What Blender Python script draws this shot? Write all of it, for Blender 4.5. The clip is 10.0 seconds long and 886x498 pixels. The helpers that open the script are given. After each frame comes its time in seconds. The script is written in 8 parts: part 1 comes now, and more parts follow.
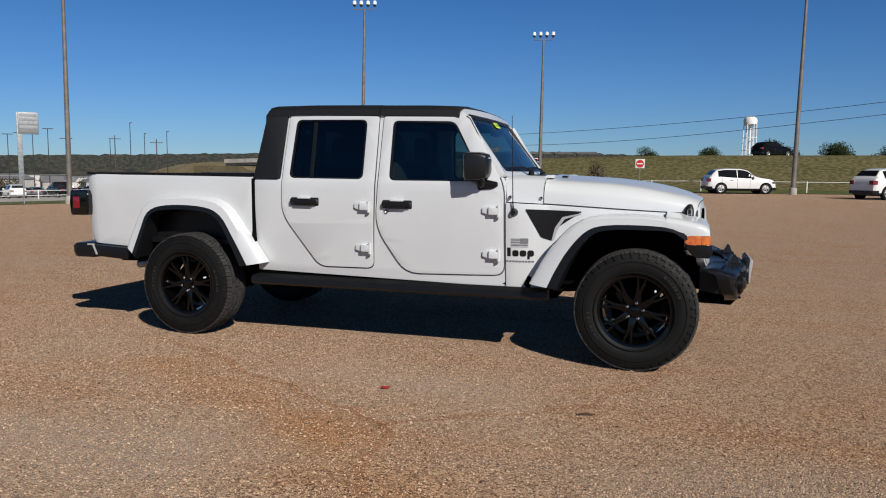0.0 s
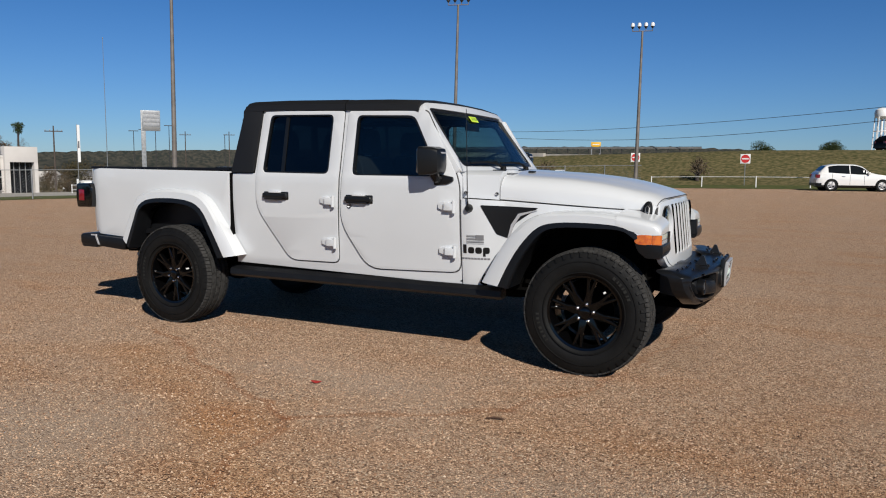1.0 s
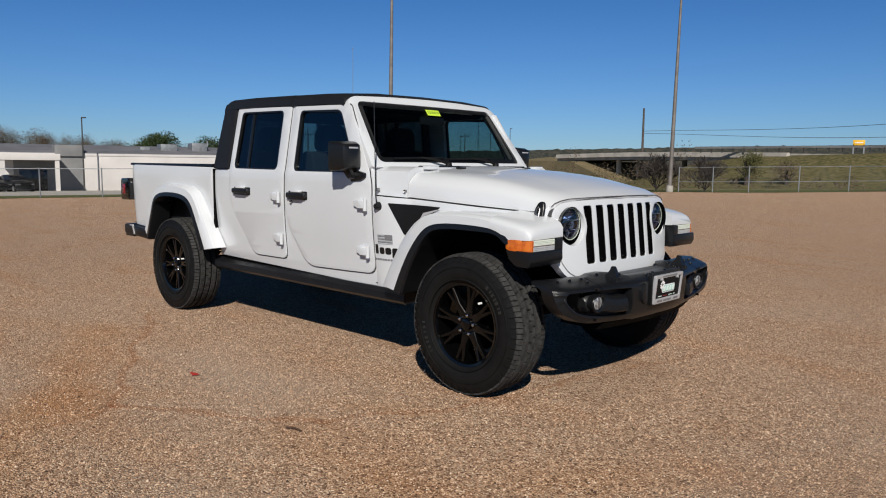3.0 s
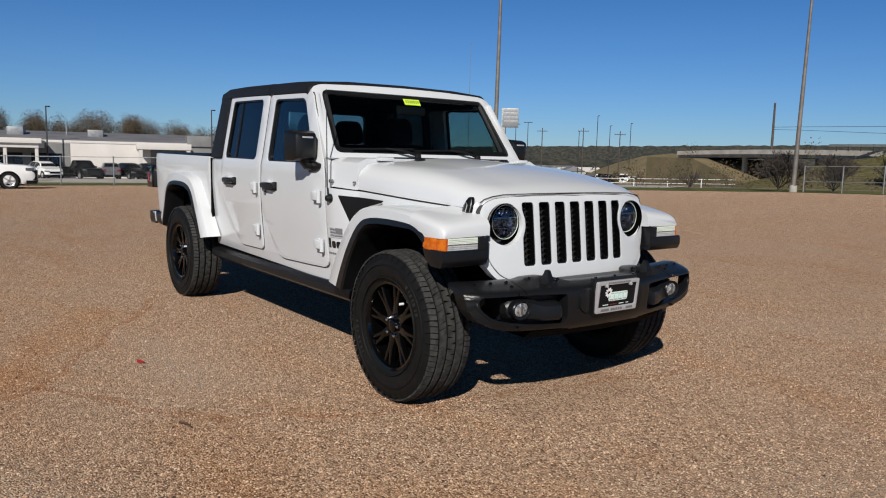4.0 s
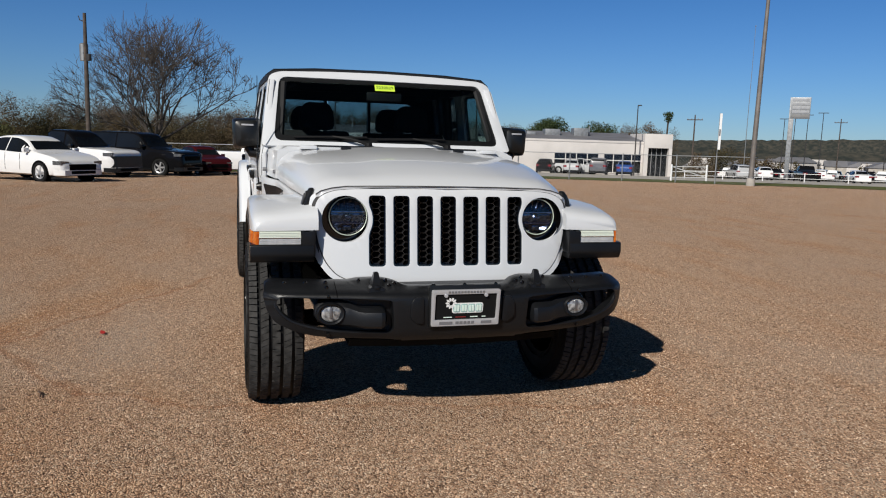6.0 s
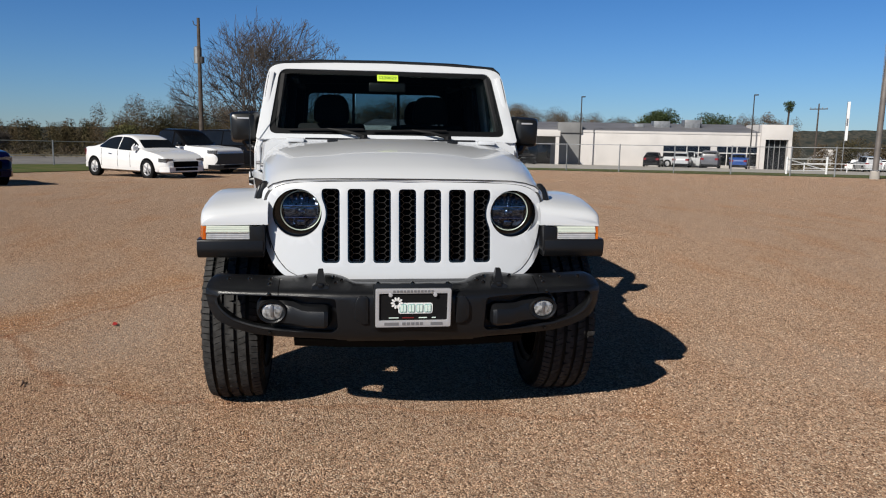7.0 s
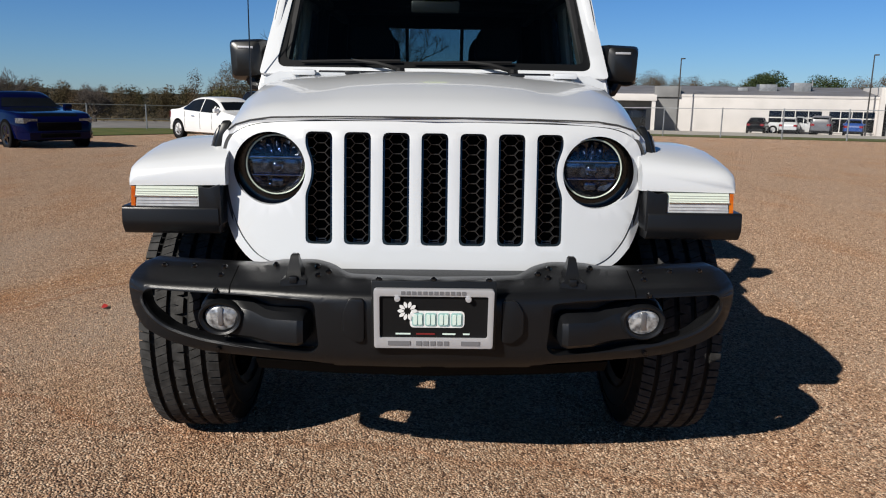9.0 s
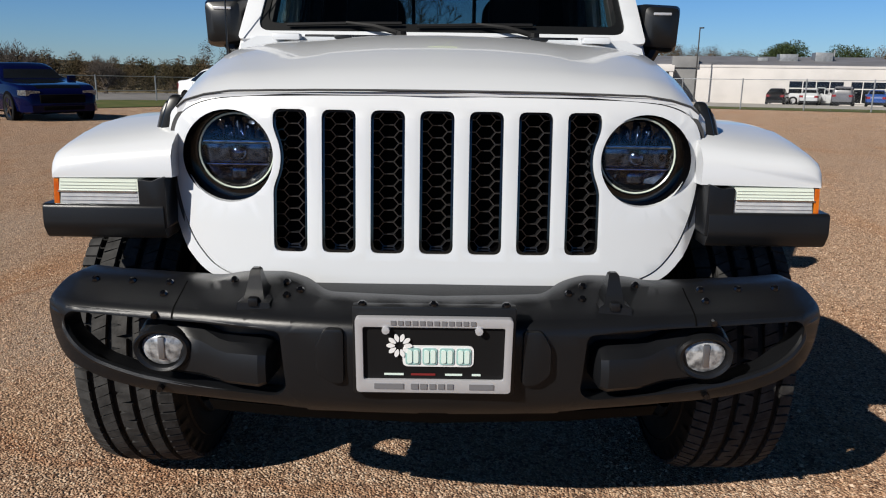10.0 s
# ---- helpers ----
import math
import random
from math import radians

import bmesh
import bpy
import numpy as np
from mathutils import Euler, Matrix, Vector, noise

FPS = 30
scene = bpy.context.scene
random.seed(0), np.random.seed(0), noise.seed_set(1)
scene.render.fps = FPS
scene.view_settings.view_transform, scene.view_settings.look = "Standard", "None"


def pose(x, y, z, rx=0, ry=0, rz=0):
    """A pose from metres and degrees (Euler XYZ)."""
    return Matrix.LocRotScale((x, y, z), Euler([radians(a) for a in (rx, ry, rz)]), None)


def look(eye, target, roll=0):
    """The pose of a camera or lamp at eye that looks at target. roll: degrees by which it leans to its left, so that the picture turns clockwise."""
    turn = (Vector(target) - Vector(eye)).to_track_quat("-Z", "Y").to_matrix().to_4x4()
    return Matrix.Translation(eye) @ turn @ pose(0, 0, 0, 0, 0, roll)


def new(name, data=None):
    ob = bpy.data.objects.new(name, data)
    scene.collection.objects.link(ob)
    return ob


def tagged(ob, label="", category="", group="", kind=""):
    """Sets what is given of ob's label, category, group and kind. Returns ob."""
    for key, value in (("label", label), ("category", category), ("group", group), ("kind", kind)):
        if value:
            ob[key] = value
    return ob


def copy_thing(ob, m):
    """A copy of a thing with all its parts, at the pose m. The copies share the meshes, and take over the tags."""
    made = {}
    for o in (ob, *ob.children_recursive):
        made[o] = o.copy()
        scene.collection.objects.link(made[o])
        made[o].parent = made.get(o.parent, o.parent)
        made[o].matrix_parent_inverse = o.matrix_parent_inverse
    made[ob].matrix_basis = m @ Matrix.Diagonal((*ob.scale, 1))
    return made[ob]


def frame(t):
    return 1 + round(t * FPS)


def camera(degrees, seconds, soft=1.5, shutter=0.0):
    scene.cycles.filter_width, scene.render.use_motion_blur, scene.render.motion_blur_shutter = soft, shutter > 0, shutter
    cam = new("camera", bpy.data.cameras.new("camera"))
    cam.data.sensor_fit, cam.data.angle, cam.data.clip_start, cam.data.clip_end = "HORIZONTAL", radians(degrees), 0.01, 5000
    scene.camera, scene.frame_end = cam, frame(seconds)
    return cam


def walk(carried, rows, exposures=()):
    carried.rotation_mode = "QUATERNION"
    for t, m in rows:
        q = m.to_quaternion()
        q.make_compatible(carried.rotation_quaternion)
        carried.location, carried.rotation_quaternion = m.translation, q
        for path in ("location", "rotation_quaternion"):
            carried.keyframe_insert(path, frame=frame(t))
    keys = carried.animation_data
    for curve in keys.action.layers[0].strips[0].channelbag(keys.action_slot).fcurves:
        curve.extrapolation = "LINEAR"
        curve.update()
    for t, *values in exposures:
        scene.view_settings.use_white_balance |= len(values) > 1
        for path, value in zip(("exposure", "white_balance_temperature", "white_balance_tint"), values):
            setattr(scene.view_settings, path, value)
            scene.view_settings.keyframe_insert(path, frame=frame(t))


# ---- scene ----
cam = camera(61.3, 10.0, soft=1.1)
PATH = [
    (0, (0.277, -5.939, 1.314), (-0.329, -4.044, 1.108), 0.4),
    (0.5, (0.729, -5.775, 1.322), (0.011, -3.921, 1.108), 0.6),
    (1, (1.213, -5.48, 1.32), (0.349, -3.69, 1.099), 0.5),
    (1.5, (1.649, -5.208, 1.319), (0.658, -3.485, 1.093), 0.6),
    (2, (2.076, -4.811, 1.325), (0.943, -3.18, 1.091), 0.7),
    (2.5, (2.439, -4.442, 1.309), (1.186, -2.901, 1.076), 0.8),
    (2.7, (2.592, -4.267, 1.31), (1.287, -2.77, 1.079), 0.6),
    (3.8, (3.22, -3.24, 1.305), (1.669, -1.999, 1.071), 1.4),
    (4, (3.292, -3.044, 1.31), (1.705, -1.852, 1.064), 1.4),
    (4.5, (3.471, -2.584, 1.325), (1.802, -1.514, 1.065), 1.8),
    (5, (3.668, -2.026, 1.33), (1.902, -1.127, 1.061), 1.9),
    (5.5, (3.78, -1.546, 1.346), (1.942, -0.808, 1.07), 1.9),
    (6, (3.88, -1.013, 1.343), (1.978, -0.464, 1.058), 1.8),
    (6.2, (3.871, -0.827, 1.329), (1.952, -0.346, 1.039), 1.7),
    (7.3, (3.777, -0.145, 1.335), (1.81, 0.043, 1.027), 0.7),
    (7.5, (3.735, -0.073, 1.324), (1.764, 0.062, 1.013), 0.5),
    (8, (3.429, -0.049, 1.266), (1.458, 0.027, 0.934), 0.5),
    (8.5, (3.063, -0.027, 1.207), (1.095, 0.021, 0.85), 0.6),
    (9, (2.671, -0.009, 1.184), (0.711, 0.024, 0.789), 0.9),
    (9.5, (2.384, -0.002, 1.181), (0.431, 0.017, 0.749), 0.9),
    (10, (2.191, 0.018, 1.177), (0.246, 0.017, 0.709), 0.8),
]
walk(cam, [(t, look(eye, target, roll)) for t, eye, target, roll in PATH], [(0.0, 0.0), (6.2, 0.0), (7.3, 0.18), (10.0, 0.22)])

# ---- light ----
world = bpy.data.worlds.new("world")
scene.world = world
world.use_nodes = True
SUN_AZ, SUN_EL = radians(-45.0), radians(34.5)
_n = world.node_tree.nodes
_sky = _n.new("ShaderNodeTexSky")
_sky.sky_type, _sky.sun_disc = "NISHITA", False
_sky.sun_elevation, _sky.sun_rotation = SUN_EL, math.pi / 2 - SUN_AZ
_sky.air_density, _sky.dust_density, _sky.ozone_density = 1.0, 0.0, 2.0
_n["Background"].inputs["Strength"].default_value = 0.0385
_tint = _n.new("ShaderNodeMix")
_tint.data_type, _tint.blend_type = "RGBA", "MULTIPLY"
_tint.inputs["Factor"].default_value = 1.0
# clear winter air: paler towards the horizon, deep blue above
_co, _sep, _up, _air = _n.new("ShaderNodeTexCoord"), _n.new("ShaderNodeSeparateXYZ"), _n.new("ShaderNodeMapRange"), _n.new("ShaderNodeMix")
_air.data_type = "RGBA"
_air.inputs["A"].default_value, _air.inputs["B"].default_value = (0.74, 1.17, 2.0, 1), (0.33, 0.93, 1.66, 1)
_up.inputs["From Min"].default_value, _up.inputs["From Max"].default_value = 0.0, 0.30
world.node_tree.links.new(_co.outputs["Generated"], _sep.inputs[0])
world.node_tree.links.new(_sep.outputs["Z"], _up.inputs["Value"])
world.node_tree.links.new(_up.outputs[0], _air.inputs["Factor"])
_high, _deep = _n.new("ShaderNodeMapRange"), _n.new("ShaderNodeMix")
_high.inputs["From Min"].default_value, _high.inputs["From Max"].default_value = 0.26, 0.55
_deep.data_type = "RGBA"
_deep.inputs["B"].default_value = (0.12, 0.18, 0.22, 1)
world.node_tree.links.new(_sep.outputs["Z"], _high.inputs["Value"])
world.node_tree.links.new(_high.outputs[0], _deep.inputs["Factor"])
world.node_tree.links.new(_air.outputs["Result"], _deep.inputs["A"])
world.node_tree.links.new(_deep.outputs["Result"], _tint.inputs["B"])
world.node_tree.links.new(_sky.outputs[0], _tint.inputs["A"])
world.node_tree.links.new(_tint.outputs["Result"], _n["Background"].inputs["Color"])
sun = new("sun", bpy.data.lights.new("sun", "SUN"))
sun.data.energy, sun.data.angle, sun.data.color = 5.0, radians(0.55), (1.0, 0.95, 0.87)
sun_dir = Vector((math.cos(SUN_EL) * math.cos(SUN_AZ), math.cos(SUN_EL) * math.sin(SUN_AZ), math.sin(SUN_EL)))
sun.matrix_world = look(sun_dir * 60, (0, 0, 0))
scene.view_settings.exposure = 0.0


# ---- materials ----
def material(name, color, rough=0.5, metal=0.0, var=0.0, scale=4.0, bump=0.0, bump_scale=200.0, coat=0.0, emit=None, spec=0.5, color2=None):
    m = bpy.data.materials.new(name)
    m.use_nodes = True
    t = m.node_tree
    n, l = t.nodes, t.links
    b = n["Principled BSDF"]
    b.inputs["Base Color"].default_value = (*color, 1)
    b.inputs["Roughness"].default_value, b.inputs["Metallic"].default_value = rough, metal
    b.inputs["Coat Weight"].default_value = coat
    b.inputs["Coat Roughness"].default_value = 0.04
    b.inputs["Specular IOR Level"].default_value = spec
    co = n.new("ShaderNodeTexCoord")
    if var or color2:
        tex = n.new("ShaderNodeTexNoise")
        tex.inputs["Scale"].default_value, tex.inputs["Detail"].default_value = scale, 6
        l.new(co.outputs["Object"], tex.inputs["Vector"])
        mix = n.new("ShaderNodeMix")
        mix.data_type = "RGBA"
        c2 = color2 or tuple(c * (1 - var) for c in color)
        mix.inputs["A"].default_value, mix.inputs["B"].default_value = (*color, 1), (*c2, 1)
        ramp = n.new("ShaderNodeMapRange")
        ramp.inputs["From Min"].default_value, ramp.inputs["From Max"].default_value = 0.38, 0.66
        l.new(tex.outputs[0], ramp.inputs["Value"])
        l.new(ramp.outputs[0], mix.inputs["Factor"])
        l.new(mix.outputs["Result"], b.inputs["Base Color"])
        rr = n.new("ShaderNodeMapRange")
        rr.inputs["To Min"].default_value, rr.inputs["To Max"].default_value = max(0.0, rough - 0.06), min(1.0, rough + 0.08)
        l.new(tex.outputs[0], rr.inputs["Value"])
        l.new(rr.outputs[0], b.inputs["Roughness"])
    if bump:
        t2 = n.new("ShaderNodeTexNoise")
        t2.inputs["Scale"].default_value, t2.inputs["Detail"].default_value = bump_scale, 3
        l.new(co.outputs["Object"], t2.inputs["Vector"])
        bp = n.new("ShaderNodeBump")
        bp.inputs["Strength"].default_value, bp.inputs["Distance"].default_value = bump, 0.01
        l.new(t2.outputs[0], bp.inputs["Height"])
        l.new(bp.outputs[0], b.inputs["Normal"])
    if emit:
        b.inputs["Emission Color"].default_value, b.inputs["Emission Strength"].default_value = (*emit[0], 1), emit[1]
    return m


def pane_material(name, tint, gloss=1.0):
    """A thin tinted pane: clear with a colour, and a mirror by Fresnel."""
    m = bpy.data.materials.new(name)
    m.use_nodes = True
    t = m.node_tree
    n, l = t.nodes, t.links
    n.remove(n["Principled BSDF"])
    clear, mirror, mix, fr, power, scale = n.new("ShaderNodeBsdfTransparent"), n.new("ShaderNodeBsdfGlossy"), n.new("ShaderNodeMixShader"), n.new("ShaderNodeLayerWeight"), n.new("ShaderNodeMath"), n.new("ShaderNodeMath")
    clear.inputs["Color"].default_value = (*tint, 1)
    mirror.inputs["Roughness"].default_value = 0.01
    mirror.inputs["Color"].default_value = (gloss, gloss, gloss, 1)
    fr.inputs["Blend"].default_value = 0.5
    power.operation, power.inputs[1].default_value = "POWER", 5.0
    scale.operation, scale.inputs[1].default_value, scale.inputs[2].default_value = "MULTIPLY_ADD", 0.96, 0.04
    l.new(fr.outputs["Facing"], power.inputs[0])
    l.new(power.outputs[0], scale.inputs[0])
    l.new(scale.outputs[0], mix.inputs["Fac"])
    l.new(clear.outputs[0], mix.inputs[1])
    l.new(mirror.outputs[0], mix.inputs[2])
    l.new(mix.outputs[0], n["Material Output"].inputs["Surface"])
    return m


def stone_ramp(n):
    stones = n.new("ShaderNodeValToRGB")
    els = stones.color_ramp.elements
    els[0].position, els[0].color = 0.0, (0.062, 0.038, 0.028, 1)
    els[1].position, els[1].color = 1.0, (0.65, 0.52, 0.395, 1)
    for p, c in ((0.15, (0.235, 0.136, 0.086)), (0.38, (0.44, 0.282, 0.183)), (0.60, (0.55, 0.372, 0.250)), (0.80, (0.615, 0.446, 0.312))):
        e = els.new(p)
        e.color = (*c, 1)
    return stones


def pebble_material():
    m = bpy.data.materials.new("loose pebbles")
    m.use_nodes = True
    n, l = m.node_tree.nodes, m.node_tree.links
    geo = n.new("ShaderNodeNewGeometry")
    stones = stone_ramp(n)
    l.new(geo.outputs["Random Per Island"], stones.inputs[0])
    tone = n.new("ShaderNodeMix")
    tone.data_type, tone.blend_type = "RGBA", "MULTIPLY"
    tone.inputs["Factor"].default_value, tone.inputs["B"].default_value = 1.0, (0.90, 0.88, 0.87, 1)
    l.new(stones.outputs[0], tone.inputs["A"])
    l.new(tone.outputs["Result"], n["Principled BSDF"].inputs["Base Color"])
    n["Principled BSDF"].inputs["Roughness"].default_value = 0.85
    n["Principled BSDF"].inputs["Specular IOR Level"].default_value = 0.15
    n["Principled BSDF"].inputs["Diffuse Roughness"].default_value = 0.35
    return m


def gravel_material():
    """Rolled pea gravel: single stones of tan, rust and grey, worn in large greyish and reddish patches."""
    m = bpy.data.materials.new("pea gravel")
    m.use_nodes = True
    t = m.node_tree
    n, l = t.nodes, t.links
    b = n["Principled BSDF"]
    b.inputs["Roughness"].default_value = 0.85
    b.inputs["Specular IOR Level"].default_value = 0.15
    b.inputs["Diffuse Roughness"].default_value = 0.35
    co = n.new("ShaderNodeTexCoord")
    warp = n.new("ShaderNodeTexNoise")
    warp.inputs["Scale"].default_value = 45
    l.new(co.outputs["Object"], warp.inputs["Vector"])
    add = n.new("ShaderNodeMix")
    add.data_type = "VECTOR"
    add.inputs["Factor"].default_value = 0.012
    l.new(co.outputs["Object"], add.inputs["A"])
    l.new(warp.outputs["Color"], add.inputs["B"])
    cell = n.new("ShaderNodeTexVoronoi")
    cell.inputs["Scale"].default_value = 118
    l.new(add.outputs["Result"], cell.inputs["Vector"])
    sep = n.new("ShaderNodeSeparateColor")
    l.new(cell.outputs["Color"], sep.inputs[0])
    stones = stone_ramp(n)
    l.new(sep.outputs[0], stones.inputs[0])

    def patch(scale, lo, hi, off, stretch=1.0):
        mp = n.new("ShaderNodeMapping")
        mp.inputs["Location"].default_value = (off, off * 0.7, 0)
        mp.inputs["Rotation"].default_value = (0, 0, 0.5)
        mp.inputs["Scale"].default_value = (1, stretch, 1)
        l.new(co.outputs["Object"], mp.inputs[0])
        x = n.new("ShaderNodeTexNoise")
        x.inputs["Scale"].default_value, x.inputs["Detail"].default_value = scale, 5
        l.new(mp.outputs[0], x.inputs["Vector"])
        r = n.new("ShaderNodeMapRange")
        r.inputs["From Min"].default_value, r.inputs["From Max"].default_value = lo, hi
        l.new(x.outputs[0], r.inputs["Value"])
        return r.outputs[0]

    def blend(a, colour, fac, how="MIX", top=1.0):
        mul = n.new("ShaderNodeMath")
        mul.operation = "MULTIPLY"
        mul.inputs[1].default_value = top
        l.new(fac, mul.inputs[0])
        x = n.new("ShaderNodeMix")
        x.data_type, x.blend_type = "RGBA", how
        x.inputs["B"].default_value = (*colour, 1)
        l.new(a, x.inputs["A"])
        l.new(mul.outputs[0], x.inputs["Factor"])
        return x.outputs["Result"]

    c = blend(stones.outputs[0], (0.47, 0.365, 0.285), patch(0.45, 0.48, 0.64, 3.1), top=0.25)
    c = blend(c, (0.96, 0.80, 0.66), patch(0.55, 0.50, 0.68, 9.0, 3.2), "MULTIPLY", 0.75)
    c = blend(c, (0.36, 0.25, 0.155), patch(6.0, 0.45, 0.75, 1.0), "MIX", 0.30)
    c = blend(c, (0.76, 0.73, 0.71), patch(24.0, 0.50, 0.66, 5.0), "MULTIPLY", 0.75)
    c = blend(c, (1.22, 1.20, 1.17), patch(19.0, 0.50, 0.66, 11.0), "MULTIPLY", 0.8)
    flat = n.new("ShaderNodeVectorMath")
    flat.operation = "MULTIPLY"
    flat.inputs[1].default_value = (1, 1, 0)
    wob = n.new("ShaderNodeTexNoise")
    wob.inputs["Scale"].default_value, wob.inputs["Detail"].default_value = 2.2, 6
    l.new(co.outputs["Object"], wob.inputs["Vector"])
    bend = n.new("ShaderNodeVectorMath")
    bend.operation = "MULTIPLY_ADD"
    bend.inputs[1].default_value = (0.34, 0.34, 0)
    l.new(wob.outputs["Color"], bend.inputs[0])
    l.new(co.outputs["Object"], bend.inputs[2])
    l.new(bend.outputs[0], flat.inputs[0])

    def near_line(ax, ay, bx, by, width):
        """1 on a line between two points of the plan, 0 beyond its width."""
        def op(kind, *ins):
            o = n.new("ShaderNodeVectorMath")
            o.operation = kind
            for k, v in enumerate(ins):
                if isinstance(v, tuple):
                    o.inputs[k].default_value = v
                else:
                    l.new(v, o.inputs[k])
            return o
        ax, ay, bx, by = ax + 0.17, ay + 0.17, bx + 0.17, by + 0.17
        pa = op("SUBTRACT", flat.outputs[0], (ax, ay, 0))
        ll = (bx - ax) ** 2 + (by - ay) ** 2
        dot = op("DOT_PRODUCT", pa.outputs[0], ((bx - ax) / ll, (by - ay) / ll, 0))
        hold = n.new("ShaderNodeClamp")
        l.new(dot.outputs["Value"], hold.inputs[0])
        along = n.new("ShaderNodeVectorMath")
        along.operation = "SCALE"
        along.inputs[0].default_value = (bx - ax, by - ay, 0)
        l.new(hold.outputs[0], along.inputs["Scale"])
        gone = op("DISTANCE", pa.outputs[0], along.outputs[0])
        r = n.new("ShaderNodeMapRange")
        r.interpolation_type = "SMOOTHSTEP"
        r.inputs["From Min"].default_value, r.inputs["From Max"].default_value = width, 0.0
        l.new(gone.outputs["Value"], r.inputs["Value"])
        return r.outputs[0]

    # rusty bands, grey pads, then thin dark seams
    for ax, ay, bx, by, w, top in ((-3.0, -1.75, -1.4, -2.65, 0.42, 0.8), (-1.4, -2.65, -0.5, -3.5, 0.55, 0.9), (-0.5, -3.5, 1.4, -3.6, 0.55, 0.7), (-4.8, -2.6, -3.0, -1.75, 0.35, 0.5), (-0.2, -1.95, 1.9, -2.2, 0.30, 0.6), (1.0, -1.6, 2.4, 0.1, 0.35, 0.6), (-1.3, -2.2, 0.0, -1.3, 0.22, 0.5)):
        c = blend(c, (1.0, 0.86, 0.71), near_line(ax, ay, bx, by, w), "MULTIPLY", top)
    for ax, ay, bx, by, w, top in ((-1.9, -1.55, -0.75, -1.75, 0.55, 0.55), (-3.4, -3.2, -2.0, -3.15, 0.75, 0.6), (-1.9, -4.1, -1.4, -3.9, 0.6, 0.5), (0.2, -2.8, 0.9, -2.6, 0.5, 0.45), (1.7, -1.0, 2.3, 0.6, 0.6, 0.35), (-0.4, 2.4, 0.6, 3.4, 0.8, 0.35)):
        c = blend(c, (0.47, 0.385, 0.312), near_line(ax, ay, bx, by, w), "MIX", top * 0.8)
    for ax, ay, bx, by, w, top in ((-3.4, -1.2, -1.14, -2.42, 0.055, 0.8), (-1.14, -2.42, -0.2, -1.78, 0.055, 0.75), (-0.2, -1.78, 0.15, -1.03, 0.055, 0.6), (0.15, -1.03, 0.55, 1.2, 0.05, 0.5), (-1.14, -2.42, -0.95, -3.3, 0.05, 0.6)):
        c = blend(c, (0.80, 0.60, 0.48), near_line(ax, ay, bx, by, w), "MULTIPLY", top)
    # crevice shade between the stones, painted into the colour towards cell edges
    gap = n.new("ShaderNodeTexVoronoi")
    gap.feature = "DISTANCE_TO_EDGE"
    gap.inputs["Scale"].default_value = 118
    l.new(add.outputs["Result"], gap.inputs["Vector"])
    crevice_shade = n.new("ShaderNodeMapRange")
    crevice_shade.inputs["From Min"].default_value, crevice_shade.inputs["From Max"].default_value = 0.18, 0.0
    l.new(gap.outputs["Distance"], crevice_shade.inputs["Value"])
    c = blend(c, (0.125, 0.076, 0.048), crevice_shade.outputs[0], "MIX", 0.70)
    l.new(c, b.inputs["Base Color"])
    sub = n.new("ShaderNodeMath")
    sub.operation = "SUBTRACT"
    sub.inputs[0].default_value = 1.0
    l.new(cell.outputs["Distance"], sub.inputs[1])
    bp = n.new("ShaderNodeBump")
    bp.inputs["Strength"].default_value, bp.inputs["Distance"].default_value = 1.0, 0.010
    l.new(sub.outputs[0], bp.inputs["Height"])
    l.new(bp.outputs[0], b.inputs["Normal"])
    return m


GRAVEL = gravel_material()
PEBBLE = pebble_material()
WHITE = material("white paint", (0.592, 0.61, 0.632), 0.3, coat=0.6, var=0.02, scale=3)
BLACK_PLASTIC = material("black textured plastic", (0.0076, 0.0081, 0.0094), 0.31, bump=0.08, bump_scale=700, var=0.25, scale=6, spec=0.36)
WIPER = material("matt black wiper", (0.006, 0.006, 0.0065), 0.6, spec=0.2)
BLACK_SATIN = material("black satin trim", (0.006, 0.0065, 0.007), 0.35)
MESH_BLACK = material("gloss black mesh plastic", (0.020, 0.020, 0.021), 0.16, coat=0.5)
HALO = material("milky lamp ring", (0.50, 0.56, 0.48), 0.3, coat=0.5)
LAMP_CLEAR = material("ribbed clear lamp", (0.60, 0.62, 0.64), 0.2, 0.25, scale=30, color2=(0.42, 0.45, 0.48))
# blue tint and mottling of both lamp colours paint in bluish reflections
REFLEX_BLUE = material("coated lamp optics", (0.10, 0.14, 0.22), 0.08, 0.9, scale=70, color2=(0.01, 0.013, 0.02))
LAMP_MIRROR = material("bluish lamp mirror", (0.34, 0.40, 0.52), 0.10, 1.0, scale=60, color2=(0.10, 0.13, 0.20))
BLACK_GLOSS = material("black gloss", (0.0025, 0.0025, 0.003), 0.10, coat=0.5)
ROOF_BLACK = material("black grained top", (0.006, 0.0065, 0.008), 0.55, bump=0.15, bump_scale=500, var=0.3, scale=3)
TREAD = material("dusty tread rubber", (0.047, 0.046, 0.045), 0.8, var=0.5, scale=30, bump=0.15, bump_scale=150, spec=0.2)
RIM_BLACK = material("black alloy", (0.0016, 0.0016, 0.0018), 0.11, spec=0.45)
GAP = material("dark shut line", (0.06, 0.06, 0.062), 0.8, spec=0.1)
SIDEWALL_PRINT = material("raised sidewall print", (0.021, 0.021, 0.020), 0.75, spec=0.2)
RUBBER = material("tyre rubber", (0.0075, 0.0075, 0.0075), 0.55, var=0.35, scale=14, bump=0.1, bump_scale=120, spec=0.22)
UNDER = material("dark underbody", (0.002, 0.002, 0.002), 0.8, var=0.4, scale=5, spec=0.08)
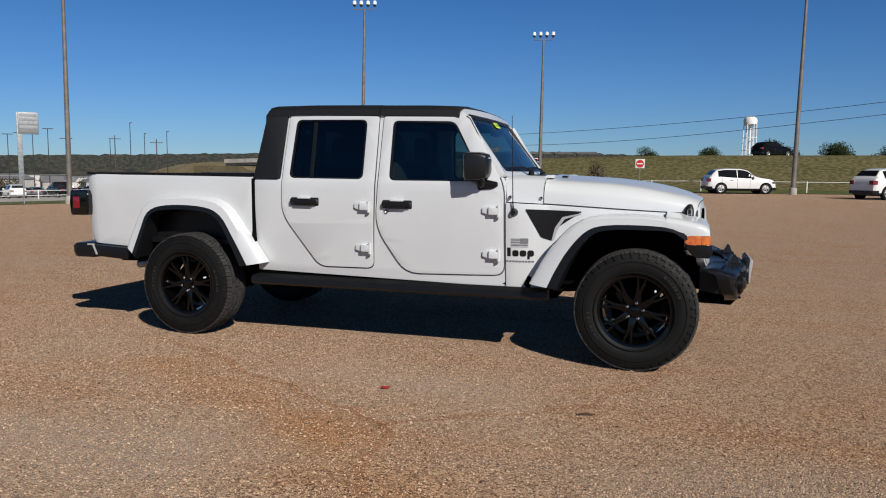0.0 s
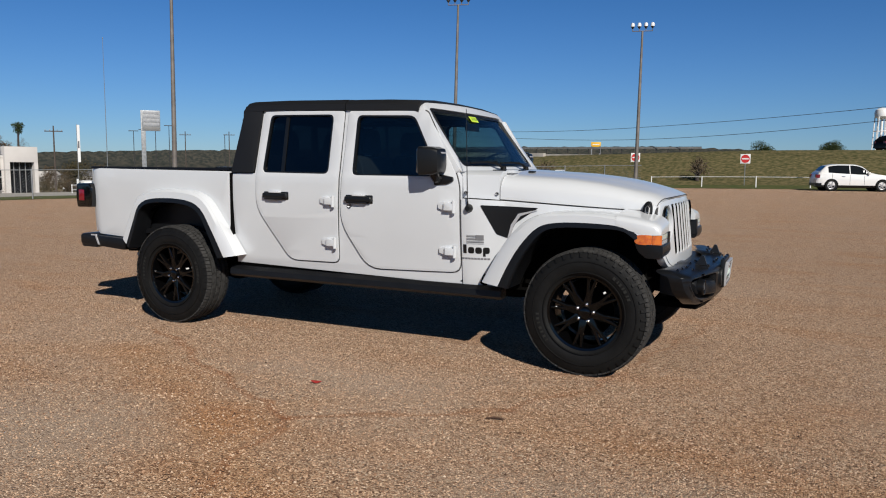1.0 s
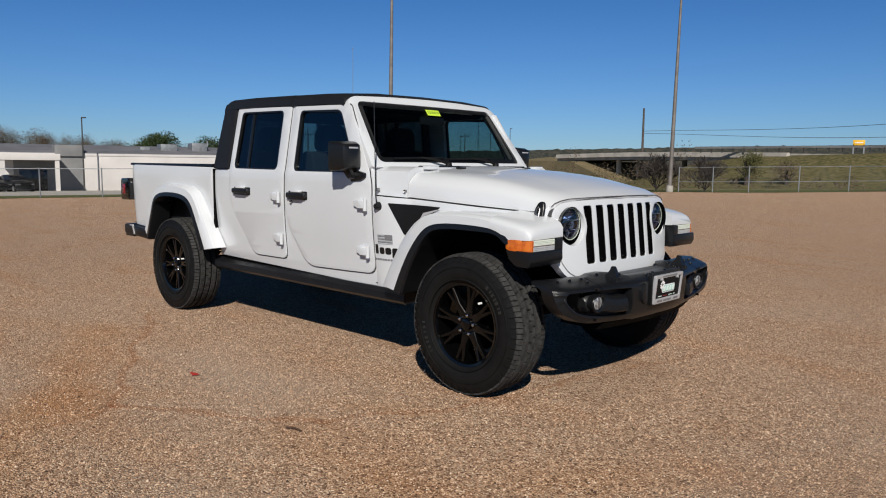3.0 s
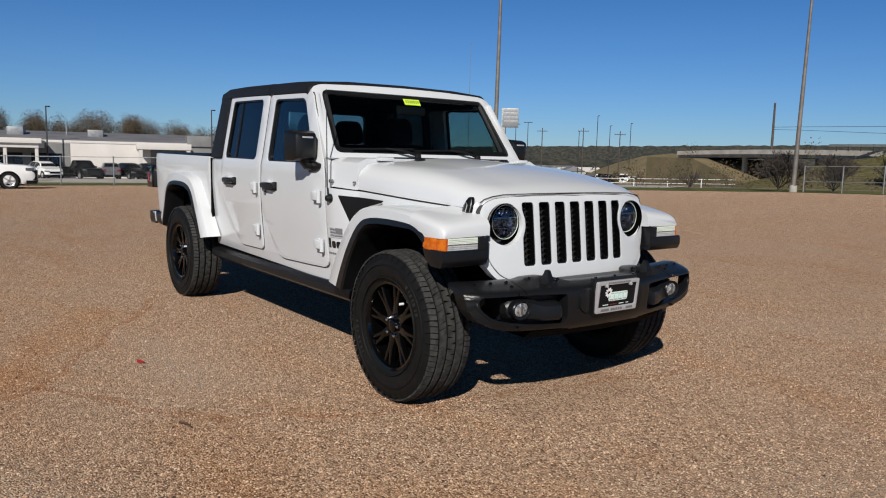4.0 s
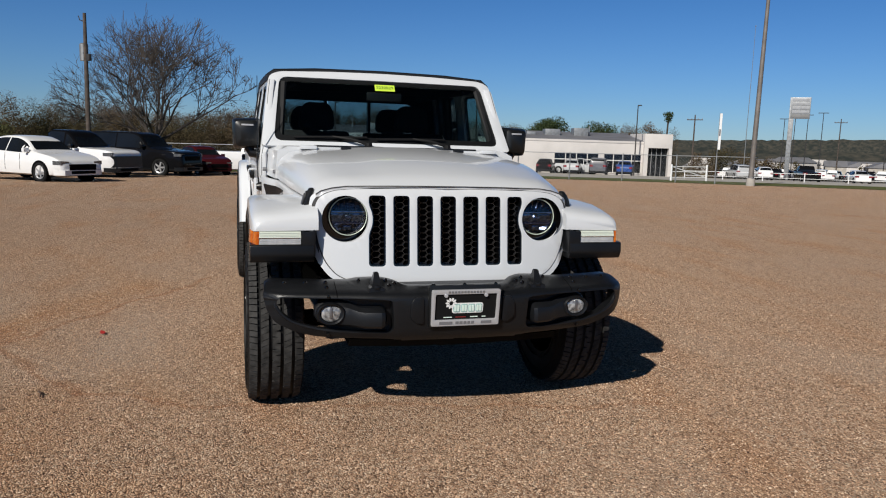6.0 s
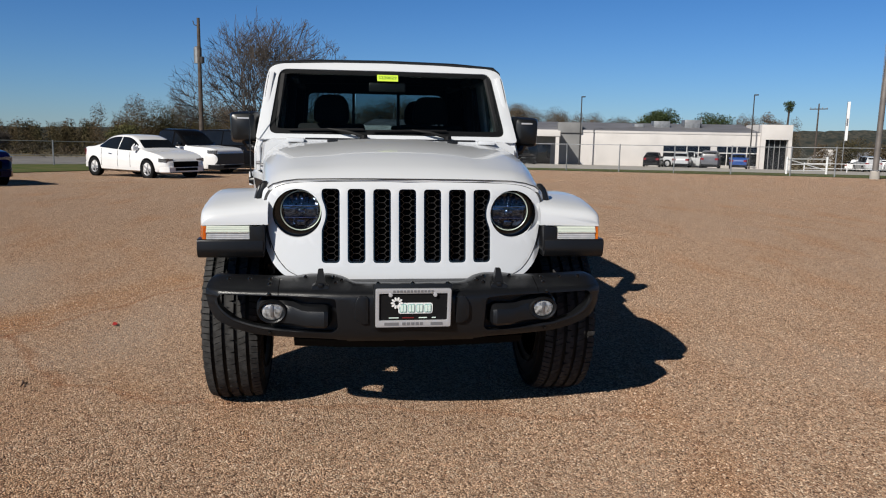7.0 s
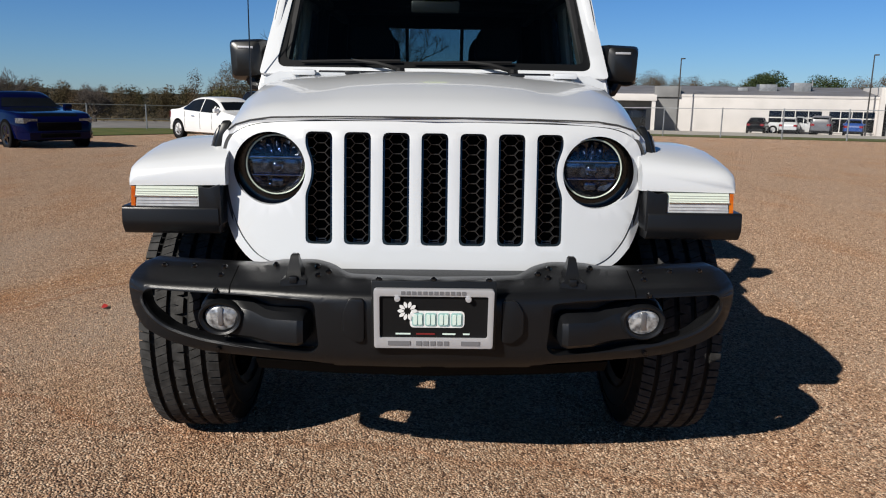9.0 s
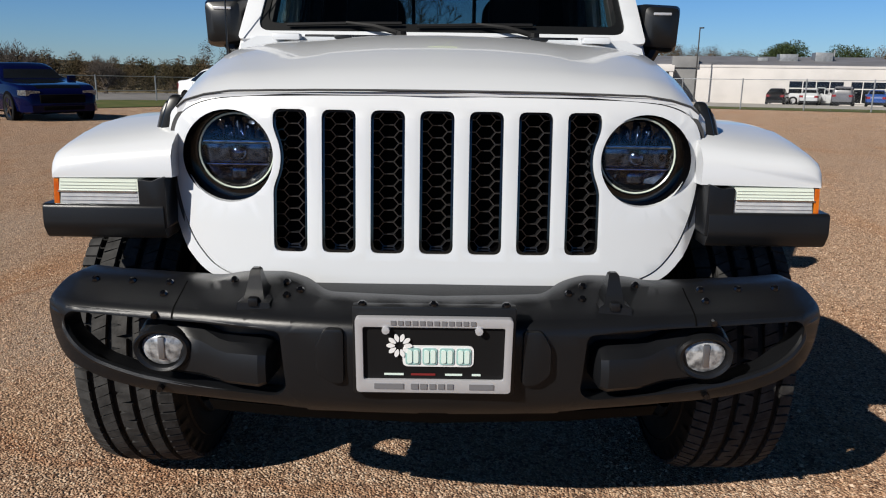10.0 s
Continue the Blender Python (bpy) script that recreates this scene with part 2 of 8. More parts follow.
CHROME = material("bright metal", (0.75, 0.76, 0.78), 0.15, 1.0)
STEEL = material("dull steel", (0.35, 0.35, 0.36), 0.4, 0.9, var=0.3, scale=8)
GALV = material("galvanised steel", (0.30, 0.31, 0.32), 0.5, 0.6, var=0.3, scale=3)
SILVER = material("silver plastic", (0.48, 0.48, 0.50), 0.35, 0.3)
# two amber tones in noise paint the highlights inside the lens
AMBER = material("amber lens", (0.60, 0.15, 0.008), 0.15, coat=0.8, scale=40, color2=(0.42, 0.065, 0.004))
LAMP_WHITE = material("pale lamp lens", (0.64, 0.69, 0.61), 0.12, coat=0.8, emit=((0.85, 1.0, 0.9), 0.04))
LAMP_RIB = material("pale green rib", (0.54, 0.60, 0.52), 0.2)
RED_LENS = material("red lens", (0.20, 0.008, 0.016), 0.12, coat=0.8)
GREEN_STICKER = material("yellow-green sticker", (0.55, 0.75, 0.06), 0.5)
STICKER_DARK = material("dark green print", (0.10, 0.20, 0.03), 0.5)
BADGE_GREY = material("grey badge film", (0.16, 0.16, 0.17), 0.4)
BADGE_LIGHT = material("light grey badge film", (0.42, 0.43, 0.44), 0.4)
PLATE_PALE = material("pale green print", (0.66, 0.78, 0.72), 0.4)
PLATE_TEAL = material("teal print edge", (0.30, 0.48, 0.46), 0.4)
RED_PRINT = material("red print", (0.20, 0.02, 0.02), 0.4)
INTERIOR = material("black cabin trim", (0.006, 0.006, 0.007), 0.7, var=0.3, scale=12)
SEAT_CLOTH = material("dark seat cloth", (0.009, 0.009, 0.01), 0.9, bump=0.2, bump_scale=300)
GLASS_FRONT = pane_material("clear pane", (0.72, 0.79, 0.79), 0.7)
GLASS_SIDE = pane_material("lightly tinted pane", (0.52, 0.62, 0.62))
GLASS_BACK = pane_material("tinted back pane", (0.50, 0.57, 0.60))
GLASS_DARK = pane_material("privacy pane", (0.13, 0.14, 0.145))
LENS = pane_material("lamp lens", (0.90, 0.93, 0.95))
RED_LEAF = material("red leaf", (0.35, 0.02, 0.015), 0.6)
STICK = material("dry stick", (0.07, 0.035, 0.02), 0.8)
GRASS = material("dry grass", (0.068, 0.070, 0.030), 0.95, scale=2.6, color2=(0.175, 0.142, 0.072), bump=1.0, bump_scale=7, spec=0.05)
GRASS_STRIP = material("green verge", (0.06, 0.085, 0.022), 0.95, scale=1.2, color2=(0.13, 0.12, 0.05), bump=0.6, bump_scale=30, spec=0.1)
ASPHALT = material("worn asphalt", (0.22, 0.21, 0.20), 0.9, var=0.35, scale=0.6, bump=0.2, bump_scale=60, spec=0.2)
CONCRETE = material("pale concrete", (0.42, 0.39, 0.35), 0.85, var=0.3, scale=0.8, bump=0.1, bump_scale=40)
WALL_WHITE = material("white painted wall", (0.58, 0.55, 0.525), 0.8, var=0.10, scale=0.5)
WALL_GREY = material("grey wall", (0.20, 0.20, 0.20), 0.8, var=0.2, scale=0.6)
ROOF_GREY = material("grey roof", (0.17, 0.17, 0.185), 0.7, var=0.25, scale=0.4)
DARK_GLASS = material("dark window glass", (0.009, 0.011, 0.014), 0.05, var=0.5, scale=0.8, spec=0.4)
POLE_STEEL = material("weathered pole steel", (0.20, 0.18, 0.165), 0.6, 0.3, var=0.35, scale=1.5)
WOOD = material("weathered wood", (0.085, 0.066, 0.054), 0.85, var=0.45, scale=5)
DARK_POLE = material("dark bronze pole", (0.03, 0.028, 0.027), 0.6)
BARK = material("grey bark", (0.062, 0.050, 0.043), 0.9, var=0.4, scale=6)
BUSH = material("winter brush", (0.092, 0.066, 0.040), 0.95, scale=0.12, color2=(0.052, 0.048, 0.024), spec=0.1)
BROWN_BRUSH = material("bare brown brush", (0.125, 0.094, 0.066), 0.95, scale=0.2, color2=(0.07, 0.058, 0.038), spec=0.1)
LEAF = material("dark evergreen leaf", (0.028, 0.045, 0.016), 0.8, scale=0.6, color2=(0.045, 0.06, 0.022), spec=0.2)
LEAF_OLIVE = material("olive leaf", (0.065, 0.070, 0.025), 0.8, scale=0.6, color2=(0.11, 0.098, 0.04), spec=0.2)
HILL = material("wooded hills", (0.028, 0.033, 0.031), 1.0, scale=0.22, color2=(0.066, 0.062, 0.052), spec=0.0)
TAN_FIELD = material("tan field", (0.21, 0.165, 0.095), 0.95, scale=0.3, color2=(0.14, 0.12, 0.07), spec=0.1)
SIGN_WHITE = material("white sign face", (0.75, 0.75, 0.75), 0.5)
SIGN_RED = material("red sign face", (0.55, 0.03, 0.03), 0.5)
YELLOW = material("yellow sign", (0.75, 0.42, 0.02), 0.5)
ORANGE = material("orange paint", (0.7, 0.28, 0.03), 0.5)
WIRE = material("black wire", (0.03, 0.03, 0.03), 0.6)


# ---- mesh helpers ----
def finish(bm, angle=32):
    bmesh.ops.recalc_face_normals(bm, faces=bm.faces)
    for f in bm.faces:
        f.smooth = True
    for e in bm.edges:
        e.smooth = len(e.link_faces) == 2 and e.calc_face_angle(0) < radians(angle)


def mesh_object(name, bm, mats, parent=None, angle=32):
    finish(bm, angle)
    me = bpy.data.meshes.new(name)
    bm.to_mesh(me)
    bm.free()
    for m in (mats if isinstance(mats, (list, tuple)) else [mats]):
        me.materials.append(m)
    ob = new(name, me)
    if parent:
        ob.parent = parent
    return ob


def part(name, bm, mats, parent, label="", angle=32):
    ob = mesh_object(name, bm, mats, parent, angle)
    return tagged(ob, label) if label else ob


def thing(name, m, label, category, group="", kind=""):
    ob = new(name)
    ob.empty_display_size = 0.2
    ob.matrix_world = m
    return tagged(ob, label, category, group, kind)


def bevel(bm, width, angle=40, segments=2):
    edges = [e for e in bm.edges if len(e.link_faces) == 2 and e.calc_face_angle(0) > radians(angle)]
    if edges and width > 0:
        bmesh.ops.bevel(bm, geom=edges, offset=width, segments=segments, profile=0.6, affect="EDGES", clamp_overlap=True)


def join(*bms):
    out = bms[0]
    for other in bms[1:]:
        me = bpy.data.meshes.new("tmp")
        other.to_mesh(me)
        other.free()
        out.from_mesh(me)
        bpy.data.meshes.remove(me)
    return out


def box(x0, x1, y0, y1, z0, z1, r=0.0, seg=2, bm=None):
    b = bmesh.new()
    vs = [b.verts.new((x, y, z)) for x in (x0, x1) for y in (y0, y1) for z in (z0, z1)]
    for q in ((0, 1, 3, 2), (4, 6, 7, 5), (0, 4, 5, 1), (2, 3, 7, 6), (0, 2, 6, 4), (1, 5, 7, 3)):
        b.faces.new([vs[i] for i in q])
    bmesh.ops.recalc_face_normals(b, faces=b.faces)
    bevel(b, r, segments=seg)
    return join(bm, b) if bm else b


def loft(rings, closed=True, caps=True, bm=None):
    """Skin over rings of equal length."""
    b = bm or bmesh.new()
    rows = [[b.verts.new(p) for p in ring] for ring in rings]
    k = len(rows[0])
    for a, c in zip(rows, rows[1:]):
        for i in range(k if closed else k - 1):
            j = (i + 1) % k
            b.faces.new((a[i], a[j], c[j], c[i]))
    if caps and closed:
        b.faces.new(rows[0][::-1])
        b.faces.new(rows[-1])
    return b


def fillet(pts, r, n=4):
    """Round every corner of a closed 2D outline; r is one radius or one per corner."""
    out = []
    k = len(pts)
    for i in range(k):
        p0, p, p1 = Vector(pts[i - 1]), Vector(pts[i]), Vector(pts[(i + 1) % k])
        rr = r[i] if isinstance(r, (list, tuple)) else r
        a, c = p0 - p, p1 - p
        d = min(rr, a.length * 0.48, c.length * 0.48)
        if d < 1e-4:
            out.append(tuple(p))
            continue
        s, e = p + a.normalized() * d, p + c.normalized() * d
        for j in range(n + 1):
            u = j / n
            out.append(tuple(s * (1 - u) ** 2 + p * 2 * u * (1 - u) + e * u * u))
    return out


def spline(pts, n):
    """n points along a smooth curve through pts, evenly by parameter."""
    P = [Vector(p) for p in pts]
    P = [P[0] * 2 - P[1]] + P + [P[-1] * 2 - P[-2]]
    out = []
    m = len(pts) - 1
    for i in range(n):
        u = i / (n - 1) * m
        k = min(int(u), m - 1)
        f = u - k
        a, b, c, d = P[k:k + 4]
        out.append(0.5 * ((2 * b) + (c - a) * f + (2 * a - 5 * b + 4 * c - d) * f * f + (3 * b - a - 3 * c + d) * f ** 3))
    return out


def table(pairs):
    xs, ys = [p[0] for p in pairs], [p[1] for p in pairs]
    return lambda v: float(np.interp(v, xs, ys))


def sheet(outline, holes, place, depth, cuts=((), ()), edge=0.0):
    """A curved plate: a 2D outline with holes, bent by place(u, v) -> point, made depth thick along -normal direction given by depth vector."""
    b = bmesh.new()
    edges = []
    for loop in [outline] + list(holes):
        vs = [b.verts.new((p[0], p[1], 0)) for p in loop]
        edges += [b.edges.new((vs[i], vs[(i + 1) % len(vs)])) for i in range(len(vs))]
    bmesh.ops.triangle_fill(b, use_beauty=True, edges=edges)
    for ax, vals in enumerate(cuts):
        no = (1, 0, 0) if ax == 0 else (0, 1, 0)
        for v in vals:
            bmesh.ops.bisect_plane(b, geom=b.verts[:] + b.edges[:] + b.faces[:], plane_co=(v if ax == 0 else 0, v if ax == 1 else 0, 0), plane_no=no, dist=1e-5)
    bmesh.ops.recalc_face_normals(b, faces=b.faces)
    for v in b.verts:
        v.co = place(v.co.x, v.co.y)
    faces = b.faces[:]
    back = bmesh.ops.extrude_face_region(b, geom=faces)
    moved = [g for g in back["geom"] if isinstance(g, bmesh.types.BMVert)]
    for v in moved:
        v.co += Vector(depth)
    bmesh.ops.recalc_face_normals(b, faces=b.faces)
    if edge:
        bevel(b, edge, 55, 2)
    return b


def prism(pts, axis, a, c, r=0.0, seg=2):
    """An outline pushed along an axis: 'x' (pts y, z), 'y' (pts x, z) or 'z' (pts x, y)."""
    put = {"x": lambda p, s: (s, p[0], p[1]), "y": lambda p, s: (p[0], s, p[1]), "z": lambda p, s: (p[0], p[1], s)}[axis]
    b = bmesh.new()
    lo, hi = [b.verts.new(put(p, a)) for p in pts], [b.verts.new(put(p, c)) for p in pts]
    k = len(pts)
    b.faces.new(lo)
    b.faces.new(hi[::-1])
    for i in range(k):
        b.faces.new((lo[i], hi[i], hi[(i + 1) % k], lo[(i + 1) % k]))
    bmesh.ops.recalc_face_normals(b, faces=b.faces)
    bevel(b, r, 35, seg)
    return b


def tube(pts, radius, n=8, bm=None):
    """A round bar along points; radius is one number or one per point."""
    P = [Vector(p) for p in pts]
    rings = []
    side = None
    for i, p in enumerate(P):
        d = (P[min(i + 1, len(P) - 1)] - P[max(i - 1, 0)]).normalized()
        if side is None:
            side = d.orthogonal().normalized()
        else:
            side = (side - d * side.dot(d))
            side = side.normalized() if side.length > 1e-6 else d.orthogonal().normalized()
        up = d.cross(side)
        r = radius[i] if isinstance(radius, (list, tuple)) else radius
        rings.append([p + (side * math.cos(a) + up * math.sin(a)) * r for a in (2 * math.pi * j / n for j in range(n))])
    return loft(rings, bm=bm)


def lathe(profile, n=32, axis="y", centre=(0, 0, 0), bm=None, caps=False):
    """Turn a profile of (along, radius) round an axis through centre."""
    c = Vector(centre)
    rings = []
    for a, r in profile:
        ring = []
        for j in range(n):
            u = 2 * math.pi * j / n
            s, t = r * math.cos(u), r * math.sin(u)
            ring.append(c + Vector({"x": (a, s, t), "y": (s, a, t), "z": (s, t, a)}[axis]))
        rings.append(ring)
    return loft(rings, caps=caps, bm=bm)


def mirrored(bm):
    for v in bm.verts:
        v.co.y = -v.co.y
    bmesh.ops.reverse_faces(bm, faces=bm.faces)
    return bm


# ---- the pickup truck: x forward from the front axle, y to its left, z up ----
cab_knots = table([(0.44, 0.785), (0.67, 0.808), (0.85, 0.828), (1.05, 0.840), (1.22, 0.838), (1.27, 0.828), (1.75, 0.757), (1.82, 0.74)])
ZC = (0.52, 0.60, 0.67, 0.73, 0.79, 0.85, 0.92, 0.99, 1.05, 1.11, 1.17, 1.22, 1.27, 1.39, 1.51, 1.63, 1.75)
cab_y = table([(z, (cab_knots(z - 0.05) + 2 * cab_knots(z) + cab_knots(z + 0.05)) / 4 if z < 1.2 else cab_knots(z)) for z in (0.44,) + ZC + (1.82,)])
bed_y = table([(0.55, 0.815), (0.75, 0.828), (1.0, 0.842), (1.2, 0.846), (1.275, 0.838)])
nose_w = table([(-1.0, 0.80), (-0.665, 0.748), (-0.12, 0.70), (0.33, 0.648), (0.46, 0.628)])
hood_line = table([(-0.95, 1.108), (-0.62, 1.094), (-0.12, 1.066), (0.29, 1.048), (0.46, 1.04)])


def side_y(x, z):
    y = cab_y(z)
    if x > -1.15:
        y -= (x + 1.15) * 0.05
    return y


def fender_y(x, z):
    """The front body side: narrows towards the nose."""
    a = side_y(x, z)
    w = nose_w(x) + (z - 1.05) * 0.03
    u = min(1, max(0, (x + 0.80) / 0.22))
    return a * (1 - u) + min(a, w) * u


truck = thing("pickup_truck", pose(0, 0, 0), "white four-door pickup truck with black top, wheels and bumpers on gravel", "pickup truck")



def both(name, make, mats, parent, label="", angle=32):
    """The same part on the right (y < 0) and on the left side."""
    out = []
    for s in (-1, 1):
        bm = make()
        if s < 0:
            bm = mirrored(bm)
        p = parent[0 if s < 0 else 1] if isinstance(parent, list) else parent
        out.append(part(name, bm, mats, p, label, angle))
    return out


def cab_plate(outline, holes, out=0.0, thick=0.03, edge=0.004, xcuts=(-1.15,)):
    return sheet(outline, holes, lambda x, z: Vector((x, side_y(x, z) + out, z)), (0, -thick, 0), (xcuts, ZC), edge)


rear_win = fillet([(-2.555, 1.700), (-1.970, 1.693), (-1.985, 1.253), (-2.600, 1.258)], 0.045)
front_win = fillet([(-1.765, 1.683), (-1.290, 1.672), (-1.105, 1.335), (-1.088, 1.247), (-1.778, 1.247)], [0.045, 0.05, 0.10, 0.04, 0.045])


def grown(pts, d):
    c = sum((Vector(p) for p in pts), Vector((0, 0))) / len(pts)
    return [tuple(Vector(p) + (Vector(p) - c).normalized() * d) for p in pts]


# cab shell behind the doors
both("cab_side", lambda: cab_plate([(-2.90, 0.535), (-2.90, 1.25), (-2.68, 1.25), (-2.635, 1.742), (-1.19, 1.708), (-0.905, 1.24), (-0.905, 0.498)],
     [grown(rear_win, 0.012), grown(front_win, 0.012)], out=-0.012, thick=0.03), WHITE, truck, "", 20)
REAR_DOOR = fillet([(-2.612, 1.737), (-1.878, 1.716), (-1.893, 1.20), (-1.915, 0.592), (-2.36, 0.588), (-2.66, 0.985), (-2.658, 1.235)], [0.03, 0.02, 0.3, 0.05, 0.07, 0.10, 0.2])
FRONT_DOOR = fillet([(-1.838, 1.715), (-1.195, 1.702), (-0.917, 1.215), (-0.915, 0.585), (-1.66, 0.566), (-1.882, 0.90), (-1.862, 1.2)], [0.02, 0.03, 0.08, 0.07, 0.11, 0.12, 0.3])


def gap_line(door):
    return cab_plate(grown(door, 0.0085), [grown(door, -0.004)], out=-0.0095, thick=0.004, edge=0)


for outline in (REAR_DOOR, FRONT_DOOR):
    both("shut_line", lambda: gap_line(outline), GAP, truck)
rear_doors = both("door", lambda: cab_plate(REAR_DOOR,
     [rear_win], thick=0.028), WHITE, truck, "white rear passenger door, shut", 20)
front_doors = both("door", lambda: cab_plate(FRONT_DOOR,
     [front_win], thick=0.028), WHITE, truck, "white front door, shut", 20)
for doors, win, dark in ((rear_doors, rear_win, GLASS_DARK), (front_doors, front_win, GLASS_SIDE)):
    both("window_seal", lambda: cab_plate(grown(win, 0.003), [grown(win, -0.016)], out=-0.004, thick=0.02, edge=0), BLACK_SATIN, doors)
    for w in both("window_pane", lambda: cab_plate(win, [], out=-0.020, thick=0.004, edge=0), dark, doors):
        w.visible_shadow = False
both("window_divider", lambda: cab_plate([(-2.415, 1.69), (-2.385, 1.69), (-2.40, 1.26), (-2.43, 1.26)], [], out=-0.012, thick=0.01), BLACK_SATIN, rear_doors)


def door_handle(x0, x1, zc):
    b = box(x0, x1, 0.0, 0.032, zc - 0.022, zc + 0.018, 0.014, 3)
    b = join(b, box(x0 + 0.03, x1 - 0.04, -0.01, 0.028, zc - 0.034, zc - 0.018, 0.006))
    b = join(b, box(x0 - 0.004, x1 + 0.004, -0.02, 0.005, zc - 0.036, zc + 0.03, 0.012))
    for v in b.verts:
        v.co.y += side_y(v.co.x, zc)
    return b


both("handle", lambda: door_handle(-2.575, -2.345, 1.084), BLACK_SATIN, rear_doors, "black pull handle")
both("handle", lambda: door_handle(-1.822, -1.595, 1.076), BLACK_SATIN, front_doors, "black pull handle")
both("handle_cap", lambda: box(-2.51, -2.41, 0.838, 0.872, 1.103, 1.117, 0.006), WHITE, rear_doors)
both("handle_cap", lambda: box(-1.755, -1.655, 0.838, 0.872, 1.096, 1.110, 0.006), WHITE, front_doors)
both("keyhole", lambda: lathe([(0.835, 0.0), (0.848, 0.014), (0.835, 0.016)], 12, "y", (-1.79, 0, 1.022)), STEEL, front_doors)


def hinge(x1, z):
    """Exposed door hinge with a wedge-shaped leaf and a knuckle."""
    b = prism(fillet([(x1 - 0.120, z - 0.016), (x1 - 0.120, z + 0.022), (x1 - 0.07, z + 0.034), (x1 - 0.02, z + 0.034), (x1 - 0.02, z - 0.034), (x1 - 0.06, z - 0.034)], 0.008), "y", -0.012, 0.016, 0.005)
    b = join(b, prism(fillet([(x1 - 0.07, z - 0.028), (x1 - 0.07, z + 0.028), (x1 + 0.006, z + 0.018), (x1 + 0.006, z - 0.028)], 0.006), "y", 0.01, 0.034, 0.006))
    b = join(b, lathe([(z - 0.045, 0.0), (z - 0.045, 0.013), (z + 0.038, 0.013), (z + 0.038, 0.0)], 10, "z", (x1, 0.022, 0)))
    for v in b.verts:
        v.co.y += side_y(v.co.x, z)
    return b


for hz in (1.056, 0.745):
    both("hinge", lambda: hinge(-1.925, hz), WHITE, rear_doors)
    both("hinge", lambda: hinge(-0.945, hz - 0.012), WHITE, front_doors)

# sill, rock rail and cab floor
both("sill_rail", lambda: loft([[(x, y, z) for y, z in ((0.72, 0.43), (0.80, 0.42), (0.822, 0.44), (0.818, 0.48), (0.79, 0.505), (0.72, 0.505))] for x in (-2.95, -2.0, -1.2, -0.60)]), BLACK_PLASTIC, truck, "black side sill rail")
part("cab_floor", box(-2.88, -0.72, -0.77, 0.77, 0.50, 0.60, 0.02), UNDER, truck)
part("firewall", box(-0.95, -0.85, -0.74, 0.74, 0.55, 1.26, 0.01), INTERIOR, truck)


# black top, with its rear quarters and back window
def roof_ring(x, h):
    w = 0.768
    return [(x, -w, h - 0.075), (x, -w + 0.004, h - 0.030), (x, -w + 0.045, h + 0.002), (x, -0.45, h + 0.020), (x, 0, h + 0.026), (x, 0.45, h + 0.020),
            (x, w - 0.045, h + 0.002), (x, w - 0.004, h - 0.030), (x, w, h - 0.075), (x, w - 0.06, h - 0.075), (x, 0, h - 0.03), (x, -w + 0.06, h - 0.075)]


part("front_top_panel", loft([roof_ring(x, z) for x, z in ((-1.262, 1.768), (-1.295, 1.781), (-1.5, 1.790), (-1.868, 1.797))]), ROOF_BLACK, truck, "black removable top panel")
part("rear_top_panel", loft([roof_ring(x, z) for x, z in ((-1.876, 1.799), (-2.4, 1.808), (-2.74, 1.806), (-2.80, 1.795), (-2.825, 1.765))]), ROOF_BLACK, truck, "black rear top panel")
both("quarter_panel", lambda: sheet(fillet([(-2.905, 1.255), (-2.805, 1.775), (-2.635, 1.752), (-2.684, 1.255)], 0.01), [], lambda x, z: Vector((x, side_y(x, z) + 0.006, z)), (0, -0.04, 0), ((), ZC), 0.006), ROOF_BLACK, truck)
back_place = lambda y, z: Vector((-2.895 + (z - 1.26) * 0.19 + 0.02, y, z))
part("back_wall", sheet([(-0.80, 0.58), (0.80, 0.58), (0.82, 1.25), (0.745, 1.77), (-0.745, 1.77), (-0.82, 1.25)],
     [fillet([(-0.60, 1.32), (0.60, 1.32), (0.57, 1.66), (-0.57, 1.66)], 0.05)], back_place, (0.05, 0, 0), ((), ()), 0), ROOF_BLACK, truck)
for y0, y1 in ((-0.60, -0.20), (-0.185, 0.185), (0.20, 0.60)):
    w = part("back_pane", sheet([(y0, 1.315), (y1, 1.315), (y1 * 0.95, 1.665), (y0 * 0.95, 1.665)], [], lambda y, z: back_place(y, z) + Vector((0.025, 0, 0)), (0.004, 0, 0)), GLASS_BACK, truck)
    w.visible_shadow = False
for y in (-0.193, 0.193):
    part("back_window_post", box(-2.86, -2.80, y - 0.012, y + 0.012, 1.31, 1.67), BLACK_SATIN, truck)


# windscreen frame and glass: y across, s up the slope
def screen(y, z):
    return Vector((-0.880 - (z - 1.30) * 0.745 - 0.028 * (y / 0.7) ** 2, y, z))


def screen_outline(bw, tw, z0, z1, r):
    return fillet([(-bw, z0), (bw, z0), (tw, z1), (-tw, z1)], r, 6)


